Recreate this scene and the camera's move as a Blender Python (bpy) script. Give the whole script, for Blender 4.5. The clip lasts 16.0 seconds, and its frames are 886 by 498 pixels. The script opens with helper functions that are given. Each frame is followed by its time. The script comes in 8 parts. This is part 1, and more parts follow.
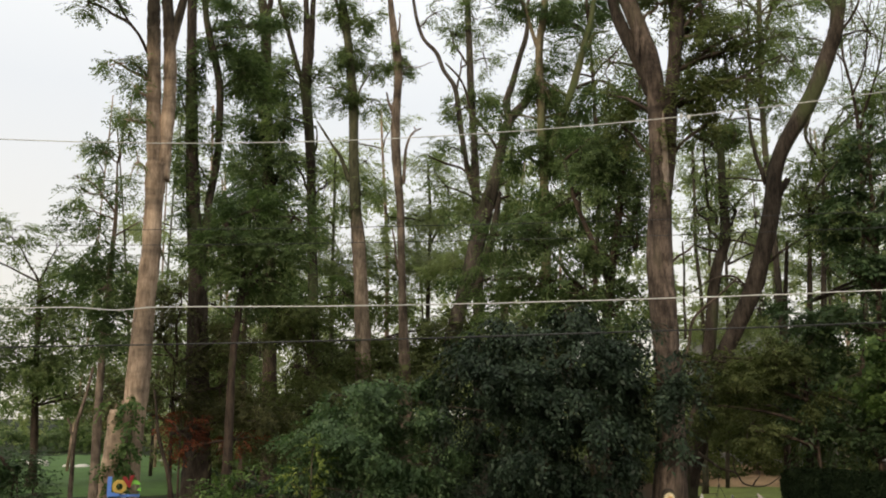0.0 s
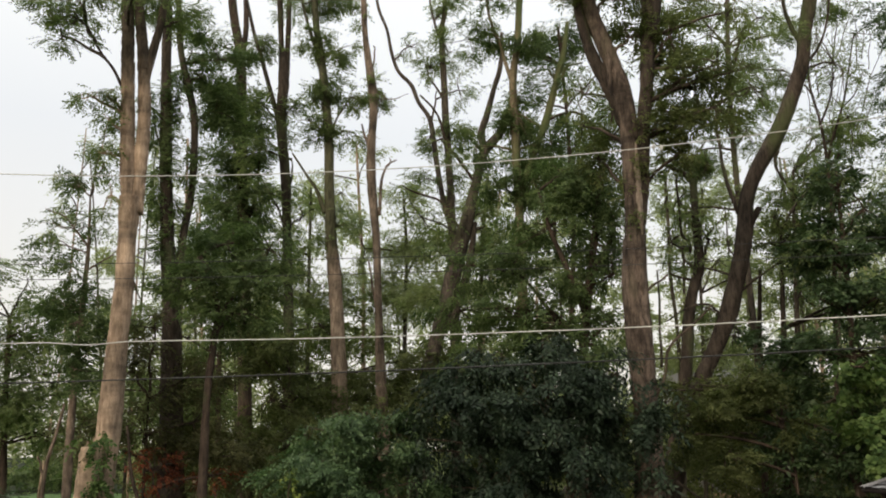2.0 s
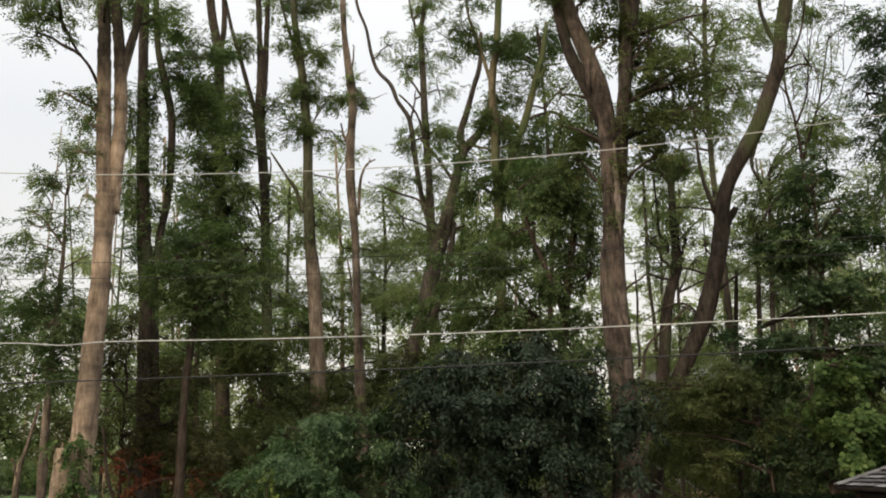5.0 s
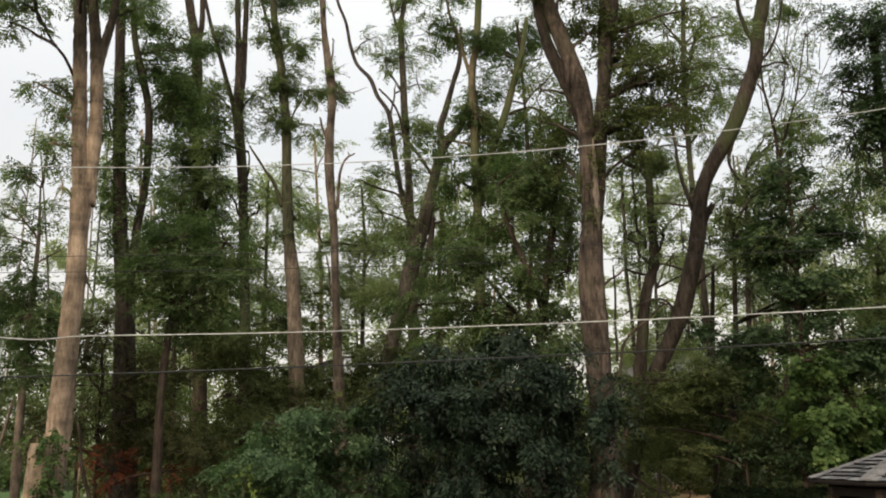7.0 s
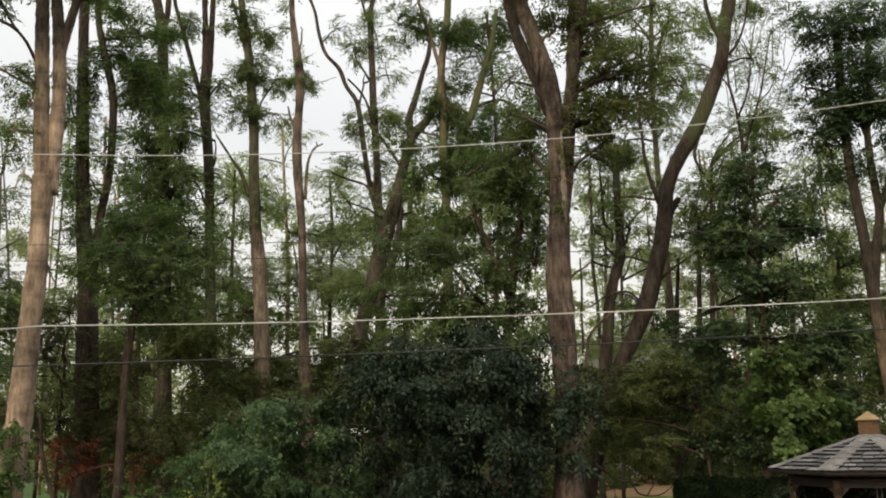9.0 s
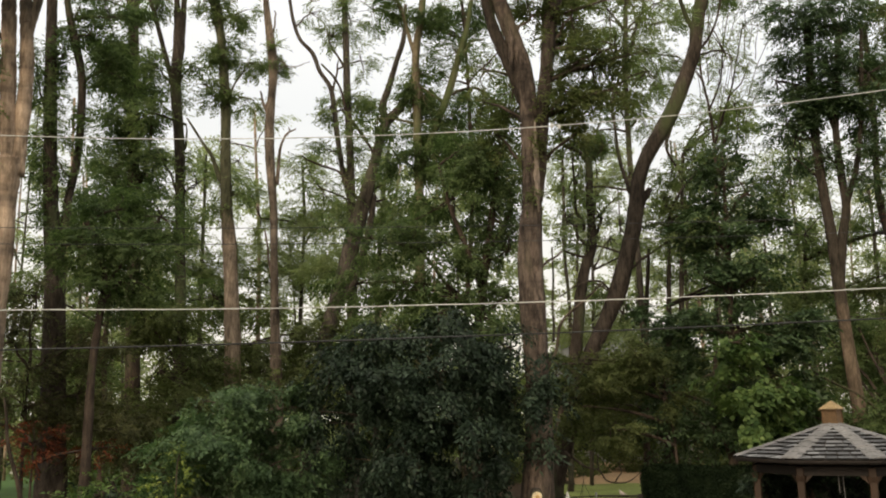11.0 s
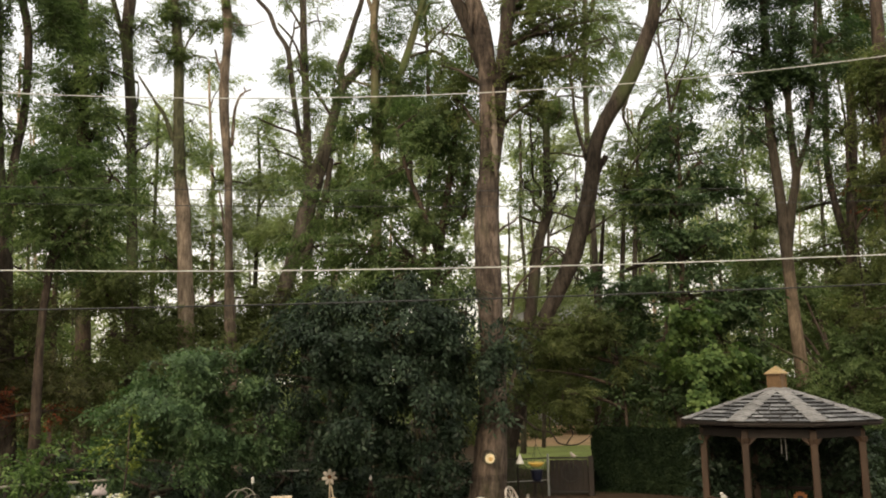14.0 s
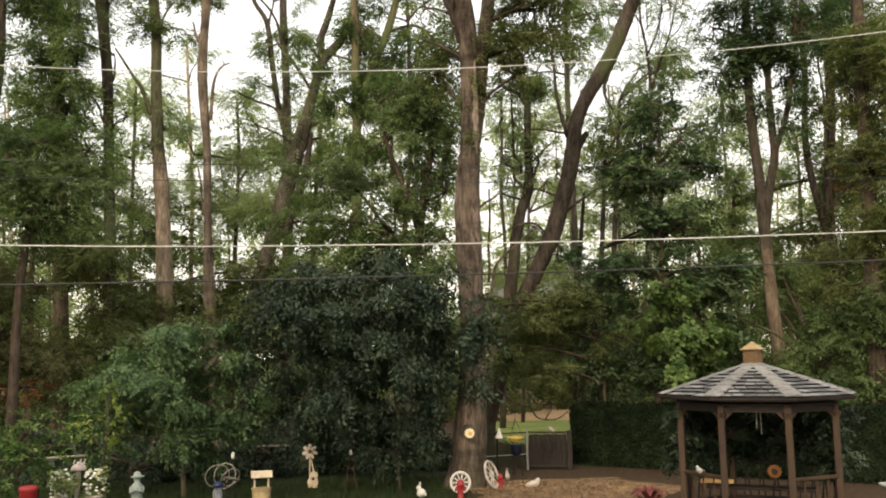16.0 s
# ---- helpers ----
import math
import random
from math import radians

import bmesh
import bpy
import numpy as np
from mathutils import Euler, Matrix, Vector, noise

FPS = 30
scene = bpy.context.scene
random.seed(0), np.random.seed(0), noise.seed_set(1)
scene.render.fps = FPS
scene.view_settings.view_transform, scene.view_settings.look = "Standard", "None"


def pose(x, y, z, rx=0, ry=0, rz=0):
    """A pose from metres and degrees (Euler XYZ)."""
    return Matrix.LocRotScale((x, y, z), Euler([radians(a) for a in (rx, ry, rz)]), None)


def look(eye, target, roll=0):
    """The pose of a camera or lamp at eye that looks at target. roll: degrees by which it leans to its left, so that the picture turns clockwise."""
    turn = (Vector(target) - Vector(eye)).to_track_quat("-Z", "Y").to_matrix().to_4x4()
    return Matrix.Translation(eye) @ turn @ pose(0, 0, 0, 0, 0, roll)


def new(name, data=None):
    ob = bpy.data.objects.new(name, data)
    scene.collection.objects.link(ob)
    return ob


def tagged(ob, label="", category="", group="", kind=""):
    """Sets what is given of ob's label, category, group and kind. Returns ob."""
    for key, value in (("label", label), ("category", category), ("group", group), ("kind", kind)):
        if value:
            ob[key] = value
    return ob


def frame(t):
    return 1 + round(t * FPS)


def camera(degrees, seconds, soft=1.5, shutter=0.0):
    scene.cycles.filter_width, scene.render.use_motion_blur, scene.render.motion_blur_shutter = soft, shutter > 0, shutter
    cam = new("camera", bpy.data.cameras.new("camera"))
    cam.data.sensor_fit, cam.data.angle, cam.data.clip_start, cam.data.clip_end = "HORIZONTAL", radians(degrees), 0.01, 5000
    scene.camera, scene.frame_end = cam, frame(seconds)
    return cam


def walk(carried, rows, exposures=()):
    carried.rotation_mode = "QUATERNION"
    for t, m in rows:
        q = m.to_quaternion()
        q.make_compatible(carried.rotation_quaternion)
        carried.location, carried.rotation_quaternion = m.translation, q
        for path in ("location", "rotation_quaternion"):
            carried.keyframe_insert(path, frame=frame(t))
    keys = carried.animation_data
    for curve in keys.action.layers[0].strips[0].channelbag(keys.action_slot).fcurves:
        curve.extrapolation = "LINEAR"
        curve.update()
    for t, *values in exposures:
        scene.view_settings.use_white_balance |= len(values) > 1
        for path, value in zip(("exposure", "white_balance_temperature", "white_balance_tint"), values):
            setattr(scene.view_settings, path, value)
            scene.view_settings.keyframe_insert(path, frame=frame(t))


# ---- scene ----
cam = camera(54.85, 16.0, soft=1.95, shutter=0.4)
EYE = (0.0, 0.0, 3.05)


def stand(t, yaw, pitch, roll):
    return t, pose(*EYE, 90 + pitch, roll, yaw)


PATH = [
    stand(0.0, 7.00, 11.20, -0.00),
    stand(0.5, 6.66, 11.57, 0.09),
    stand(1.0, 6.23, 12.23, 0.30),
    stand(1.5, 5.80, 12.95, 0.58),
    stand(2.0, 5.55, 13.26, 0.83),
    stand(2.5, 5.20, 13.46, 0.84),
    stand(3.0, 4.84, 13.45, 0.94),
    stand(3.5, 4.62, 13.37, 0.97),
    stand(6.0, 3.69, 13.11, 1.19),
    stand(6.5, 3.29, 13.01, 1.20),
    stand(7.0, 2.76, 12.84, 1.19),
    stand(7.5, 2.20, 12.66, 1.19),
    stand(8.0, 1.65, 12.56, 1.16),
    stand(8.5, 1.10, 12.39, 1.15),
    stand(9.0, 0.57, 12.22, 1.24),
    stand(11.5, -1.92, 11.00, 0.95),
    stand(12.0, -2.52, 10.55, 0.98),
    stand(12.5, -3.07, 10.03, 1.02),
    stand(13.0, -3.53, 9.59, 1.04),
    stand(13.5, -3.98, 9.21, 0.96),
    stand(14.0, -4.35, 8.93, 0.85),
    stand(14.5, -4.77, 8.46, 0.76),
    stand(15.0, -5.06, 8.00, 0.75),
    stand(15.5, -5.42, 7.60, 0.79),
    stand(16.0, -5.67, 7.30, 0.85),
]
walk(cam, PATH, [(0, -0.03, 7150, 9.5), (3.5, -0.04, 7150, 9.5), (9, -0.03, 7300, 9.5), (12.5, 0.17, 7600, 9.5), (14, 0.35, 7650, 9.5), (16, 0.65, 7650, 9.5)])

# ---- light: pale overcast evening, a weak wide sun behind the camera ----
SUN_AZ, SUN_EL = 205.0, 28.0
world = bpy.data.worlds.new("sky")
scene.world = world
world.use_nodes = True
wn, wl = world.node_tree.nodes, world.node_tree.links
sky = wn.new("ShaderNodeTexSky")
sky.sky_type = "NISHITA"
sky.sun_disc = False
sky.sun_elevation, sky.sun_rotation = radians(SUN_EL), radians(SUN_AZ)
sky.air_density, sky.dust_density, sky.ozone_density = 1.0, 6.0, 1.0
veil = wn.new("ShaderNodeMix")
veil.data_type = "RGBA"
veil.inputs[0].default_value = 0.8
high = wn.new("ShaderNodeSeparateXYZ")
wl.new(wn.new("ShaderNodeTexCoord").outputs["Generated"], high.inputs[0])
cloud = wn.new("ShaderNodeValToRGB")
for e, (at, c) in zip([cloud.color_ramp.elements[0], cloud.color_ramp.elements.new(0.35), cloud.color_ramp.elements[-1]], ((0.0, (0.555, 0.541, 0.516)), (0.35, (0.522, 0.557, 0.612)), (1.0, (0.95, 0.985, 1.0)))):
    e.position, e.color = at, (*c, 1)
wl.new(high.outputs[2], cloud.inputs[0])
bright = wn.new("ShaderNodeVectorMath")
bright.operation = "SCALE"
bright.inputs["Scale"].default_value = 12.4
wl.new(cloud.outputs[0], bright.inputs[0])
wl.new(bright.outputs[0], veil.inputs[7])
wl.new(sky.outputs[0], veil.inputs[6])
wl.new(veil.outputs[2], wn["Background"].inputs[0])
wn["Background"].inputs[1].default_value = 0.155

sun = new("sun", bpy.data.lights.new("sun", "SUN"))
sun.data.energy, sun.data.angle, sun.data.color = 1.3, radians(14), (1.0, 0.9, 0.76)
sa, se = radians(SUN_AZ), radians(SUN_EL)
sun.matrix_world = look((math.sin(sa) * math.cos(se) * 50, math.cos(sa) * math.cos(se) * 50, math.sin(se) * 50), (0, 0, 0))

# ---- materials ----
def material(name, rough=0.8, spec=0.3):
    m = bpy.data.materials.new(name)
    m.use_nodes = True
    n, l = m.node_tree.nodes, m.node_tree.links
    p = n["Principled BSDF"]
    p.inputs["Roughness"].default_value = rough
    p.inputs["Specular IOR Level"].default_value = spec
    return m, n, l, p


def ramp(n, l, source, stops):
    r = n.new("ShaderNodeValToRGB")
    el = r.color_ramp.elements
    while len(el) < len(stops):
        el.new(0.5)
    for e, (at, c) in zip(el, stops):
        e.position, e.color = at, (*c, 1)
    l.new(source, r.inputs[0])
    return r.outputs[0]


def noise_tex(n, l, scale, detail=4, stretch=None, space="Object", rough=0.55):
    tc = n.new("ShaderNodeTexCoord")
    t = n.new("ShaderNodeTexNoise")
    t.inputs["Scale"].default_value, t.inputs["Detail"].default_value = scale, detail
    t.inputs["Roughness"].default_value = rough
    source = tc.outputs[space]
    if stretch:
        mp = n.new("ShaderNodeMapping")
        mp.inputs["Scale"].default_value = stretch
        l.new(source, mp.inputs[0])
        source = mp.outputs[0]
    l.new(source, t.inputs["Vector"])
    return t.outputs[0]


def mixed(n, l, fac, a, b, mode="MIX"):
    m = n.new("ShaderNodeMix")
    m.data_type, m.blend_type = "RGBA", mode
    for socket, v in ((m.inputs[0], fac), (m.inputs[6], a), (m.inputs[7], b)):
        if isinstance(v, (int, float)):
            socket.default_value = v
        elif isinstance(v, tuple):
            socket.default_value = (*v, 1)
        else:
            l.new(v, socket)
    return m.outputs[2]


def bumped(n, l, p, height, strength=0.5, distance=0.02):
    b = n.new("ShaderNodeBump")
    b.inputs["Strength"].default_value, b.inputs["Distance"].default_value = strength, distance
    l.new(height, b.inputs["Height"])
    l.new(b.outputs[0], p.inputs["Normal"])


def leaf_material(name, dark, mid, light, thin=0.35, rough=0.5, spec=0.1):
    """Leaves differ one by one, spray by spray and in drifts a metre or two wide; some light passes through them."""
    m, n, l, p = material(name, rough, spec)
    g = n.new("ShaderNodeNewGeometry")
    spray = n.new("ShaderNodeMapRange")
    spray.inputs[1].default_value, spray.inputs[2].default_value = 0.3, 0.7
    l.new(noise_tex(n, l, 2.6, 3), spray.inputs[0])
    blend = n.new("ShaderNodeMix")
    blend.inputs[0].default_value = 0.55
    l.new(g.outputs["Random Per Island"], blend.inputs[2])
    l.new(spray.outputs[0], blend.inputs[3])
    one = ramp(n, l, blend.outputs[0], [(0.1, dark), (0.52, mid), (0.9, light)])
    drift = ramp(n, l, noise_tex(n, l, 0.55, 3), [(0.3, (0.66, 0.7, 0.7)), (0.7, (1.22, 1.18, 1.08))])
    col = mixed(n, l, 1.0, one, drift, "MULTIPLY")
    l.new(col, p.inputs["Base Color"])
    tr = n.new("ShaderNodeBsdfTranslucent")
    l.new(mixed(n, l, 1.0, col, (1.0, 1.18, 0.78), "MULTIPLY"), tr.inputs[0])
    mx = n.new("ShaderNodeMixShader")
    mx.inputs[0].default_value = thin
    l.new(p.outputs[0], mx.inputs[1])
    l.new(tr.outputs[0], mx.inputs[2])
    l.new(mx.outputs[0], n["Material Output"].inputs[0])
    return m


def bark_material(name, dark, light, moss=0.0, moss_col=(0.08, 0.10, 0.04), dark_from=None, old=((0.032, 0.026, 0.02), (0.11, 0.088, 0.066)), bands=0.0):
    m, n, l, p = material(name, 0.9, 0.15)
    ridge = noise_tex(n, l, 11.0, 7, (1, 1, 0.24), rough=0.7)
    patch = noise_tex(n, l, 2.2, 6, (1, 1, 0.35), rough=0.68)
    col = ramp(n, l, ridge, [(0.32, dark), (0.62, light)])
    col = mixed(n, l, 1.0, col, ramp(n, l, patch, [(0.3, (0.38, 0.36, 0.35)), (0.7, (1.6, 1.54, 1.48))]), "MULTIPLY")
    if bands:
        # rings of old growth and rubbed places across the stem
        ring = noise_tex(n, l, 0.9, 5, (0.35, 0.35, 1.6), rough=0.65)
        a, b = 1 - bands, 1 + bands * 0.5
        col = mixed(n, l, 1.0, col, ramp(n, l, ring, [(0.34, (a * 0.8, a * 0.82, a * 0.84)), (0.5, (1, 1, 1)), (0.68, (b, b, b))]), "MULTIPLY")
    if moss:
        where = ramp(n, l, noise_tex(n, l, 0.8, 5, (1, 1, 0.35)), [(0.62 - moss * 0.3, (0, 0, 0)), (0.75 - moss * 0.2, (1, 1, 1))])
        col = mixed(n, l, where, col, moss_col)
    if dark_from:
        # above this height the bark takes its darker tones, with a ragged lower edge
        g = n.new("ShaderNodeNewGeometry")
        s = n.new("ShaderNodeSeparateXYZ")
        l.new(g.outputs["Position"], s.inputs[0])
        add = n.new("ShaderNodeMath")
        add.operation = "MULTIPLY_ADD"
        l.new(noise_tex(n, l, 1.3, 6, (1, 1, 0.5), rough=0.7), add.inputs[0])
        add.inputs[1].default_value = 3.2
        l.new(s.outputs[2], add.inputs[2])
        mr = n.new("ShaderNodeMapRange")
        mr.inputs[1].default_value, mr.inputs[2].default_value = dark_from + 1.2, dark_from + 2.6
        l.new(add.outputs[0], mr.inputs[0])
        col = mixed(n, l, mr.outputs[0], col, ramp(n, l, ridge, [(0.32, old[0]), (0.62, old[1])]))
    l.new(col, p.inputs["Base Color"])
    bumped(n, l, p, ridge, 0.9, 0.05)
    return m


def plain(name, col, rough=0.7, metal=0.0, vary=0.25, scale=6.0, bump=0.15, stretch=None):
    """Paint, stone or wood: one colour with stains at two scales and a fine relief."""
    m, n, l, p = material(name, rough)
    p.inputs["Metallic"].default_value = metal
    a, b = 1 - vary, 1 + vary
    big = ramp(n, l, noise_tex(n, l, scale * 0.3, 4, stretch), [(0.3, (a, a, a)), (0.7, (b, b, b))])
    fine = noise_tex(n, l, scale * 4, 5, stretch)
    small = ramp(n, l, fine, [(0.3, (a, a, a)), (0.7, (b, b, b))])
    l.new(mixed(n, l, 1.0, mixed(n, l, 1.0, col, big, "MULTIPLY"), small, "MULTIPLY"), p.inputs["Base Color"])
    bumped(n, l, p, fine, bump, 0.01)
    return m


LEAF_MID = leaf_material("leaf_mid", (0.046, 0.071, 0.03), (0.1, 0.143, 0.06), (0.185, 0.232, 0.105), 0.44)
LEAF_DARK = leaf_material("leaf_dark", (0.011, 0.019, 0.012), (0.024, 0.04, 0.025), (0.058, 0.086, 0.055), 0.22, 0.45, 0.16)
LEAF_FRESH = leaf_material("leaf_fresh", (0.03, 0.054, 0.026), (0.062, 0.103, 0.048), (0.128, 0.18, 0.086), 0.35, 0.42, 0.2)
LEAF_YOUNG = leaf_material("leaf_young", (0.036, 0.064, 0.03), (0.075, 0.127, 0.06), (0.155, 0.225, 0.105), 0.35, 0.45, 0.18)
# lighter than the near leaves, to carry some haze at mid distance
LEAF_LOCUST = leaf_material("leaf_locust", (0.085, 0.115, 0.05), (0.155, 0.197, 0.087), (0.26, 0.3, 0.145), 0.5)
LEAF_BRIGHT = leaf_material("leaf_bright", (0.028, 0.054, 0.019), (0.07, 0.117, 0.038), (0.16, 0.222, 0.083))
LEAF_LIME = leaf_material("leaf_lime", (0.09, 0.13, 0.03), (0.19, 0.24, 0.06), (0.34, 0.37, 0.12))
LEAF_BROWN = leaf_material("leaf_brown", (0.042, 0.044, 0.022), (0.092, 0.094, 0.044), (0.155, 0.15, 0.075), 0.4)
LEAF_OLIVE = leaf_material("leaf_olive", (0.055, 0.068, 0.027), (0.118, 0.137, 0.055), (0.2, 0.22, 0.1), 0.48)
# distance haze is put into these leaves as a paler colour
LEAF_FAR_HAZE = leaf_material("leaf_far_haze", (0.2, 0.225, 0.12), (0.3, 0.325, 0.18), (0.4, 0.43, 0.27), 0.6)
LEAF_RED = leaf_material("leaf_red", (0.09, 0.027, 0.018), (0.165, 0.043, 0.025), (0.23, 0.085, 0.035))
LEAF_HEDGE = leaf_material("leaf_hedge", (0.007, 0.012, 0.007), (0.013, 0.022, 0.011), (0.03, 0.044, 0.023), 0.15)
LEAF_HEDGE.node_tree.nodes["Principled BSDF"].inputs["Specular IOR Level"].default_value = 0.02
BARK_PALE = bark_material("bark_pale", (0.19, 0.14, 0.1), (0.4, 0.308, 0.232), bands=0.35)
# upper stems are darkened in the colour for the shade of the crown
BARK_FORK = bark_material("bark_fork", (0.19, 0.14, 0.1), (0.4, 0.308, 0.232), dark_from=13.2, bands=0.35)
BARK_TAN = bark_material("bark_tan", (0.06, 0.048, 0.037), (0.21, 0.166, 0.13), bands=0.25)
# lower trunk coloured pale for the sun on it, mossy tones above
BARK_HALF = bark_material("bark_half", (0.11, 0.085, 0.064), (0.32, 0.25, 0.19), bands=0.25, dark_from=10.2, old=((0.035, 0.036, 0.02), (0.115, 0.11, 0.065)))
BARK_LOW = bark_material("bark_low", (0.07, 0.055, 0.04), (0.2, 0.155, 0.115), dark_from=6.2, old=((0.02, 0.017, 0.013), (0.075, 0.06, 0.046)))
BARK_BROWN = bark_material("bark_brown", (0.019, 0.0155, 0.0125), (0.082, 0.066, 0.053), 0.25)
BARK_GREY = bark_material("bark_grey", (0.024, 0.021, 0.018), (0.115, 0.098, 0.081), 0.35, (0.075, 0.08, 0.042))
BARK_MAPLE = bark_material("bark_maple", (0.026, 0.0205, 0.017), (0.15, 0.118, 0.096), 0.3, (0.07, 0.066, 0.036), bands=0.55)
BARE_WOOD = bark_material("bare_wood", (0.17, 0.135, 0.11), (0.36, 0.3, 0.25), bands=0.3)
BARK_MOSSY = bark_material("bark_mossy", (0.07, 0.058, 0.038), (0.2, 0.165, 0.11), 0.7)
BARK_DARK = bark_material("bark_dark", (0.025, 0.02, 0.016), (0.085, 0.064, 0.05), 0.1)


# ---- builders ----
def mesh_from(name, verts, faces, mat, smooth=True):
    me = bpy.data.meshes.new(name)
    me.from_pydata([tuple(v) for v in verts], [], faces)
    me.materials.append(mat)
    if smooth:
        me.polygons.foreach_set("use_smooth", [True] * len(me.polygons))
    me.update()
    return me


def thing(name, at, label, category, group="", kind="", turn=0.0):
    """An Empty at a thing's base, that parents its parts."""
    ob = new(name)
    ob.empty_display_size = 0.2
    ob.matrix_world = pose(*at, 0, 0, turn)
    return tagged(ob, label, category, group, kind)


def hang(name, me, parent, label="", at=None):
    """Links a mesh as a part. Without a pose of its own its vertices are in world metres."""
    ob = new(name, me)
    ob.parent = parent
    if at is None:
        base = parent
        m = parent.matrix_basis.copy()
        while base.parent:
            base = base.parent
            m = base.matrix_basis @ m
        ob.matrix_parent_inverse = m.inverted()
    else:
        ob.matrix_basis = at
    return tagged(ob, label)


def part(name, bm, mat, parent, label="", at=None, smooth=False):
    me = bpy.data.meshes.new(name)
    if smooth:
        for f in bm.faces:
            f.smooth = True
    bm.to_mesh(me)
    bm.free()
    me.materials.append(mat)
    return hang(name, me, parent, label, at or Matrix())


def curve_points(pts, n):
    """Points evenly along a smooth curve through pts."""
    p = np.array(pts, float)
    if len(p) == 2:
        return p[0] + (p[1] - p[0]) * np.linspace(0, 1, n)[:, None]
    q = np.vstack([2 * p[0] - p[1], p, 2 * p[-1] - p[-2]])
    u = np.linspace(0, len(p) - 1 - 1e-6, n)
    i = u.astype(int)
    f = (u - i)[:, None]
    a, b, c, d = q[i], q[i + 1], q[i + 2], q[i + 3]
    return 0.5 * (2 * b + (c - a) * f + (2 * a - 5 * b + 4 * c - d) * f ** 2 + (3 * b - a - 3 * c + d) * f ** 3)


def tube(pts, r0, r1, sides=12, rings=24, rough=0.08, flare=0.0, seed=0, bend=0.0):
    """Vertices and faces of a tapered, slightly lumpy stem along pts."""
    rng = np.random.default_rng(seed)
    c = curve_points(pts, rings)
    s = np.linspace(0, 1, rings)
    if bend:
        c = c + bend * np.stack([np.sin(s * 9 + rng.uniform(0, 6)), np.sin(s * 7 + rng.uniform(0, 6)), s * 0], 1) * np.sin(s * math.pi)[:, None]
    d = np.gradient(c, axis=0)
    d /= np.linalg.norm(d, axis=1)[:, None]
    u = np.cross(d, (0.3, 1.0, 0.1))
    u /= np.linalg.norm(u, axis=1)[:, None]
    v = np.cross(d, u)
    a = np.linspace(0, 2 * math.pi, sides, endpoint=False)
    run = np.interp(s * (len(r0) - 1), np.arange(len(r0)), r0) if isinstance(r0, tuple) else r0 + (r1 - r0) * s
    r = run[:, None] * np.ones((1, sides))
    ph = rng.uniform(0, 6.3, 6)
    r = r * (1 + rough * (np.sin(3 * a + ph[0] + s[:, None] * 5) * 0.5 + np.sin(5 * a + ph[1] - s[:, None] * 9) * 0.4
                          + np.sin(s * 17 + ph[2])[:, None] * 0.45 + np.sin(s * 41 + ph[3])[:, None] * 0.25) + rough * 0.35 * rng.normal(size=r.shape))
    if flare:
        r = r * (1 + flare * np.exp(-s * 14)[:, None] * (1 + 0.35 * np.sin(5 * a + ph[4])))
    verts = c[:, None] + r[..., None] * (np.cos(a)[None, :, None] * u[:, None] + np.sin(a)[None, :, None] * v[:, None])
    faces = []
    for i in range(rings - 1):
        for j in range(sides):
            k = (j + 1) % sides
            faces.append((i * sides + j, i * sides + k, (i + 1) * sides + k, (i + 1) * sides + j))
    faces.append(tuple(range(sides - 1, -1, -1)))
    faces.append(tuple(range((rings - 1) * sides, rings * sides)))
    return verts.reshape(-1, 3), faces


def joined(pieces):
    verts, faces, k = [], [], 0
    for v, f in pieces:
        verts.append(v)
        faces += [tuple(i + k for i in q) for q in f]
        k += len(v)
    return np.vstack(verts), faces


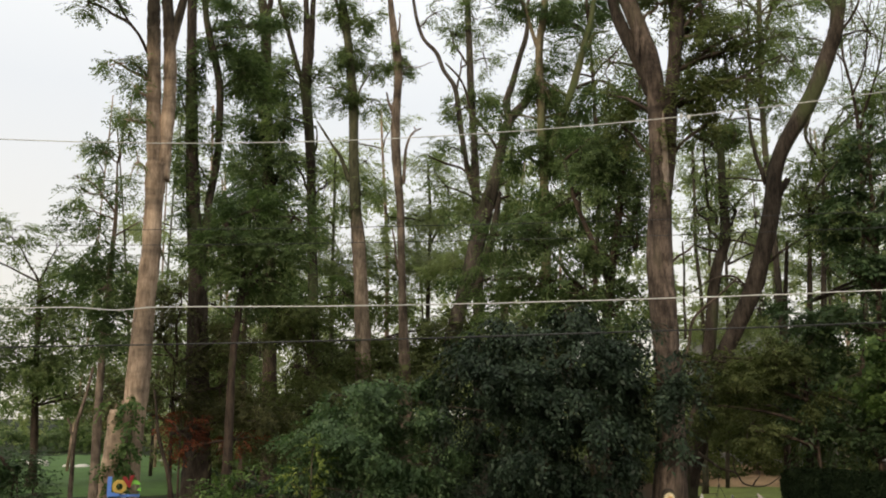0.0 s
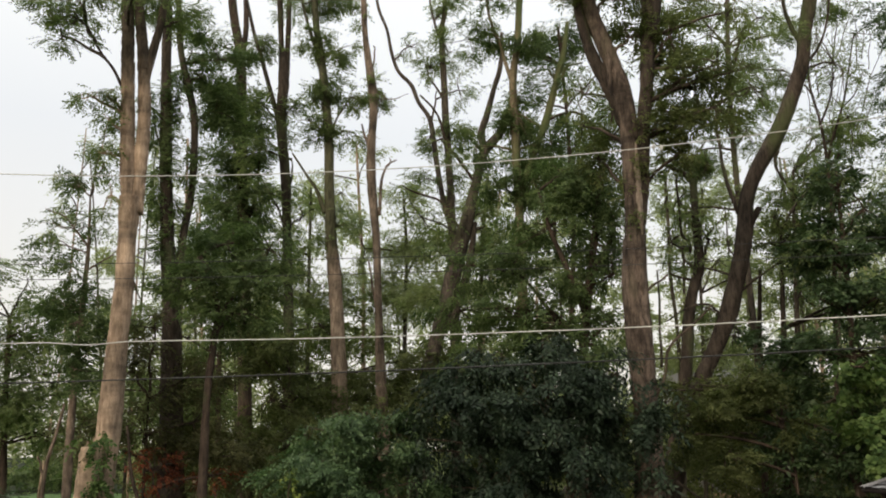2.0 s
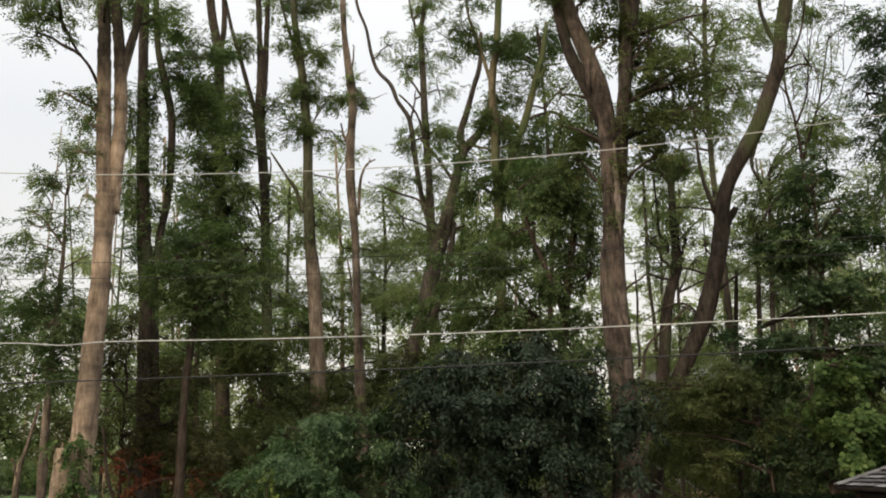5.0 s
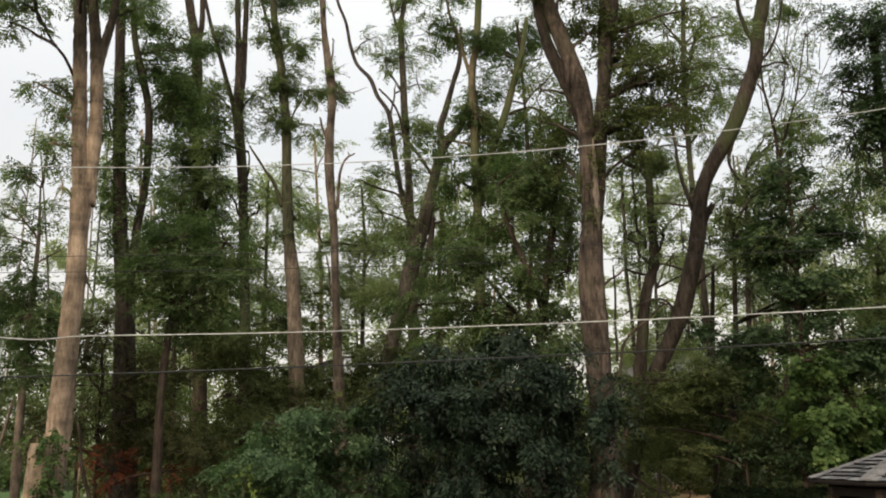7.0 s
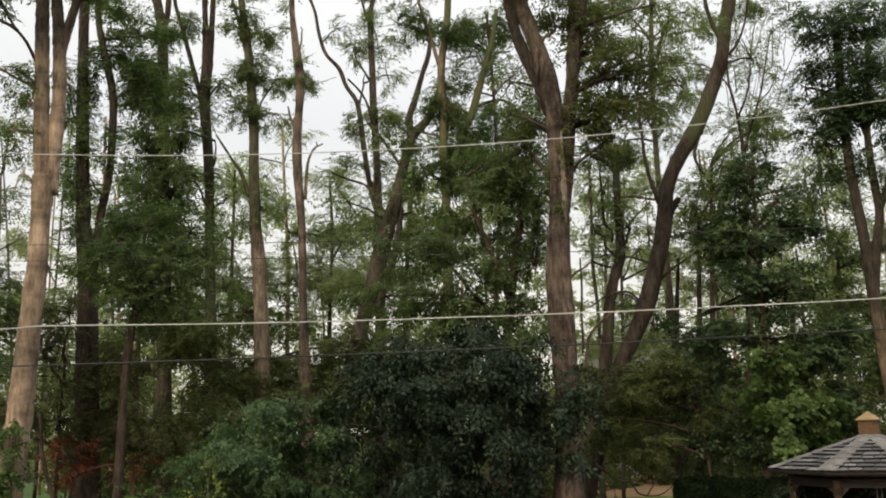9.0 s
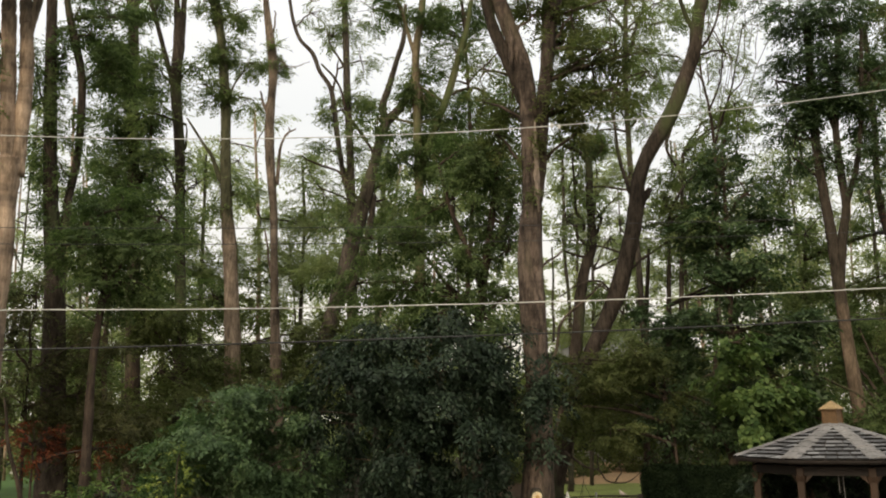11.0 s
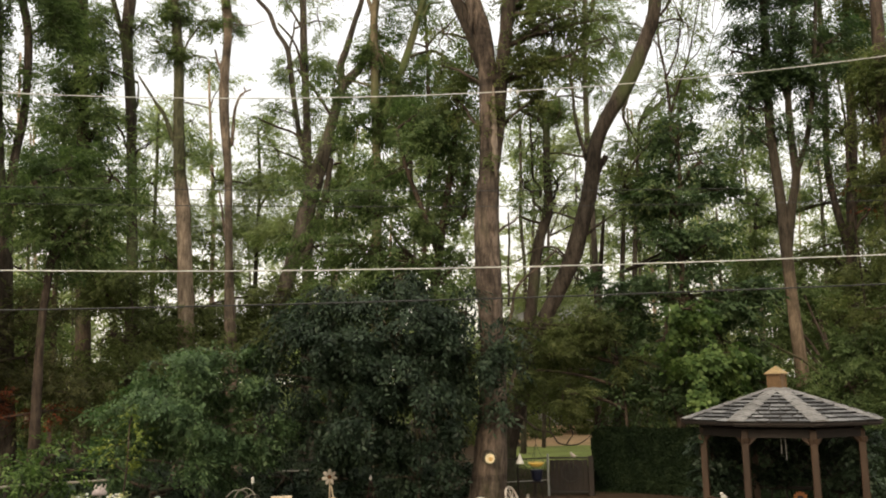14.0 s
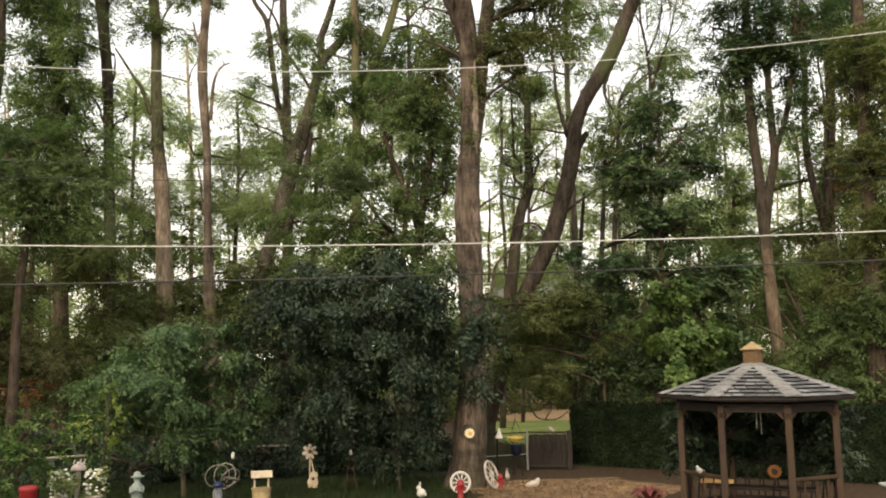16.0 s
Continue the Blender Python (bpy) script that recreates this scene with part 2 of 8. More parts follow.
def leaf_mesh(name, blobs, leaf, cover, mat, seed, droop=0.35, per=9, slim=0.42, clump=0.62, flat=0.75):
    """Sprays of single leaves, crowded into clumps inside the ellipsoids (x, y, z, rx, ry, rz, amount). Returns mesh and clump centres."""
    rng = np.random.default_rng(seed)
    org, way, out, hubs = [], [], [], []
    for x, y, z, rx, ry, rz, amount in blobs:
        total = 5.6 * amount * cover * math.pi * rx * rz / (0.3 * leaf * leaf)
        nt = max(5, int(total / per))
        k = max(7, int(nt / 45))
        d = rng.normal(size=(k, 3))
        d /= np.linalg.norm(d, axis=1)[:, None]
        sub = d * (rng.uniform(0.08, 1, k) ** 0.45)[:, None] * rng.uniform(0.75, 1.12, k)[:, None]
        size = rng.uniform(0.35, 1.0, k) * clump
        pick = rng.choice(k, nt, p=size / size.sum())
        o = sub[pick] + rng.normal(size=(nt, 3)) * (size[pick, None] * 0.42) * (1, 1, flat)
        w = o * (1, 1, 0.5) + rng.normal(size=(nt, 3)) * 0.45
        rad = np.array((rx, ry, rz))
        org.append(np.array((x, y, z)) + o * rad)
        way.append(w)
        out.append(o)
        hubs.append(np.array((x, y, z)) + sub[:min(k, 14)] * rad)
    org, way = np.vstack(org), np.vstack(way)
    way[:, 2] = way[:, 2] * 0.6 - droop
    way /= np.linalg.norm(way, axis=1)[:, None]
    nt = len(org)
    # each spray lies in a plane of its own, facing up and outwards
    face = np.vstack(out) * 0.55 + rng.normal(size=(nt, 3)) * 0.38 + (0, 0, 0.8)
    side = np.cross(way, face) + 1e-6
    side /= np.linalg.norm(side, axis=1)[:, None]
    i = np.arange(per)
    step = leaf * rng.uniform(0.32, 0.5, nt)
    at = org[:, None] + way[:, None] * (step[:, None] * i)[..., None]
    at[..., 2] -= droop * 0.25 * leaf * (i / per) ** 2 * per * 0.5
    sgn = np.where(i % 2, 1.0, -1.0)
    ld = way[:, None] * 0.65 + side[:, None] * (sgn[None, :] * 0.75)[..., None] + rng.normal(size=(nt, per, 3)) * 0.2
    ld[..., 2] -= droop * 0.5
    ld /= np.linalg.norm(ld, axis=2)[..., None]
    nrm = face[:, None] + rng.normal(size=(nt, per, 3)) * 0.3
    wd = np.cross(nrm, ld)
    wd /= np.linalg.norm(wd, axis=2)[..., None]
    ln = (leaf * rng.uniform(0.65, 1.25, (nt, per)))[..., None]
    fold = np.cross(ld, wd) * ln * 0.07
    v = np.stack([at, at + ld * ln * 0.45 + wd * ln * slim * 0.5 + fold, at + ld * ln, at + ld * ln * 0.45 - wd * ln * slim * 0.5 + fold], 2).reshape(-1, 3)
    n = nt * per
    me = bpy.data.meshes.new(name)
    me.vertices.add(n * 4)
    me.vertices.foreach_set("co", v.astype(np.float32).ravel())
    me.loops.add(n * 4)
    me.loops.foreach_set("vertex_index", np.arange(n * 4, dtype=np.int32))
    me.polygons.add(n)
    me.polygons.foreach_set("loop_start", np.arange(0, n * 4, 4, dtype=np.int32))
    me.update(calc_edges=True)
    me.materials.append(mat)
    return me, hubs


def boughs(hubs, blobs, roots, seed, thick=0.035):
    """For each ellipsoid one bough: from the nearest stem point below to its middle, and on to its clumps."""
    rng = np.random.default_rng(seed)
    roots = np.array(roots)
    out = []
    for b, hub in zip(blobs, hubs):
        mid = np.array(b[:3])
        gap = np.linalg.norm(roots - mid, axis=1) + np.maximum(0, roots[:, 2] - mid[2] + 0.3) * 3
        root = roots[gap.argmin()]
        bough = []
        if np.linalg.norm(root - mid) > 0.4:
            bend = (root + mid) / 2 + (0, 0, 0.05 * np.linalg.norm(root - mid))
            bough.append(tube([root, bend, mid], thick * 1.5, thick * 0.8, 6, 8, 0.1, seed=int(rng.integers(1e6)), bend=0.06))
        for h in hub:
            if np.linalg.norm(h - mid) > 0.2:
                bend = (h + mid) / 2 + rng.normal(size=3) * 0.12 * np.linalg.norm(h - mid)
                bough.append(tube([mid, bend, h], thick * 0.7, thick * 0.2, 4, 5, 0.05, seed=1))
        if bough:
            out.append(joined(bough))
    return out


def tree(name, label, bark, stems, blobs=(), leaf=0.13, cover=1.0, mat=None, seed=1, flare=0.5, droop=0.35, group="", twig=0.035, slim=0.42,
         clump=0.62, per=9, category="tree"):
    """stems: (points from the ground up, radius below, radius above, and a bark of its own if it differs); the first is the trunk, the rest limbs."""
    base = stems[0][0][0]
    ob = thing(name, base, label, category, group)
    roots = []
    for i, (pts, r0, r1, *own) in enumerate(stems):
        big = max(r0 if isinstance(r0, tuple) else (r0,)) > 0.09
        me = mesh_from("trunk" if i == 0 else "limb", *tube(pts, r0, r1, 18 if big else 8, (84 if len(pts) > 8 else 48) if big else 20, 0.08, flare if i == 0 else 0.0, seed * 31 + i, 0.0 if big else 0.03), own[0] if own else bark)
        hang("trunk" if i == 0 else "limb", me, ob)
        roots += list(curve_points(pts, 12)[3:] if i == 0 else curve_points(pts, 8)[2:])
    if blobs:
        me, hubs = leaf_mesh("crown", blobs, leaf, cover, mat, seed, droop, slim=slim, clump=clump, per=per)
        hang("crown", me, ob)
        for v, f in boughs(hubs, blobs, roots, seed, twig):
            hang("bough", mesh_from("bough", v, f, bark), ob)["kind"] = "stuff"
    return ob


def box(bm, x0, y0, z0, x1, y1, z1, bevel=0.0):
    m = Matrix.Translation(((x0 + x1) / 2, (y0 + y1) / 2, (z0 + z1) / 2)) @ Matrix.Diagonal((x1 - x0, y1 - y0, z1 - z0, 1))
    r = bmesh.ops.create_cube(bm, size=1, matrix=m)
    if bevel:
        edges = list({e for v in r["verts"] for e in v.link_edges})
        bmesh.ops.bevel(bm, geom=edges, offset=bevel, segments=1, affect="EDGES")
    return bm

# ---- ground ----
def ground_material():
    m, n, l, p = material("ground", 0.95, 0.1)
    g = n.new("ShaderNodeNewGeometry")
    s = n.new("ShaderNodeSeparateXYZ")
    l.new(g.outputs["Position"], s.inputs[0])
    grass = ramp(n, l, noise_tex(n, l, 5, 6), [(0.3, (0.009, 0.013, 0.006)), (0.7, (0.026, 0.035, 0.014))])
    litter = ramp(n, l, noise_tex(n, l, 9, 6), [(0.3, (0.022, 0.015, 0.01)), (0.7, (0.075, 0.048, 0.03))])
    # trodden leaf litter on the gazebo's side, lawn on the other, with a ragged border
    wob = noise_tex(n, l, 0.7, 5)
    add = n.new("ShaderNodeMath")
    add.operation = "MULTIPLY_ADD"
    l.new(wob, add.inputs[0])
    add.inputs[1].default_value = 4.0
    l.new(s.outputs[0], add.inputs[2])
    mr = n.new("ShaderNodeMapRange")
    mr.inputs[1].default_value, mr.inputs[2].default_value = 3.2, 5.2
    l.new(add.outputs[0], mr.inputs[0])
    col = mixed(n, l, mr.outputs[0], grass, litter)
    l.new(col, p.inputs["Base Color"])
    bumped(n, l, p, noise_tex(n, l, 14, 5), 0.6, 0.04)
    return m


def sheet(name, x0, y0, x1, y1, nx, ny, height, mat):
    xs, ys = np.linspace(x0, x1, nx), np.linspace(y0, y1, ny)
    v = [(x, y, height(x, y)) for y in ys for x in xs]
    f = [(j * nx + i, j * nx + i + 1, (j + 1) * nx + i + 1, (j + 1) * nx + i) for j in range(ny - 1) for i in range(nx - 1)]
    return new(name, mesh_from(name, v, f, mat))


ground = tagged(sheet("ground", -1500, -400, 1500, 2600, 121, 121, lambda x, y: 0.0, ground_material()), "flat yard ground of grass and trodden leaf litter", "ground", kind="structure")

# ---- trees and shrubs ----
tree('locust_tree', 'tall pale tan forked tree trunk with sparse feathery leaves', BARK_FORK,
     [([(-10.83, 21.42, -0.10), (-10.77, 21.45, 2.37), (-10.71, 21.48, 3.74), (-10.68, 21.49, 5.16), (-10.65, 21.51, 6.33), (-10.60, 21.53, 7.37), (-10.61, 21.53, 8.28), (-10.61, 21.53, 9.21), (-10.60, 21.53, 9.92)], (0.292, 0.291, 0.291, 0.278, 0.265, 0.245, 0.233, 0.264, 0.28), 0),
      ([(-10.61, 21.53, 9.45), (-10.76, 21.46, 11.26), (-10.81, 21.43, 12.56), (-10.89, 21.39, 13.89)], 0.207, 0.179),
      ([(-10.46, 21.60, 9.46), (-10.41, 21.62, 11.31), (-10.42, 21.62, 12.46), (-10.51, 21.58, 13.80)], 0.193, 0.165),
      ([(-10.89, 21.39, 13.83), (-10.92, 21.37, 14.40), (-10.95, 21.36, 14.91)], 0.179, 0.172),
      ([(-10.95, 21.36, 14.84), (-11.00, 21.33, 15.77), (-11.08, 21.29, 17.90)], 0.172, 0.143),
      ([(-10.50, 21.58, 13.70), (-10.56, 21.55, 14.30), (-10.62, 21.52, 14.81)], 0.165, 0.150),
      ([(-10.61, 21.53, 14.74), (-10.70, 21.48, 15.49), (-10.88, 21.39, 17.77)], 0.150, 0.122),
      ([(-10.46, 21.60, 13.38), (-10.31, 21.67, 14.35), (-10.15, 21.75, 15.43), (-9.98, 21.83, 17.83)], 0.136, 0.093),
      ([(-10.98, 21.34, 13.12), (-11.21, 21.22, 13.57), (-11.53, 21.05, 14.09), (-11.99, 20.79, 15.08), (-12.16, 20.69, 15.80)], 0.048, 0.024, BARK_DARK)],
     [(-11.71, 20.95, 12.72, 0.52, 0.41, 0.35, 0.80),
      (-12.11, 20.72, 14.96, 1.21, 0.97, 0.56, 1.00),
      (-11.24, 21.20, 12.08, 0.39, 0.31, 0.35, 0.70),
      (-11.30, 21.17, 11.10, 0.42, 0.34, 0.42, 0.80),
      (-10.55, 21.56, 16.59, 1.77, 1.42, 1.13, 1.00),
      (-12.42, 20.54, 14.37, 0.65, 0.52, 0.48, 0.70),
      (-11.05, 21.31, 9.95, 0.29, 0.30, 0.81, 0.35),
      (-9.86, 21.88, 15.31, 0.65, 0.52, 0.42, 0.70),
      (-11.35, 21.15, 12.80, 0.42, 0.34, 0.42, 0.50),
      # two unseen leaf masses, added nearer the camera to shade the stem tops
      (-9.60, 18.68, 15.27, 1.83, 1.47, 0.85, 1.00),
      (-11.07, 19.01, 15.24, 1.33, 1.06, 0.74, 0.90)],
     mat=LEAF_LOCUST, seed=3, leaf=0.11, cover=0.8)

tree('locust_tree', 'tall dark brown tree trunk with two stems and ivy', BARK_BROWN,
     [([(-11.48, 27.71, -0.10), (-11.53, 27.69, 1.95), (-11.67, 27.64, 4.80), (-11.77, 27.60, 6.64), (-11.85, 27.56, 8.15), (-12.05, 27.48, 9.68), (-12.19, 27.41, 11.65), (-12.33, 27.35, 14.08), (-12.45, 27.29, 16.61), (-12.52, 27.26, 18.79), (-12.65, 27.20, 21.94)], (0.379, 0.368, 0.358, 0.35, 0.302, 0.234, 0.217, 0.212, 0.163, 0.157, 0.141), 0),
      ([(-11.78, 27.59, 8.34), (-11.66, 27.64, 9.51), (-11.61, 27.66, 10.50), (-11.48, 27.72, 11.51), (-11.42, 27.74, 12.54), (-11.45, 27.73, 14.41), (-11.65, 27.65, 15.66), (-11.93, 27.53, 16.80), (-12.10, 27.45, 17.98), (-12.37, 27.33, 22.01)], (0.181, 0.152, 0.133, 0.124, 0.125, 0.138, 0.118, 0.12, 0.111, 0.094), 0),
      ([(-11.49, 27.71, 14.61), (-11.85, 27.56, 16.28), (-11.66, 27.64, 17.40)], 0.069, 0.030)],
     [(-12.38, 27.33, 13.05, 0.52, 0.42, 2.42, 0.70),
      (-11.42, 27.74, 13.16, 0.60, 0.48, 1.61, 0.50),
      (-12.06, 27.47, 18.43, 1.01, 0.81, 0.81, 0.80),
      (-12.70, 27.18, 14.45, 0.44, 0.35, 1.81, 0.70),
      (-11.99, 27.50, 15.61, 0.56, 0.45, 1.41, 0.80),
      (-12.19, 27.41, 11.85, 0.73, 0.58, 1.21, 0.70),
      (-11.35, 27.77, 16.35, 0.69, 0.55, 1.01, 0.70),
      (-10.75, 28.01, 17.09, 1.21, 0.97, 1.01, 1.00),
      (-10.84, 27.97, 15.12, 1.11, 0.89, 1.21, 1.40),
      (-11.89, 27.55, 10.08, 0.60, 0.48, 1.21, 0.50)],
     mat=LEAF_MID, seed=4, leaf=0.13, cover=0.8)

tree('locust_tree', 'slim dark tree wrapped in dense green leaves', BARK_DARK,
     [([(-11.26, 34.19, -0.10), (-11.26, 34.19, 1.64), (-11.43, 34.14, 6.49), (-11.63, 34.07, 11.17), (-11.86, 33.99, 15.86), (-12.06, 33.92, 20.02), (-12.45, 33.78, 22.40), (-12.84, 33.63, 26.25)], 0.310, 0.167),
      ([(-12.02, 33.93, 20.02), (-11.91, 33.97, 21.93), (-12.20, 33.87, 25.81)], 0.143, 0.083),
      ([(-11.67, 34.06, 12.14), (-11.23, 34.20, 13.89), (-11.10, 34.25, 16.44)], 0.095, 0.036)],
     [(-11.96, 33.96, 18.44, 1.21, 0.97, 1.69, 1.30),
      (-12.19, 33.87, 16.08, 1.50, 1.20, 1.69, 1.30),
      (-11.77, 34.02, 13.60, 1.74, 1.39, 1.94, 1.20),
      (-13.15, 33.51, 20.67, 1.45, 1.16, 0.97, 0.70),
      (-11.10, 34.25, 16.44, 0.97, 0.77, 1.21, 0.80),
      (-12.12, 33.90, 11.63, 2.18, 1.74, 1.45, 1.10)],
     mat=LEAF_MID, seed=5, leaf=0.15, cover=0.9)

tree('young_tree', 'young leafy tree with a dark crooked trunk', BARK_DARK,
     [([(-9.58, 25.24, -0.10), (-9.58, 25.24, 2.67), (-9.57, 25.25, 4.79), (-9.46, 25.29, 6.30), (-9.39, 25.32, 7.34), (-9.63, 25.22, 8.38), (-9.97, 25.09, 9.07)], 0.134, 0.071),
      ([(-9.45, 25.29, 6.99), (-9.01, 25.45, 7.70), (-8.57, 25.60, 8.60)], 0.063, 0.027)],
     [(-9.25, 25.37, 9.47, 1.36, 1.09, 0.91, 1.00),
      (-9.66, 25.21, 8.20, 1.45, 1.16, 0.91, 1.00),
      (-8.41, 25.66, 8.43, 1.18, 0.94, 1.00, 1.00),
      (-9.00, 25.46, 7.26, 1.63, 1.31, 0.82, 0.90),
      (-7.95, 25.80, 9.35, 0.82, 0.65, 0.91, 0.80)],
     mat=LEAF_MID, seed=6, leaf=0.13, cover=0.95)

tree('locust_tree', 'tall slender tree with bare lower trunk', BARK_BROWN,
     [([(-9.06, 32.77, -0.09), (-9.05, 32.77, 1.66), (-9.17, 32.74, 6.30), (-9.34, 32.69, 10.78), (-9.49, 32.65, 13.83), (-9.74, 32.57, 16.49), (-9.69, 32.59, 18.25), (-9.83, 32.55, 20.03), (-9.92, 32.52, 21.58), (-10.08, 32.47, 25.33)], (0.249, 0.236, 0.203, 0.185, 0.201, 0.206, 0.234, 0.113, 0.115, 0.108), 0),
      ([(-9.78, 32.56, 16.37), (-10.14, 32.45, 17.58), (-10.54, 32.33, 19.05), (-10.93, 32.19, 20.41), (-11.50, 31.99, 22.94)], (0.109, 0.098, 0.087, 0.076, 0.065), 0),
      ([(-9.60, 32.62, 18.38), (-9.56, 32.63, 20.05), (-9.56, 32.63, 21.62), (-9.63, 32.61, 24.85)], (0.136, 0.113, 0.103, 0.094), 0),
      ([(-9.52, 32.64, 13.35), (-9.24, 32.72, 14.09), (-9.28, 32.71, 14.81)], 0.068, 0.023)],
     [(-10.42, 32.37, 19.96, 0.91, 0.73, 1.03, 0.80),
      (-9.24, 32.72, 17.28, 1.03, 0.82, 0.46, 0.60),
      (-10.54, 32.33, 17.17, 1.03, 0.82, 0.80, 0.70),
      (-10.78, 32.24, 15.18, 1.14, 0.91, 0.91, 0.60),
      (-9.48, 32.65, 22.16, 1.37, 1.10, 0.69, 0.80),
      (-8.78, 32.85, 12.44, 1.03, 0.82, 1.14, 0.35),
      (-10.09, 32.47, 13.32, 0.91, 0.73, 0.91, 0.50)],
     mat=LEAF_LOCUST, seed=7, leaf=0.13, cover=0.75)

tree('locust_tree', 'tall brown tree trunk with feathery green clumps', BARK_HALF,
     [([(-6.66, 31.30, -0.10), (-6.67, 31.30, 1.69), (-6.82, 31.26, 5.08), (-6.94, 31.24, 7.57), (-7.06, 31.21, 9.50), (-7.21, 31.18, 11.03), (-7.30, 31.16, 12.82), (-7.37, 31.14, 15.12), (-7.55, 31.10, 17.00), (-7.71, 31.06, 18.44), (-7.96, 30.99, 20.14), (-8.19, 30.94, 24.20)], (0.319, 0.307, 0.286, 0.267, 0.259, 0.207, 0.188, 0.192, 0.173, 0.153, 0.132, 0.114), 0),
      ([(-7.47, 31.12, 12.02), (-7.78, 31.04, 12.91), (-8.14, 30.95, 13.47), (-8.72, 30.79, 14.39)], 0.095, 0.032),
      ([(-7.74, 31.05, 17.95), (-8.07, 30.96, 19.39), (-8.45, 30.87, 20.59), (-8.74, 30.78, 22.07)], 0.085, 0.042)],
     [(-7.45, 31.12, 17.01, 0.82, 0.65, 0.86, 1.00),
      (-6.58, 31.32, 16.82, 1.03, 0.83, 0.39, 0.90),
      (-8.03, 30.98, 19.15, 0.86, 0.69, 0.86, 0.80),
      (-7.05, 31.21, 18.85, 0.73, 0.58, 0.60, 0.70),
      (-7.63, 31.08, 15.46, 0.73, 0.58, 0.60, 0.80),
      (-6.67, 31.30, 15.39, 0.77, 0.62, 0.56, 0.60),
      (-8.16, 30.94, 15.78, 0.65, 0.52, 0.43, 0.50),
      (-7.64, 31.08, 21.17, 1.51, 1.20, 0.65, 0.90),
      (-7.03, 31.22, 11.48, 0.86, 0.69, 0.86, 0.35)],
     mat=LEAF_LOCUST, seed=8, leaf=0.13, cover=1.15)

tree('dead_tree', 'slender half-dead tree with broken branch stubs', BARK_TAN,
     [([(-5.02, 30.59, -0.10), (-5.01, 30.59, 1.69), (-5.14, 30.57, 4.80), (-5.24, 30.55, 7.23), (-5.31, 30.54, 9.31), (-5.36, 30.53, 10.81), (-5.50, 30.51, 12.34), (-5.57, 30.49, 13.67), (-5.52, 30.50, 15.03), (-5.47, 30.51, 15.96), (-5.54, 30.50, 16.89), (-5.67, 30.48, 17.83), (-5.81, 30.45, 19.02), (-5.87, 30.44, 20.23), (-5.97, 30.42, 23.74)], (0.247, 0.226, 0.195, 0.155, 0.136, 0.137, 0.161, 0.173, 0.154, 0.156, 0.18, 0.136, 0.104, 0.117, 0.099), 0),
      ([(-5.28, 30.55, 7.43), (-5.43, 30.52, 8.68), (-5.64, 30.48, 9.95)], (0.062, 0.042, 0.032), 0),
      ([(-5.25, 30.55, 11.68), (-5.19, 30.56, 12.56), (-5.15, 30.57, 13.23), (-4.94, 30.60, 13.64), (-4.61, 30.66, 13.87)], 0.072, 0.026),
      ([(-4.90, 30.61, 13.62), (-4.84, 30.62, 13.82), (-4.86, 30.62, 13.96)], 0.031, 0.015),
      ([(-5.58, 30.49, 14.08), (-5.75, 30.46, 14.68), (-5.92, 30.43, 15.30)], 0.082, 0.031),
      ([(-5.75, 30.46, 14.57), (-5.58, 30.49, 15.15), (-5.57, 30.50, 15.61)], 0.041, 0.021),
      ([(-5.54, 30.50, 17.60), (-5.42, 30.52, 18.32), (-5.49, 30.51, 18.60)], 0.041, 0.021),
      ([(-5.36, 30.53, 16.31), (-4.68, 30.65, 16.38), (-4.14, 30.72, 16.58)], 0.026, 0.010)],
     [(-5.38, 30.53, 16.66, 0.37, 0.30, 0.67, 0.90),
      (-5.15, 30.57, 16.32, 0.25, 0.30, 0.33, 1.00),
      (-5.78, 30.46, 19.75, 0.42, 0.33, 0.42, 0.40)],
     mat=LEAF_LOCUST, seed=9, leaf=0.12, cover=0.9, twig=0.02)

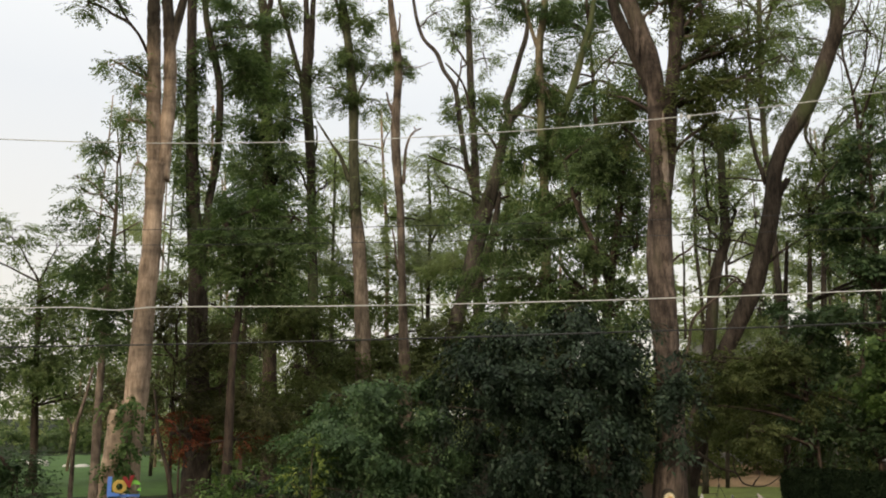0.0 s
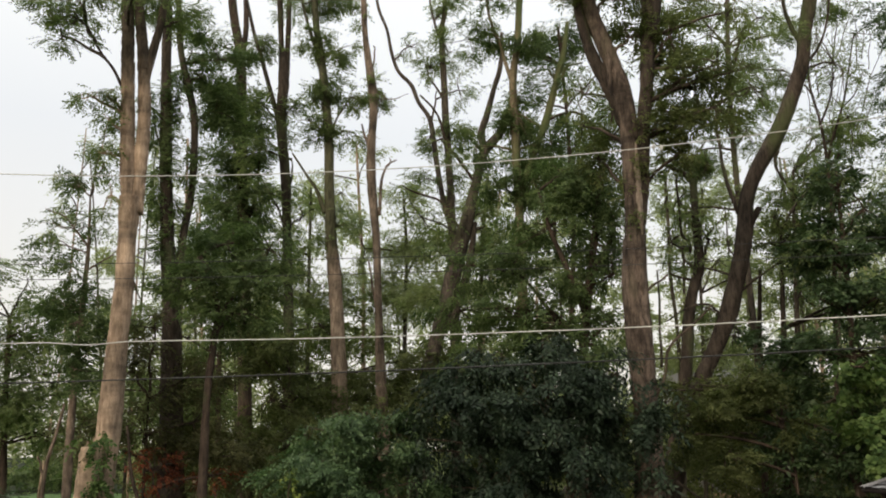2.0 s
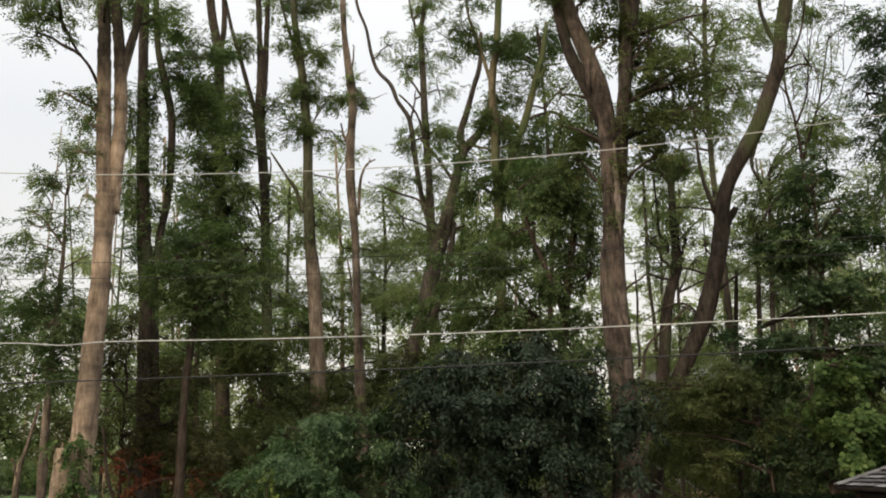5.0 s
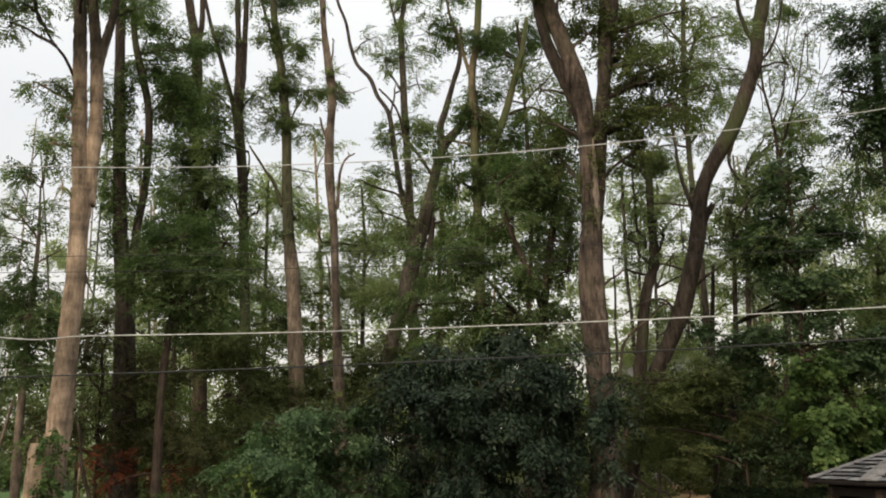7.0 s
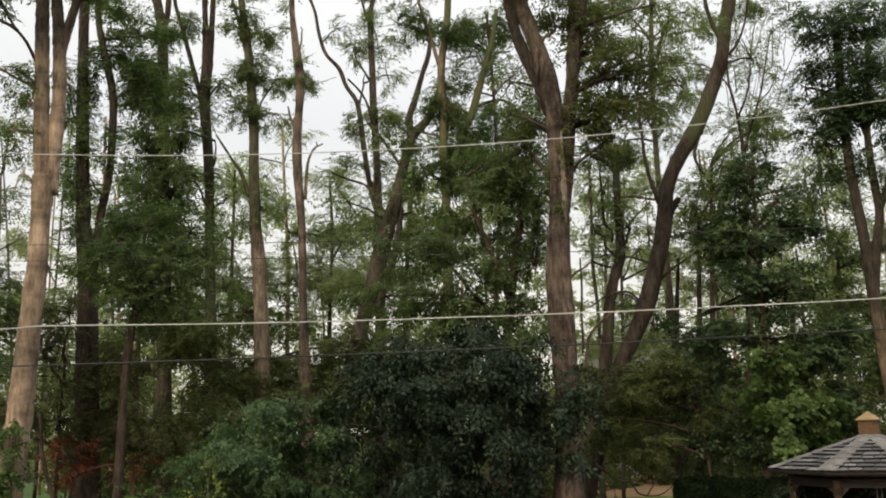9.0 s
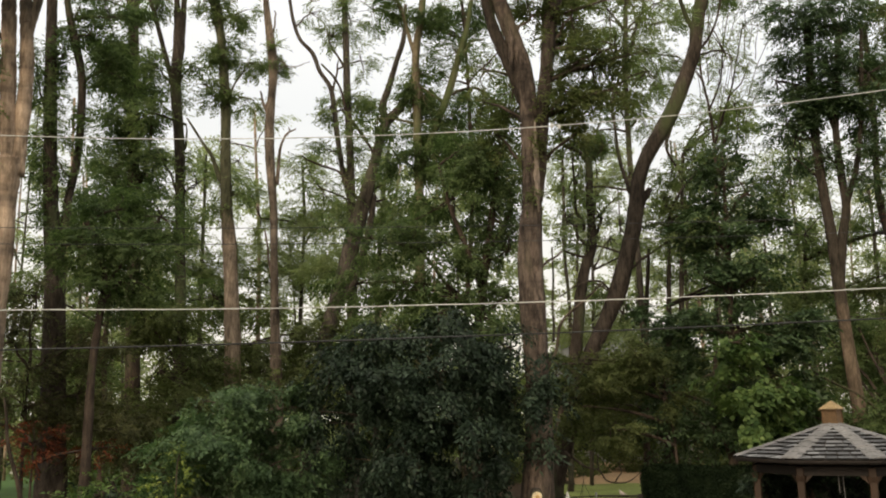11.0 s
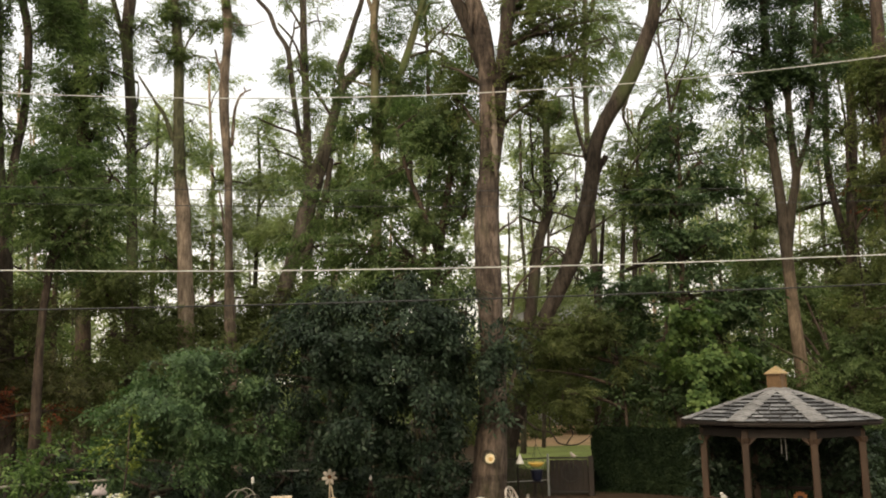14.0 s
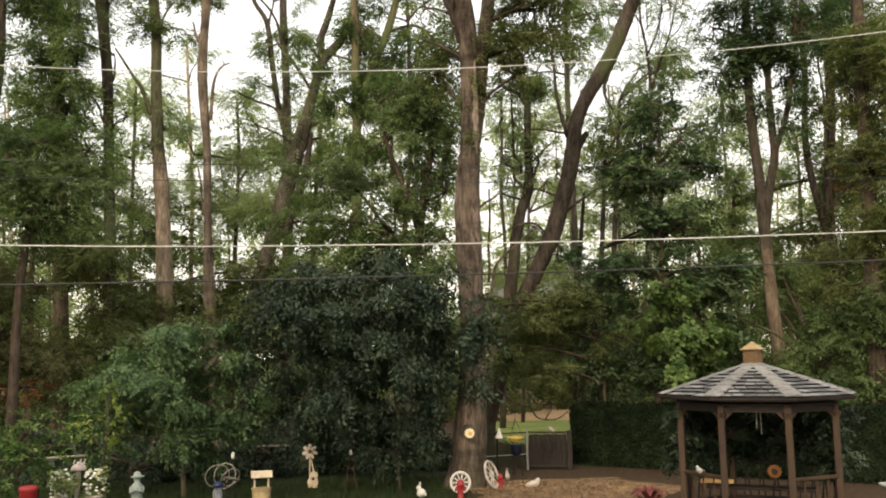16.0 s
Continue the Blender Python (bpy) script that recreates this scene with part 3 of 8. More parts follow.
tree('locust_tree', 'slender forked tree with light feathery crown', BARK_GREY,
     [([(-2.89, 35.88, -0.09), (-2.89, 35.88, 1.40), (-2.89, 35.88, 6.44), (-2.94, 35.88, 10.31), (-2.96, 35.88, 12.82), (-3.03, 35.87, 15.15), (-3.15, 35.86, 17.55), (-3.19, 35.86, 19.18), (-3.25, 35.85, 20.84), (-3.26, 35.85, 21.97), (-3.09, 35.87, 23.12), (-2.95, 35.88, 26.63)], (0.263, 0.262, 0.227, 0.207, 0.185, 0.163, 0.154, 0.144, 0.146, 0.121, 0.095, 0.085), 0),
      ([(-3.01, 35.87, 12.44), (-3.29, 35.85, 13.59), (-3.50, 35.83, 14.89), (-3.64, 35.82, 15.94), (-3.76, 35.80, 17.01), (-3.93, 35.78, 17.68), (-4.36, 35.74, 18.35), (-4.68, 35.69, 19.17), (-5.26, 35.61, 19.85), (-5.57, 35.57, 20.81), (-5.77, 35.53, 21.92), (-6.16, 35.47, 23.04), (-6.40, 35.43, 24.76)], (0.111, 0.112, 0.113, 0.114, 0.115, 0.103, 0.091, 0.091, 0.079, 0.08, 0.067, 0.068, 0.056), 0),
      ([(-3.27, 35.85, 21.46), (-3.52, 35.83, 21.91), (-3.69, 35.81, 22.68), (-3.87, 35.79, 24.27)], (0.08, 0.067, 0.054, 0.041), 0),
      ([(-3.81, 35.80, 17.14), (-3.62, 35.82, 18.36), (-3.54, 35.83, 18.91)], 0.060, 0.024),
      ([(-3.24, 35.85, 18.50), (-3.79, 35.80, 19.45), (-4.04, 35.77, 20.14)], 0.060, 0.024)],
     [(-3.81, 35.80, 16.79, 0.68, 0.54, 0.82, 0.70),
      (-2.68, 35.90, 16.87, 0.87, 0.70, 1.06, 0.90),
      (-3.79, 35.80, 20.01, 0.87, 0.70, 0.63, 0.60),
      (-3.01, 35.87, 20.84, 0.73, 0.58, 0.87, 0.80),
      (-2.53, 35.91, 18.90, 0.58, 0.46, 0.97, 0.50),
      (-3.12, 35.86, 22.83, 1.21, 0.97, 0.73, 0.80),
      (-4.80, 35.68, 21.11, 0.73, 0.58, 0.63, 0.30),
      (-3.58, 35.82, 14.63, 1.45, 1.16, 1.21, 0.50)],
     mat=LEAF_LOCUST, seed=10, leaf=0.13, cover=0.8)

tree('locust_tree', 'tall tree with dark hanging foliage round its trunk', BARK_MOSSY,
     [([(-0.06, 30.00, -0.10), (-0.06, 30.00, 1.63), (-0.02, 30.00, 5.82), (0.00, 30.00, 8.63), (-0.00, 30.00, 11.05), (-0.04, 30.00, 13.52), (-0.07, 30.00, 16.55), (0.19, 30.00, 18.42), (0.45, 30.00, 23.11)], 0.2, 0.125),
      ([(-0.01, 30.00, 11.89), (0.64, 29.99, 13.69), (1.09, 29.98, 14.86), (1.38, 29.97, 15.83), (1.62, 29.96, 16.71), (1.85, 29.94, 17.48), (2.08, 29.93, 18.82)], (0.135, 0.137, 0.139, 0.13, 0.12, 0.099, 0.079), 0),
      ([(1.49, 29.96, 16.05), (1.76, 29.95, 16.67), (2.04, 29.93, 17.01), (2.51, 29.89, 17.08)], (0.065, 0.055, 0.044, 0.033), 0),
      ([(1.09, 29.98, 14.90), (1.87, 29.94, 15.14), (2.38, 29.91, 15.05), (2.90, 29.86, 14.51)], (0.064, 0.054, 0.053, 0.032), 0, BARK_DARK),
      ([(-0.02, 30.00, 16.20), (-0.47, 30.00, 17.84), (-0.87, 29.99, 19.27), (-1.04, 29.98, 21.20)], 0.079, 0.040)],
     [(-0.05, 30.00, 15.30, 0.77, 0.61, 2.22, 1.00),
      (-0.77, 29.99, 18.67, 1.01, 0.81, 0.71, 0.90),
      (0.51, 30.00, 18.26, 0.81, 0.65, 1.01, 0.90),
      (0.54, 30.00, 12.62, 1.21, 0.97, 1.41, 1.00),
      (-0.91, 29.99, 12.67, 0.93, 0.74, 1.01, 0.55),
      (-1.51, 29.96, 14.00, 0.60, 0.48, 0.69, 0.60),
      (1.42, 29.97, 16.59, 0.93, 0.74, 0.93, 0.50),
      (-0.96, 29.98, 19.99, 1.21, 0.97, 0.40, 0.80),
      (1.32, 29.97, 14.12, 0.81, 0.65, 0.93, 0.80)],
     mat=LEAF_MID, seed=11, leaf=0.13, cover=0.9)

tree('locust_tree', 'leaning grey tree trunk half hidden by leaves', BARK_GREY,
     [([(-4.11, 32.74, -0.34), (-4.15, 32.74, 3.47), (-3.68, 32.79, 6.05), (-3.34, 32.83, 7.36), (-2.96, 32.87, 8.70), (-2.62, 32.90, 10.06), (-2.23, 32.92, 11.43), (-1.90, 32.95, 12.71), (-1.62, 32.96, 13.88), (-1.31, 32.97, 14.90), (-0.68, 32.99, 15.65), (-0.20, 33.00, 16.85), (0.03, 33.00, 18.57), (0.25, 33.00, 21.08)], (0.285, 0.284, 0.285, 0.286, 0.299, 0.301, 0.293, 0.228, 0.195, 0.209, 0.164, 0.13, 0.109, 0.087), 0),
      ([(-3.35, 32.83, 7.25), (-2.66, 32.89, 8.25), (-2.30, 32.92, 9.26), (-2.00, 32.94, 10.51), (-1.78, 32.95, 11.89)], (0.11, 0.155, 0.156, 0.134, 0.09), 0),
      ([(-1.33, 32.97, 14.83), (-1.43, 32.97, 15.68), (-1.21, 32.98, 16.40), (-0.87, 32.99, 17.62), (-0.58, 32.99, 18.60), (-0.48, 33.00, 20.11)], (0.151, 0.152, 0.13, 0.107, 0.097, 0.074), 0),
      ([(-1.80, 32.95, 13.58), (-2.18, 32.93, 14.25), (-2.63, 32.90, 14.86), (-2.92, 32.87, 15.47), (-3.08, 32.86, 16.20), (-3.42, 32.82, 16.82), (-3.93, 32.77, 17.39)], (0.057, 0.058, 0.058, 0.058, 0.047, 0.047, 0.036), 0, BARK_DARK),
      ([(-2.43, 32.91, 11.66), (-2.81, 32.88, 12.32), (-3.21, 32.84, 12.84), (-3.89, 32.77, 13.08), (-4.45, 32.70, 13.32), (-4.68, 32.67, 13.50)], (0.056, 0.057, 0.046, 0.046, 0.034, 0.023), 0, BARK_DARK),
      ([(-2.14, 32.93, 11.31), (-1.76, 32.95, 11.61), (-1.35, 32.97, 11.72)], (0.068, 0.056, 0.034), 0, BARK_DARK)],
     [(-1.87, 32.95, 12.12, 1.33, 1.06, 1.33, 0.35),
      (-3.89, 32.77, 12.14, 1.33, 1.06, 1.33, 0.30),
      (-2.97, 32.87, 15.23, 1.11, 0.89, 1.33, 0.25)],
     mat=LEAF_LOCUST, seed=12, leaf=0.13, cover=0.8)

tree('broadleaf_tree', 'dark dense broadleaf tree with drooping boughs', BARK_DARK,
     [([(1.66, 26.45, -0.10), (1.66, 26.45, 1.77), (1.75, 26.44, 5.45), (2.02, 26.42, 7.55), (2.27, 26.40, 9.17), (2.54, 26.38, 11.01)], 0.193, 0.088),
      ([(1.94, 26.43, 7.02), (1.44, 26.46, 8.47), (0.96, 26.48, 9.78), (0.65, 26.49, 11.11)], 0.105, 0.044),
      ([(2.14, 26.41, 8.26), (2.71, 26.36, 9.14), (2.95, 26.34, 9.68)], 0.088, 0.044),
      ([(1.84, 26.44, 6.31), (0.86, 26.49, 7.23), (0.01, 26.50, 8.34)], 0.088, 0.044)],
     [(1.39, 26.46, 11.65, 1.42, 1.14, 1.07, 0.90),
      (2.57, 26.38, 11.58, 1.07, 0.85, 1.42, 1.00),
      (0.97, 26.48, 9.97, 1.78, 1.42, 0.98, 1.00),
      (2.37, 26.39, 9.34, 0.98, 0.78, 1.07, 0.50),
      (-0.15, 26.50, 8.71, 1.60, 1.28, 0.98, 0.60),
      (1.43, 26.46, 8.11, 1.60, 1.28, 0.89, 0.80),
      (-1.59, 26.45, 8.75, 1.25, 1.00, 1.07, 0.35),
      (3.13, 26.31, 13.66, 0.89, 0.71, 0.89, 0.60),
      (0.15, 26.50, 7.08, 1.96, 1.57, 0.82, 1.00),
      (-1.96, 26.43, 7.30, 1.42, 1.14, 0.82, 0.60),
      (2.75, 26.36, 8.23, 0.61, 0.48, 1.25, 0.80),
      (2.76, 26.36, 6.81, 0.71, 0.57, 0.89, 0.80),
      (2.87, 26.34, 10.24, 0.53, 0.43, 1.07, 0.80),
      (1.81, 26.44, 10.77, 0.98, 0.78, 0.80, 0.70),
      (0.13, 25.50, 5.98, 1.19, 0.95, 0.58, 1.00),
      (1.82, 25.44, 6.09, 1.02, 0.82, 0.68, 1.00),
      (-1.21, 25.47, 5.71, 1.02, 0.81, 0.51, 0.90),
      (0.98, 25.48, 6.69, 1.02, 0.82, 0.51, 0.60)],
     mat=LEAF_MID, seed=13, leaf=0.14, cover=0.9, droop=0.6)

maple = tree('maple_tree', 'massive old forked tree trunk with peeling grey bark', BARK_MAPLE,
     [([(2.59, 20.84, -0.10), (2.64, 20.83, 0.41), (2.75, 20.82, 1.88), (2.82, 20.81, 3.51), (2.79, 20.81, 4.36), (2.76, 20.82, 5.59), (2.73, 20.82, 6.56), (2.76, 20.82, 7.55), (2.83, 20.81, 8.42), (2.85, 20.81, 9.30), (2.84, 20.81, 10.35), (2.82, 20.81, 11.12), (2.73, 20.82, 11.99), (2.52, 20.85, 12.80), (2.24, 20.88, 13.72), (2.02, 20.90, 14.56), (1.76, 20.93, 16.62)], (0.422, 0.392, 0.334, 0.306, 0.292, 0.322, 0.31, 0.284, 0.251, 0.247, 0.243, 0.223, 0.227, 0.207, 0.203, 0.206, 0.182), 0),
      ([(2.98, 20.79, 8.41), (3.12, 20.77, 9.58), (3.21, 20.75, 10.93), (3.35, 20.73, 12.00), (3.46, 20.71, 13.09), (3.59, 20.69, 14.04), (3.87, 20.64, 16.67)], (0.115, 0.146, 0.163, 0.174, 0.2, 0.251, 0.282), 0, BARK_BROWN),
      ([(2.74, 20.82, 11.05), (2.52, 20.85, 11.77), (2.24, 20.88, 12.51), (2.02, 20.90, 13.09), (1.87, 20.92, 13.75), (1.75, 20.93, 14.59), (1.67, 20.93, 16.29)], (0.149, 0.151, 0.16, 0.154, 0.14, 0.127, 0.115), 0, BARK_BROWN),
      ([(2.96, 20.79, 6.72), (3.26, 20.75, 6.93), (3.52, 20.70, 7.11)], (0.035, 0.028, 0.021), 0),
      ([(2.94, 20.79, 4.06), (3.23, 20.75, 4.61), (3.42, 20.72, 5.31), (3.99, 20.62, 5.85), (4.49, 20.51, 6.33)], (0.049, 0.042, 0.035, 0.028, 0.014), 0)],
     [(4.02, 20.61, 13.34, 0.85, 0.68, 0.99, 0.90),
      (4.48, 20.52, 12.01, 0.90, 0.72, 0.79, 0.90),
      (4.90, 20.42, 11.26, 0.85, 0.68, 0.62, 0.40),
      (5.37, 20.30, 12.11, 0.62, 0.50, 0.42, 0.25),
      (3.93, 20.63, 11.01, 0.76, 0.61, 0.62, 1.30),
      (5.06, 20.38, 12.39, 0.71, 0.56, 0.48, 0.25),
      (4.23, 20.57, 10.37, 0.71, 0.56, 0.42, 0.80),
      (2.50, 20.85, 14.68, 1.13, 0.90, 0.48, 0.80),
      (5.43, 20.29, 13.74, 0.85, 0.68, 0.42, 0.25),
      (3.02, 20.78, 13.47, 0.42, 0.34, 0.71, 0.50),
      (1.78, 20.92, 11.99, 0.51, 0.41, 0.65, 0.30),
      (2.71, 20.82, 9.31, 0.34, 0.30, 0.99, 0.70),
      (3.41, 20.72, 15.06, 1.55, 1.24, 0.42, 1.00),
      (4.06, 21.62, 11.63, 0.72, 0.58, 0.63, 0.54),
      (2.45, 21.86, 11.06, 0.53, 0.42, 0.71, 0.68),
      (4.08, 21.62, 13.10, 0.90, 0.72, 0.61, 0.39),
      (5.21, 21.37, 12.69, 0.95, 0.76, 0.54, 0.25),
      (2.98, 21.80, 13.99, 0.39, 0.31, 0.75, 0.43),
      (2.15, 21.89, 10.53, 0.62, 0.49, 0.55, 0.56),
      (4.25, 21.59, 14.41, 0.66, 0.52, 0.49, 0.43),
      (4.58, 21.01, 12.07, 0.77, 0.62, 0.46, 0.34),
      (1.75, 21.93, 11.52, 0.31, 0.30, 0.62, 0.31)],
     mat=LEAF_OLIVE, seed=14, leaf=0.12, cover=0.95, flare=0.35)


def shell(axis, radii, turn, wide, seed, proud):
    """A ragged sliver that clings to a stem: a curved strip, thick in its middle and closing in to its edges."""
    rng = random.Random(seed)
    verts, faces, n, m = [], [], 28, 6
    mid = curve_points(axis, n + 1)
    for i in range(n + 1):
        u = i / n
        r = radii[0] + (radii[1] - radii[0]) * u
        half = wide * (min(1, 5 * u, 4 * (1 - u)) * 0.8 + 0.06) * rng.uniform(0.72, 1.25)
        lean = turn + rng.uniform(-0.08, 0.08) * wide
        for k in range(m + 1):
            a = lean + half * (2 * k / m - 1)
            out = r - 0.02 + (proud + 0.02) * (1 - abs(2 * k / m - 1) ** 3)
            verts.append((mid[i][0] + math.cos(a) * out, mid[i][1] + math.sin(a) * out, mid[i][2]))
    for i in range(n):
        for k in range(m):
            j = i * (m + 1) + k
            faces.append((j, j + 1, j + m + 2, j + m + 1))
    return verts, faces


# a strip bare of bark down from the fork, two knots in it, and lifting plates of bark
hang("bare_strip", mesh_from("bare_strip", *shell([(2.84, 20.81, 8.1), (2.85, 20.81, 9.3), (2.84, 20.81, 10.5)], (0.26, 0.25), radians(-62), 0.42, 5, 0.03), BARE_WOOD), maple, "pale strip of bare wood")
for z, x in ((10.06, 2.86), (8.45, 2.8)):
    hang("knot", mesh_from("knot", *tube([(x, 20.62, z - 0.02), (x - 0.01, 20.54, z)], 0.085, 0.03, 10, 4, 0.25, seed=3), BARK_DARK), maple, "dark knot")
for z, turn, tall, seed in ((5.4, -95, 0.8, 7), (7.0, -120, 0.9, 8), (7.3, -70, 0.7, 9), (4.5, -60, 0.9, 10), (12.6, -100, 0.8, 11)):
    c = 2.77 if z < 11 else 2.45
    r = 0.305 if z < 8 else 0.21
    hang("bark_plate", mesh_from("bark_plate", *shell([(c, 20.82, z - tall), (c, 20.82, z), (c, 20.82, z + tall * 0.6)], (r, r), radians(turn), 0.45, seed, 0.03), BARK_MAPLE), maple)


tree('snag_tree', 'thin dark crooked tree with a broken knotted top', BARK_BROWN,
     [([(3.81, 26.33, -0.10), (3.90, 26.31, 1.09), (4.23, 26.26, 2.70), (4.59, 26.20, 4.17), (4.83, 26.16, 5.68), (4.95, 26.14, 6.71), (5.13, 26.10, 7.58), (5.36, 26.05, 8.27), (5.41, 26.04, 8.98), (5.38, 26.05, 9.80), (5.41, 26.04, 11.18)], (0.231, 0.229, 0.22, 0.211, 0.186, 0.169, 0.152, 0.17, 0.144, 0.109, 0.11), 0),
      ([(5.16, 26.09, 8.82), (5.14, 26.10, 9.18), (4.96, 26.13, 9.47), (4.92, 26.14, 10.48), (4.92, 26.14, 11.42)], (0.045, 0.045, 0.036, 0.037, 0.028), 0),
      ([(5.22, 26.08, 7.96), (4.84, 26.16, 8.06), (4.52, 26.21, 8.22)], (0.045, 0.036, 0.027), 0),
      ([(5.39, 26.05, 11.03), (5.12, 26.10, 11.40), (4.71, 26.18, 11.66), (4.51, 26.22, 12.06)], 0.088, 0.035),
      ([(5.37, 26.05, 11.03), (5.66, 25.99, 11.27), (5.85, 25.95, 11.60), (5.82, 25.96, 12.04)], 0.088, 0.026),
      ([(4.01, 24.68, 2.13), (4.56, 24.58, 1.72), (4.92, 24.51, 1.61), (5.10, 24.47, 1.32), (5.65, 24.35, 1.28), (6.05, 24.26, 1.55)], 0.033, 0.012),
      ([(4.92, 24.51, 1.61), (4.90, 24.51, 1.96), (4.73, 24.55, 2.12)], 0.021, 0.010),
      ([(5.34, 24.42, 1.27), (5.50, 24.39, 1.56), (5.47, 24.40, 1.83)], 0.021, 0.010),
      ([(5.33, 26.06, 8.27), (5.01, 26.12, 8.56), (4.93, 26.14, 9.02)], 0.062, 0.035),
      ([(5.29, 26.07, 8.99), (5.83, 25.95, 9.49), (6.36, 25.83, 9.98)], 0.035, 0.013)],
     [(5.14, 26.10, 11.68, 1.07, 0.86, 0.46, 1.20),
      (5.73, 25.98, 11.52, 0.72, 0.57, 0.36, 0.90),
      (4.63, 26.19, 9.22, 0.72, 0.57, 0.89, 0.25),
      (5.72, 25.98, 9.13, 0.72, 0.57, 1.07, 0.25),
      (4.89, 26.15, 10.49, 0.54, 0.43, 0.72, 0.40)],
     mat=LEAF_LOCUST, seed=15, leaf=0.11, cover=0.8)

tree('leaning_tree', 'dark thick tree trunk leaning over in a curve', BARK_BROWN,
     [([(3.67, 25.94, -0.10), (3.76, 25.93, 1.04), (4.25, 25.85, 2.54), (4.74, 25.77, 4.07), (5.20, 25.68, 5.12), (5.61, 25.59, 5.94), (5.97, 25.51, 6.76), (6.23, 25.45, 7.60), (6.47, 25.39, 8.44), (6.65, 25.34, 9.30), (6.77, 25.31, 10.18), (7.06, 25.23, 10.95), (7.57, 25.08, 11.79), (8.01, 24.95, 12.63), (8.40, 24.82, 13.58), (8.65, 24.73, 14.27), (8.80, 24.68, 15.19), (9.04, 24.59, 16.28), (9.59, 24.38, 18.87)], (0.297, 0.296, 0.277, 0.243, 0.226, 0.236, 0.254, 0.246, 0.248, 0.241, 0.225, 0.217, 0.228, 0.222, 0.215, 0.207, 0.21, 0.214, 0.203), 0),
      ([(6.50, 25.38, 9.81), (6.27, 25.44, 10.96), (6.18, 25.46, 11.98), (6.13, 25.47, 12.73), (6.50, 25.38, 13.91), (6.84, 25.29, 14.62)], 0.061, 0.026),
      ([(8.63, 24.74, 14.09), (9.03, 24.59, 14.57), (9.42, 24.45, 15.42), (9.62, 24.37, 16.90)], 0.052, 0.022),
      ([(8.69, 24.72, 14.83), (8.46, 24.80, 15.45), (8.36, 24.83, 16.44), (8.36, 24.83, 17.62)], 0.078, 0.043),
      ([(6.75, 25.31, 9.38), (7.10, 25.22, 9.93)], 0.121, 0.087),
      ([(5.93, 25.52, 6.60), (5.41, 25.63, 7.14), (4.75, 25.77, 7.01), (4.24, 25.86, 6.69)], 0.043, 0.017),
      ([(7.81, 25.01, 11.84), (7.66, 25.06, 11.32), (7.77, 25.02, 10.77), (8.16, 24.90, 10.01)], 0.061, 0.026)],
     [(7.23, 25.18, 13.79, 1.23, 0.99, 1.23, 0.22),
      (9.44, 24.44, 14.10, 0.81, 0.65, 1.41, 0.22),
      (7.04, 25.24, 15.55, 1.06, 0.85, 0.70, 0.40),
      (8.22, 24.88, 10.71, 0.88, 0.70, 0.70, 0.40),
      (8.18, 24.89, 8.62, 1.06, 0.85, 0.70, 0.40),
      (9.52, 24.41, 16.54, 1.58, 1.27, 0.70, 0.60)],
     mat=LEAF_LOCUST, seed=16, leaf=0.1, cover=0.7, twig=0.03, clump=0.6)

tree('evergreen_tree', 'dark bushy evergreen tree with dense leaves', BARK_DARK,
     [([(8.68, 24.51, -0.10), (8.68, 24.51, 0.92), (8.84, 24.45, 3.53), (8.98, 24.40, 6.03), (9.06, 24.37, 8.59), (9.10, 24.36, 10.69)], 0.155, 0.034)],
     [(9.11, 24.35, 10.95, 0.52, 0.42, 0.59, 0.50),
      (9.08, 24.36, 10.16, 0.80, 0.64, 0.98, 1.00),
      (9.66, 24.14, 9.49, 0.70, 0.56, 0.70, 0.70),
      (8.31, 24.64, 8.64, 0.87, 0.70, 0.87, 0.70),
      (8.78, 24.47, 8.61, 1.22, 0.98, 1.05, 1.10),
      (9.55, 24.18, 8.55, 1.05, 0.84, 0.80, 1.00),
      (8.25, 24.66, 7.09, 1.40, 1.12, 1.05, 1.10),
      (9.78, 24.09, 7.00, 1.05, 0.84, 1.05, 0.80),
      (7.56, 24.88, 5.58, 1.40, 1.12, 1.05, 1.10),
      (9.11, 24.35, 5.52, 1.57, 1.26, 1.05, 1.20),
      (10.44, 23.81, 5.62, 1.05, 0.84, 1.05, 0.70),
      (7.33, 24.95, 3.72, 1.40, 1.12, 1.22, 1.30),
      (8.23, 24.66, 2.71, 1.92, 1.54, 1.22, 1.30),
      (9.94, 24.03, 4.16, 1.22, 0.98, 1.05, 1.00),
      (10.58, 23.75, 5.45, 1.05, 0.84, 1.22, 0.90)],
     mat=LEAF_FRESH, seed=17, leaf=0.18, cover=0.8, droop=0.3, slim=0.42, clump=0.45, per=7)

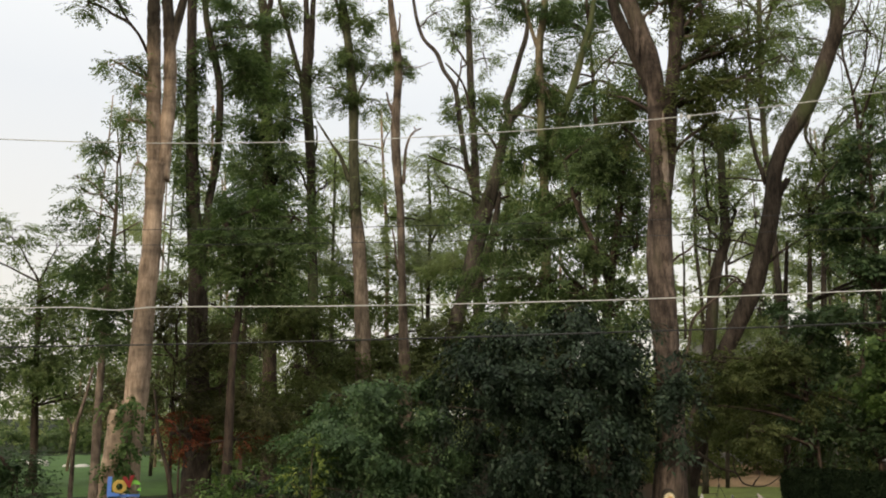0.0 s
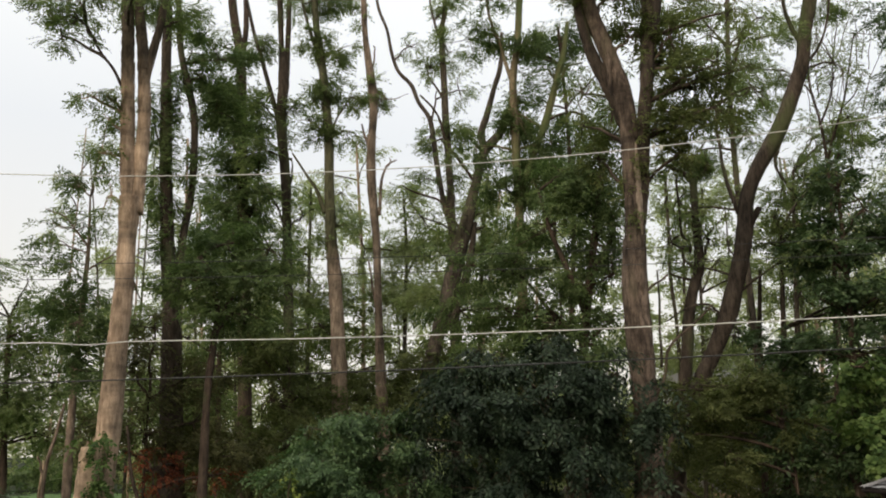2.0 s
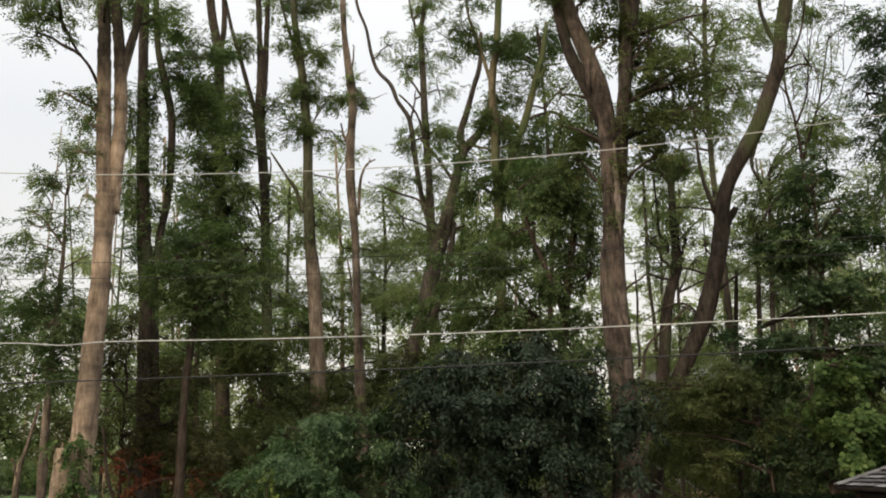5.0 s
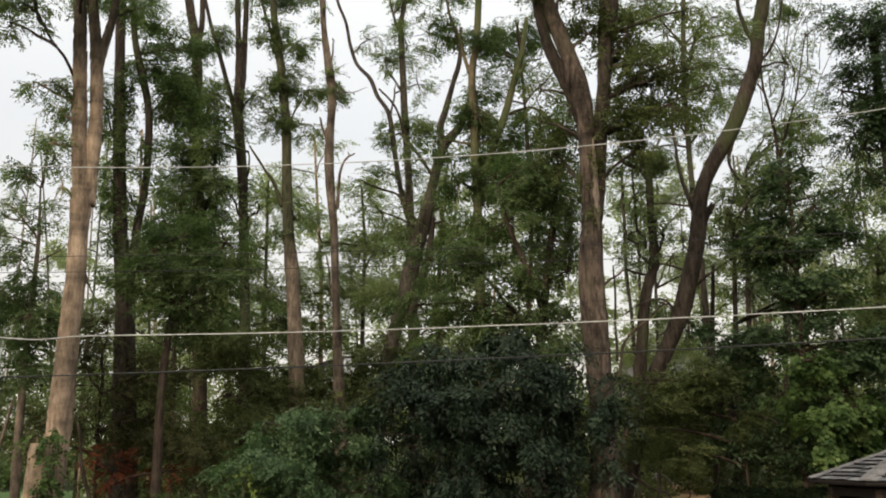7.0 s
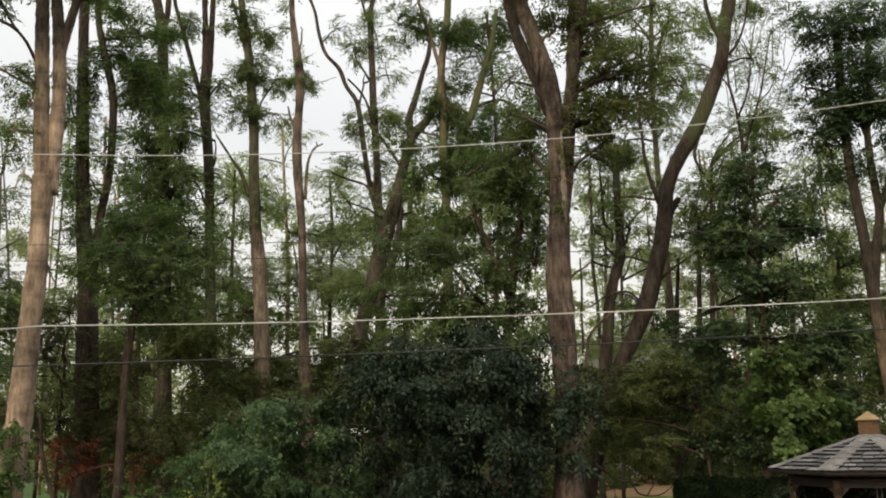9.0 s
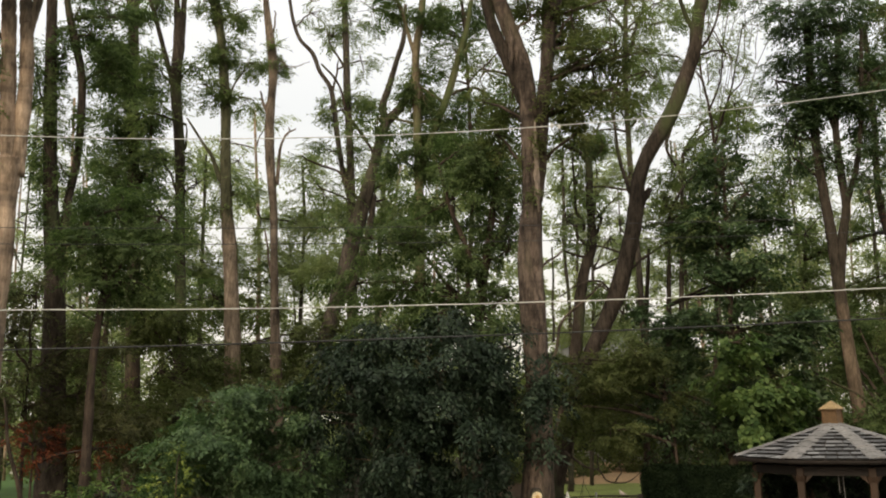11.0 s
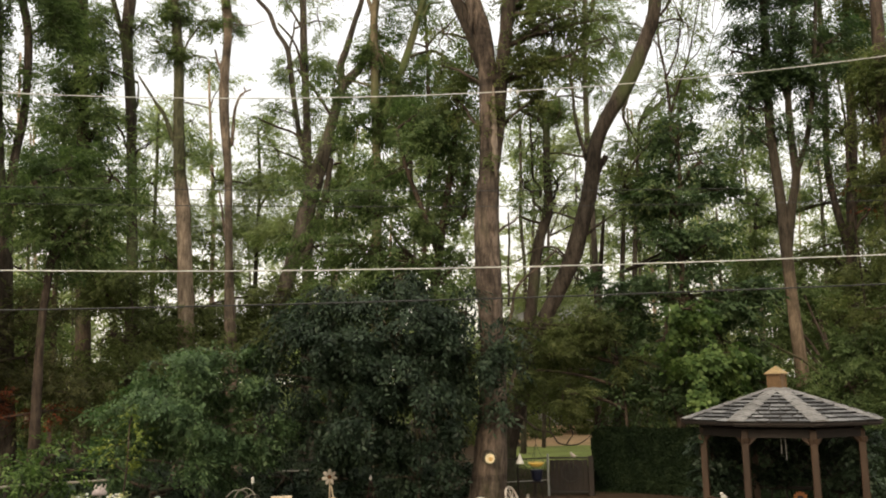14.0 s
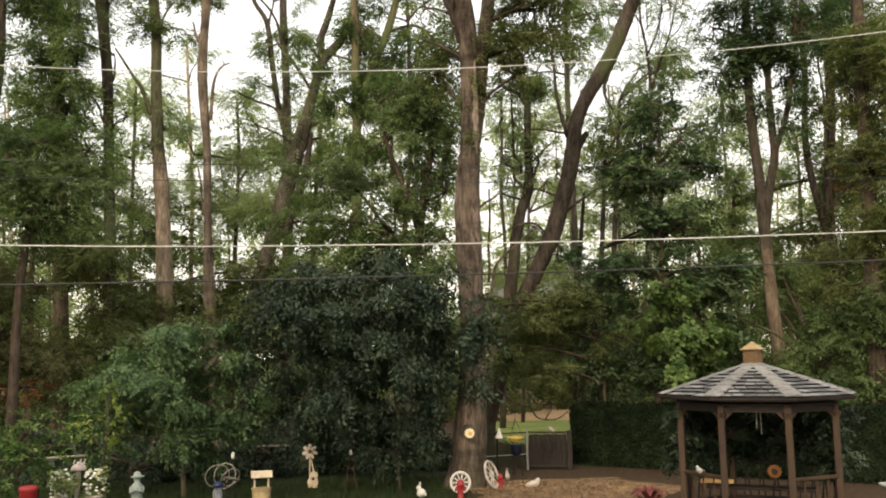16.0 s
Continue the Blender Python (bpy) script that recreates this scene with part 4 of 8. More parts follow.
tree('vine_shrub', 'round shrub smothered in bright broad vine leaves', BARK_DARK,
     [([(9.45, 24.87, -0.10), (9.45, 24.87, 1.53), (9.42, 24.88, 2.69), (9.38, 24.89, 3.53)], 0.088, 0.044)],
     [(8.98, 22.90, 3.33, 0.93, 0.74, 0.76, 1.20),
      (8.99, 22.90, 2.64, 0.79, 0.63, 0.46, 1.10),
      (8.74, 23.00, 4.82, 0.76, 0.61, 0.40, 0.70),
      (8.14, 23.21, 4.29, 0.60, 0.48, 0.33, 0.40),
      (9.35, 22.75, 3.02, 0.50, 0.40, 0.83, 1.00),
      (8.73, 22.35, 3.12, 0.70, 0.56, 0.73, 1.20),
      (8.38, 22.49, 4.95, 0.54, 0.43, 0.38, 0.80),
      (9.08, 22.21, 3.64, 0.41, 0.33, 0.79, 0.80)],
     mat=LEAF_BRIGHT, seed=18, leaf=0.17, cover=1.0, slim=0.8, droop=0.7, per=5, category='shrub')

tree('locust_tree', 'tall forked tree with pale lower trunk and dark crown', BARK_LOW,
     [([(12.70, 24.95, -0.10), (12.70, 24.95, 1.13), (12.69, 24.96, 3.15), (12.61, 25.00, 4.87), (12.55, 25.03, 6.62), (12.50, 25.06, 8.41), (12.39, 25.11, 10.42), (12.37, 25.12, 12.27), (12.47, 25.07, 15.48)], 0.232, 0.111),
      ([(12.56, 25.02, 6.80), (12.75, 24.93, 8.21), (12.93, 24.84, 9.26), (12.89, 24.86, 10.72), (12.94, 24.83, 12.37), (13.26, 24.66, 14.93)], 0.148, 0.083),
      ([(12.89, 24.86, 9.09), (13.27, 24.66, 10.30), (13.53, 24.51, 11.90), (13.80, 24.36, 14.80)], 0.093, 0.056)],
     [(11.84, 25.37, 11.60, 0.75, 0.60, 0.87, 0.50),
      (12.64, 24.98, 10.84, 0.87, 0.69, 0.87, 0.40),
      (13.29, 24.64, 10.21, 0.68, 0.54, 0.87, 0.50),
      (12.18, 25.21, 12.30, 0.75, 0.60, 0.75, 0.50),
      (11.82, 25.38, 15.99, 0.75, 0.60, 0.75, 0.50),
      (12.33, 25.14, 15.12, 0.94, 0.75, 0.94, 0.80),
      (12.52, 25.05, 12.81, 0.94, 0.75, 1.13, 0.70),
      (11.49, 25.53, 13.54, 0.49, 0.39, 0.87, 0.70),
      (11.92, 25.33, 13.28, 0.83, 0.66, 1.13, 0.90),
      (11.63, 25.47, 12.01, 0.64, 0.51, 0.75, 0.70),
      (12.87, 24.87, 13.87, 1.32, 1.05, 1.13, 0.80),
      (13.49, 24.54, 11.72, 0.87, 0.69, 1.32, 0.80),
      (12.96, 24.82, 15.56, 1.69, 1.35, 0.94, 0.80),
      (11.80, 25.39, 10.86, 0.45, 0.36, 0.49, 0.50),
      (13.86, 24.33, 13.30, 1.13, 0.90, 1.13, 1.00)],
     mat=LEAF_FRESH, seed=19, leaf=0.13, cover=1.0)

tree('locust_tree', 'slim dark tree overgrown with mixed leaves', BARK_BROWN,
     [([(16.32, 28.68, -0.10), (16.32, 28.68, 0.42), (16.51, 28.57, 4.32), (16.68, 28.47, 7.93), (16.96, 28.31, 11.61), (17.02, 28.27, 14.13), (17.16, 28.18, 17.56)], 0.218, 0.142),
      ([(16.67, 28.48, 7.12), (16.33, 28.68, 8.99), (16.18, 28.76, 10.68), (16.31, 28.69, 13.41), (16.35, 28.66, 16.88)], 0.142, 0.087)],
     [(17.43, 28.02, 17.05, 2.00, 1.60, 1.33, 1.00),
      (17.15, 28.19, 14.96, 1.77, 1.42, 1.77, 1.10),
      (16.64, 28.50, 11.66, 1.11, 0.89, 1.33, 0.70),
      (17.31, 28.10, 9.49, 1.11, 0.89, 1.33, 0.80),
      (16.23, 28.74, 7.15, 1.33, 1.06, 1.33, 0.70),
      (16.99, 28.29, 6.69, 1.33, 1.06, 1.33, 0.80),
      (18.05, 27.63, 14.33, 1.33, 1.06, 2.00, 1.10),
      (16.27, 28.71, 5.13, 1.55, 1.24, 1.11, 0.80)],
     mat=LEAF_OLIVE, seed=20, leaf=0.14, cover=0.8)

tree('locust_tree', 'tall dark tree with dense hanging leaves', BARK_DARK,
     [([(14.44, 22.82, -0.10), (14.44, 22.82, 0.61), (14.52, 22.76, 4.05), (14.58, 22.73, 6.95), (14.60, 22.71, 9.93), (14.64, 22.68, 12.31), (14.68, 22.66, 14.74)], 0.268, 0.161)],
     [(14.83, 22.56, 11.24, 1.02, 0.81, 1.63, 1.20),
      (14.82, 22.57, 9.06, 0.91, 0.73, 1.45, 1.10),
      (14.80, 22.58, 6.60, 1.09, 0.87, 1.09, 1.10),
      (14.30, 22.90, 10.66, 0.65, 0.52, 1.09, 0.80),
      (15.51, 22.10, 10.59, 1.09, 0.87, 2.90, 1.20),
      (15.38, 22.19, 6.54, 1.27, 1.02, 2.54, 1.20),
      (14.34, 22.88, 5.02, 1.27, 1.02, 0.91, 0.80)],
     mat=LEAF_OLIVE, seed=21, leaf=0.13, cover=0.85)

tree('broad_shrub', 'huge dark green shrub with long drooping leaves', BARK_DARK,
     [([(0.99, 20.58, -0.10), (0.99, 20.58, 0.23), (0.95, 20.58, 1.40), (0.77, 20.59, 2.86), (0.44, 20.60, 4.08)], 0.037, 0.027),
      ([(0.97, 20.58, 0.88), (-0.44, 20.60, 2.35), (-1.23, 20.56, 3.29)], 0.041, 0.020),
      ([(0.97, 20.58, 0.88), (1.37, 20.55, 2.32), (1.85, 20.52, 3.52)], 0.048, 0.020)],
     [(0.23, 20.30, 4.33, 1.77, 1.42, 0.95, 1.20),
      (-0.96, 20.28, 3.94, 1.36, 1.09, 0.95, 1.20),
      (1.57, 20.24, 3.92, 1.23, 0.98, 1.02, 1.20),
      (-1.51, 20.85, 3.03, 0.98, 0.79, 0.98, 0.90),
      (-2.18, 20.69, 4.11, 0.64, 0.51, 0.78, 0.80),
      (-1.77, 20.52, 4.90, 0.64, 0.51, 0.47, 0.70),
      (-2.46, 20.96, 3.05, 0.48, 0.39, 0.71, 0.60),
      (0.10, 20.30, 2.88, 1.77, 1.42, 1.09, 1.30),
      (1.71, 20.23, 2.61, 0.85, 0.68, 0.90, 1.20),
      (-1.01, 21.48, 2.33, 1.10, 0.88, 0.61, 0.80),
      (1.17, 20.27, 1.40, 0.76, 0.61, 0.71, 1.20),
      (0.10, 21.10, 1.85, 1.13, 0.91, 0.62, 0.80),
      (2.23, 20.18, 3.51, 0.68, 0.55, 0.82, 0.80),
      (-0.43, 20.30, 5.14, 0.87, 0.70, 0.46, 0.80),
      (1.18, 20.27, 5.19, 1.09, 0.87, 0.49, 1.00),
      (1.84, 20.22, 4.45, 0.68, 0.55, 0.55, 0.80),
      (1.23, 20.26, 3.45, 0.82, 0.65, 1.02, 0.90),
      (0.77, 20.29, 4.46, 0.68, 0.55, 0.63, 0.70),
      (-2.06, 21.10, 2.23, 0.48, 0.39, 0.71, 0.60),
      (2.92, 20.09, 3.50, 0.49, 0.39, 0.60, 0.70),
      (2.71, 20.12, 2.57, 0.49, 0.39, 0.46, 0.50),
      (3.16, 20.05, 4.02, 0.33, 0.30, 0.41, 0.40),
      (-1.16, 20.27, 5.17, 0.63, 0.50, 0.35, 0.60),
      (0.44, 20.30, 5.57, 0.82, 0.65, 0.38, 0.80),
      (2.11, 20.19, 4.71, 0.49, 0.39, 0.33, 0.40),
      (2.91, 20.09, 4.43, 0.35, 0.30, 0.30, 0.40),
      (-2.30, 20.17, 3.30, 0.35, 0.30, 0.30, 0.25),
      (0.74, 20.29, 0.92, 0.68, 0.55, 0.33, 0.50)],
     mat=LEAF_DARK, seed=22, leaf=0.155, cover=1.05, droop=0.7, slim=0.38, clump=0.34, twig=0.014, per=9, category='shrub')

tree('young_tree', 'small round green tree on a thin stem', BARK_DARK,
     [([(-3.97, 20.62, -0.10), (-3.97, 20.62, 0.47), (-4.01, 20.61, 1.26), (-4.11, 20.59, 2.29), (-4.23, 20.57, 3.33)], 0.063, 0.021)],
     [(-3.87, 20.64, 3.96, 0.85, 0.68, 0.37, 0.60),
      (-3.16, 20.76, 3.45, 0.79, 0.63, 0.56, 0.80),
      (-5.08, 20.38, 3.60, 0.42, 0.34, 0.31, 0.30),
      (-4.24, 20.57, 3.60, 1.13, 0.90, 0.71, 1.00),
      (-4.94, 20.41, 2.83, 1.27, 1.02, 0.78, 1.10),
      (-3.60, 20.69, 2.93, 1.13, 0.90, 0.85, 1.10),
      (-4.21, 20.57, 2.29, 1.69, 1.35, 0.85, 1.20),
      (-5.27, 20.33, 1.82, 1.13, 0.90, 0.71, 1.00),
      (-3.08, 20.77, 2.00, 0.99, 0.79, 0.78, 1.00),
      (-4.06, 20.60, 1.39, 1.55, 1.24, 0.59, 1.10),
      (-5.60, 20.24, 1.46, 0.56, 0.45, 0.56, 0.70),
      (-2.57, 20.84, 2.38, 0.56, 0.45, 0.56, 0.60)],
     mat=LEAF_YOUNG, seed=23, leaf=0.125, cover=1.0, droop=0.45, clump=0.4, twig=0.015)

tree('leafy_shrub', 'pale green shrub with upright leafy shoots', BARK_DARK,
     [([(-6.43, 17.35, -0.10), (-6.43, 17.35, 0.36), (-6.43, 17.35, 0.88), (-6.43, 17.35, 1.61)], 0.037, 0.012)],
     [(-6.59, 17.29, 1.52, 0.50, 0.40, 0.45, 0.90),
      (-6.18, 17.44, 1.39, 0.37, 0.30, 0.45, 0.60),
      (-6.74, 17.23, 0.80, 0.50, 0.40, 0.62, 1.00),
      (-6.06, 17.48, 1.92, 0.25, 0.30, 0.25, 0.50)],
     mat=LEAF_BRIGHT, seed=24, leaf=0.12, cover=0.9, category='shrub')

tree('understory_shrub', 'loose dim undergrowth shrub below the trees', BARK_DARK,
     [([(-11.89, 26.45, -0.10), (-11.89, 26.45, 2.02), (-11.94, 26.43, 3.36), (-11.93, 26.43, 4.74)], 0.058, 0.029)],
     [(-11.99, 26.41, 3.71, 1.36, 1.09, 1.36, 0.80),
      (-10.64, 26.98, 4.03, 1.17, 0.94, 1.56, 0.70),
      (-10.08, 27.19, 5.82, 0.97, 0.78, 1.17, 0.60),
      (-12.40, 26.22, 5.61, 0.97, 0.78, 1.17, 0.70),
      (-11.88, 26.45, 7.05, 0.78, 0.62, 0.97, 0.50),
      (-9.47, 27.41, 2.96, 1.75, 1.40, 1.17, 1.00),
      (-13.53, 25.65, 3.39, 1.17, 0.94, 1.36, 0.60)],
     mat=LEAF_BROWN, seed=25, leaf=0.13, cover=0.8, category='shrub')

tree('understory_shrub', 'red-tinged autumn shrub below the trees', BARK_DARK,
     [([(-10.97, 25.00, -0.10), (-10.97, 25.00, 1.76), (-10.98, 24.99, 2.23), (-11.00, 24.99, 2.54)], 0.036, 0.018)],
     [(-10.95, 24.98, 2.62, 0.5, 0.44, 0.62, 0.80),
      (-9.49, 25.60, 2.42, 0.66, 0.53, 0.40, 0.40),
      (-11.32, 24.84, 3.03, 0.29, 0.30, 0.37, 0.30)],
     mat=LEAF_RED, seed=26, leaf=0.12, cover=0.7, category='shrub')

tree('understory_shrub', 'loose dim undergrowth shrub between slim trunks', BARK_DARK,
     [([(-8.70, 31.31, -0.10), (-8.70, 31.31, 1.34), (-8.72, 31.31, 3.31), (-8.69, 31.32, 4.92)], 0.065, 0.032)],
     [(-8.86, 31.27, 7.00, 1.75, 1.40, 1.31, 0.90),
      (-9.38, 31.12, 4.93, 2.18, 1.75, 1.53, 1.00),
      (-7.03, 31.73, 5.11, 1.97, 1.57, 1.31, 1.00),
      (-8.55, 31.35, 2.91, 2.62, 2.10, 1.53, 1.10),
      (-5.40, 32.05, 6.15, 1.53, 1.22, 1.09, 0.90),
      (-3.71, 32.29, 6.55, 1.53, 1.22, 1.09, 0.90),
      (-4.56, 32.18, 4.87, 2.40, 1.92, 1.31, 1.10),
      (-10.03, 30.92, 6.99, 1.09, 0.87, 1.31, 0.80)],
     mat=LEAF_OLIVE, seed=27, leaf=0.15, cover=0.85, category='shrub')

tree('understory_shrub', 'leafy undergrowth shrub beside a leaning trunk', BARK_DARK,
     [([(7.08, 24.29, -0.10), (7.08, 24.29, 1.77), (6.98, 24.32, 2.96), (6.87, 24.35, 4.19)], 0.050, 0.025)],
     [(5.31, 24.43, 3.84, 1.01, 0.81, 0.94, 0.90),
      (4.70, 24.55, 4.72, 0.77, 0.62, 0.60, 0.60),
      (5.98, 24.27, 4.83, 0.77, 0.62, 0.74, 0.70),
      (5.30, 24.43, 2.77, 1.18, 0.94, 0.50, 0.90),
      (4.07, 24.67, 3.41, 0.57, 0.46, 1.01, 0.90),
      (3.92, 24.69, 4.59, 0.40, 0.32, 0.67, 0.50),
      (6.55, 24.13, 3.88, 0.77, 0.62, 1.18, 0.90),
      (5.66, 28.44, 4.90, 0.96, 0.77, 0.81, 0.90),
      (6.66, 28.22, 4.49, 0.96, 0.77, 0.81, 0.90),
      (4.97, 28.57, 3.86, 0.65, 0.52, 0.96, 0.90),
      (6.17, 28.34, 3.46, 1.15, 0.92, 0.77, 0.90),
      (7.11, 32.22, 4.19, 1.09, 0.87, 0.79, 0.90),
      (7.92, 32.04, 3.36, 1.09, 0.87, 0.87, 0.90),
      (6.79, 32.29, 2.58, 1.00, 0.80, 0.79, 0.80),
      (7.73, 32.08, 4.58, 0.87, 0.70, 0.44, 0.70),
      (8.80, 31.81, 3.74, 1.09, 0.87, 1.09, 0.90),
      (7.51, 32.13, 2.55, 1.05, 0.84, 0.87, 0.90),
      (8.48, 31.89, 2.43, 0.87, 0.70, 0.79, 0.90),
      (6.75, 32.30, 2.67, 0.79, 0.63, 0.96, 0.90),
      (7.96, 32.03, 3.50, 0.96, 0.77, 0.66, 0.70)],
     mat=LEAF_OLIVE, seed=28, leaf=0.12, cover=0.9, category='shrub')

tree('understory_shrub', 'dim tangled shrub behind the gazebo', BARK_DARK,
     [([(13.18, 24.14, -0.10), (13.18, 24.14, 0.36), (13.24, 24.10, 1.49), (13.37, 24.03, 2.64)], 0.055, 0.027)],
     [(13.33, 24.05, 3.13, 1.29, 1.03, 1.11, 0.90),
      (14.14, 23.58, 3.60, 1.29, 1.03, 1.29, 1.00),
      (14.43, 23.41, 2.14, 1.48, 1.18, 1.11, 1.10),
      (13.27, 24.09, 1.98, 1.48, 1.18, 0.74, 1.00),
      (11.79, 24.85, 2.82, 0.92, 0.74, 1.11, 0.80),
      (11.57, 24.95, 4.19, 0.74, 0.59, 1.11, 0.70),
      (15.35, 22.82, 3.41, 1.48, 1.18, 2.22, 1.10),
      (13.37, 26.85, 4.41, 1.19, 0.95, 0.89, 0.80),
      (14.15, 26.46, 4.91, 1.09, 0.87, 0.82, 0.70),
      (13.00, 27.03, 5.52, 0.89, 0.71, 0.67, 0.60),
      (13.72, 26.68, 6.03, 0.89, 0.71, 0.67, 0.50)],
     mat=LEAF_MID, seed=29, leaf=0.14, cover=0.95, category='shrub')

tree('broadleaf_tree', 'distant round-crowned green tree', BARK_DARK,
     [([(-23.32, 37.31, -0.10), (-23.32, 37.31, 1.54), (-23.46, 37.22, 4.07), (-23.57, 37.16, 6.66), (-23.67, 37.09, 9.31)], 0.204, 0.087)],
     [(-23.36, 37.29, 7.73, 2.66, 2.13, 1.77, 1.00),
      (-22.00, 38.11, 9.44, 2.07, 1.66, 1.77, 1.00),
      (-23.99, 36.88, 5.35, 2.37, 1.89, 2.07, 1.00),
      (-21.79, 38.23, 6.21, 2.66, 2.13, 2.37, 1.00),
      (-23.17, 37.41, 10.99, 0.71, 0.57, 1.01, 0.70),
      (-25.60, 35.79, 6.56, 2.37, 1.89, 2.96, 1.00),
      (-24.82, 36.33, 11.36, 1.30, 1.04, 1.06, 0.90),
      (-26.25, 35.31, 10.39, 2.07, 1.66, 1.77, 0.90),
      (-22.49, 37.82, 4.09, 3.55, 2.84, 1.77, 1.00),
      (-18.65, 39.85, 6.85, 1.77, 1.42, 1.66, 0.90),
      (-17.56, 40.34, 4.41, 1.77, 1.42, 1.66, 0.90),
      (-19.33, 39.52, 4.39, 1.48, 1.18, 1.48, 0.90),
      (-15.89, 41.03, 5.81, 1.77, 1.42, 1.77, 0.80)],
     mat=LEAF_LOCUST, seed=30, leaf=0.2, cover=0.6)

tree('sapling', 'slender brown sapling with sparse airy leaves', BARK_TAN,
     [([(-12.90, 23.72, -0.10), (-12.90, 23.72, 0.85), (-12.93, 23.70, 2.73), (-12.95, 23.69, 4.67), (-12.91, 23.71, 7.35), (-12.88, 23.73, 9.09), (-12.94, 23.70, 10.68)], 0.170, 0.027),
      ([(-12.88, 23.73, 9.09), (-13.42, 23.43, 9.91), (-13.98, 23.10, 10.19)], 0.036, 0.013),
      ([(-12.91, 23.71, 8.39), (-12.44, 23.97, 8.78), (-12.23, 24.07, 8.97)], 0.036, 0.013)],
     [(-13.21, 23.55, 11.00, 0.73, 0.58, 0.62, 0.60),
      (-13.68, 23.28, 9.70, 0.83, 0.67, 0.54, 0.50),
      (-12.78, 23.78, 9.80, 0.62, 0.49, 0.73, 0.50),
      (-13.26, 23.52, 8.53, 0.91, 0.73, 0.73, 0.70),
      (-12.69, 23.83, 11.80, 0.47, 0.38, 0.54, 0.50),
      (-13.91, 23.14, 9.15, 0.47, 0.38, 0.36, 0.40),
      (-13.12, 23.60, 7.34, 1.09, 0.87, 0.91, 0.90),
      (-12.63, 23.86, 13.29, 0.62, 0.49, 0.54, 0.50),
      (-12.55, 22.77, 6.71, 0.80, 0.64, 0.63, 1.20),
      (-12.64, 22.72, 5.47, 0.79, 0.64, 0.62, 1.20),
      (-12.42, 23.41, 6.00, 0.71, 0.56, 0.71, 1.00),
      (-13.51, 23.38, 7.47, 0.72, 0.58, 0.54, 0.80)],
     mat=LEAF_MID, seed=31, leaf=0.12, cover=0.7, twig=0.018)

tree('sapling', 'thin crooked bare sapling stem', BARK_TAN,
     [([(-13.96, 24.27, -0.10), (-13.96, 24.27, 0.79), (-13.93, 24.29, 2.40), (-13.77, 24.38, 3.55), (-13.63, 24.46, 4.56)], 0.083, 0.037),
      ([(-13.93, 24.29, 2.40), (-14.14, 24.17, 3.05)], 0.046, 0.028)])

tree('woodland_tree', 'slim woodland tree with pale feathery leaves', BARK_GREY,
     [([(-6.17, 43.56, -0.10), (-6.17, 43.56, 4.96), (-6.12, 43.57, 9.56), (-6.03, 43.58, 13.46), (-6.18, 43.56, 16.57)], 0.146, 0.058),
      ([(-6.09, 43.58, 11.94), (-5.23, 43.69, 13.46), (-4.69, 43.75, 14.38)], 0.073, 0.029)],
     [(-6.18, 43.56, 15.94, 1.36, 1.09, 1.36, 0.80),
      (-6.62, 43.50, 13.46, 1.77, 1.42, 1.48, 1.00),
      (-5.00, 43.72, 13.15, 1.77, 1.42, 1.77, 1.00),
      (-5.89, 43.60, 10.74, 2.37, 1.89, 1.48, 1.10),
      (-8.21, 43.23, 13.45, 1.48, 1.18, 1.77, 0.80),
      (-8.47, 43.18, 10.74, 1.77, 1.42, 1.48, 1.00)],
     mat=LEAF_FAR_HAZE, seed=60, leaf=0.17, cover=0.75)

tree('woodland_tree', 'slim woodland tree with pale feathery leaves', BARK_GREY,
     [([(-10.45, 40.68, -0.10), (-10.45, 40.68, 4.94), (-10.51, 40.66, 9.26), (-10.49, 40.67, 12.92), (-10.49, 40.67, 16.13)], 0.139, 0.056)],
     [(-10.47, 40.67, 15.54, 1.02, 0.81, 1.13, 0.60),
      (-10.67, 40.62, 12.91, 1.41, 1.13, 1.41, 0.80),
      (-10.23, 40.74, 10.65, 1.69, 1.35, 1.41, 1.00),
      (-12.28, 40.16, 10.33, 1.41, 1.13, 1.41, 1.00),
      (-8.98, 41.03, 15.89, 0.85, 0.68, 1.13, 0.40),
      (-12.11, 40.22, 12.87, 1.13, 0.90, 1.41, 0.60)],
     mat=LEAF_FAR_HAZE, seed=61, leaf=0.17, cover=0.75)

tree('woodland_tree', 'woodland tree with loose airy crown', BARK_GREY,
     [([(-2.12, 39.94, -0.10), (-2.12, 39.94, 4.72), (-2.04, 39.95, 8.92), (-1.84, 39.96, 12.47), (-1.49, 39.97, 16.17)], 0.159, 0.066)],
     [(-2.07, 39.95, 14.74, 1.24, 0.99, 1.51, 0.80),
      (-2.92, 39.89, 12.77, 1.61, 1.29, 1.34, 1.00),
      (-1.28, 39.98, 13.02, 1.61, 1.29, 1.61, 1.00),
      (-2.41, 39.93, 10.55, 1.88, 1.51, 1.34, 1.10),
      (-4.29, 39.77, 10.03, 1.61, 1.29, 1.08, 1.00),
      (0.34, 40.00, 12.41, 1.61, 1.29, 1.61, 1.00)],
     mat=LEAF_FAR_HAZE, seed=62, leaf=0.16, cover=0.75)

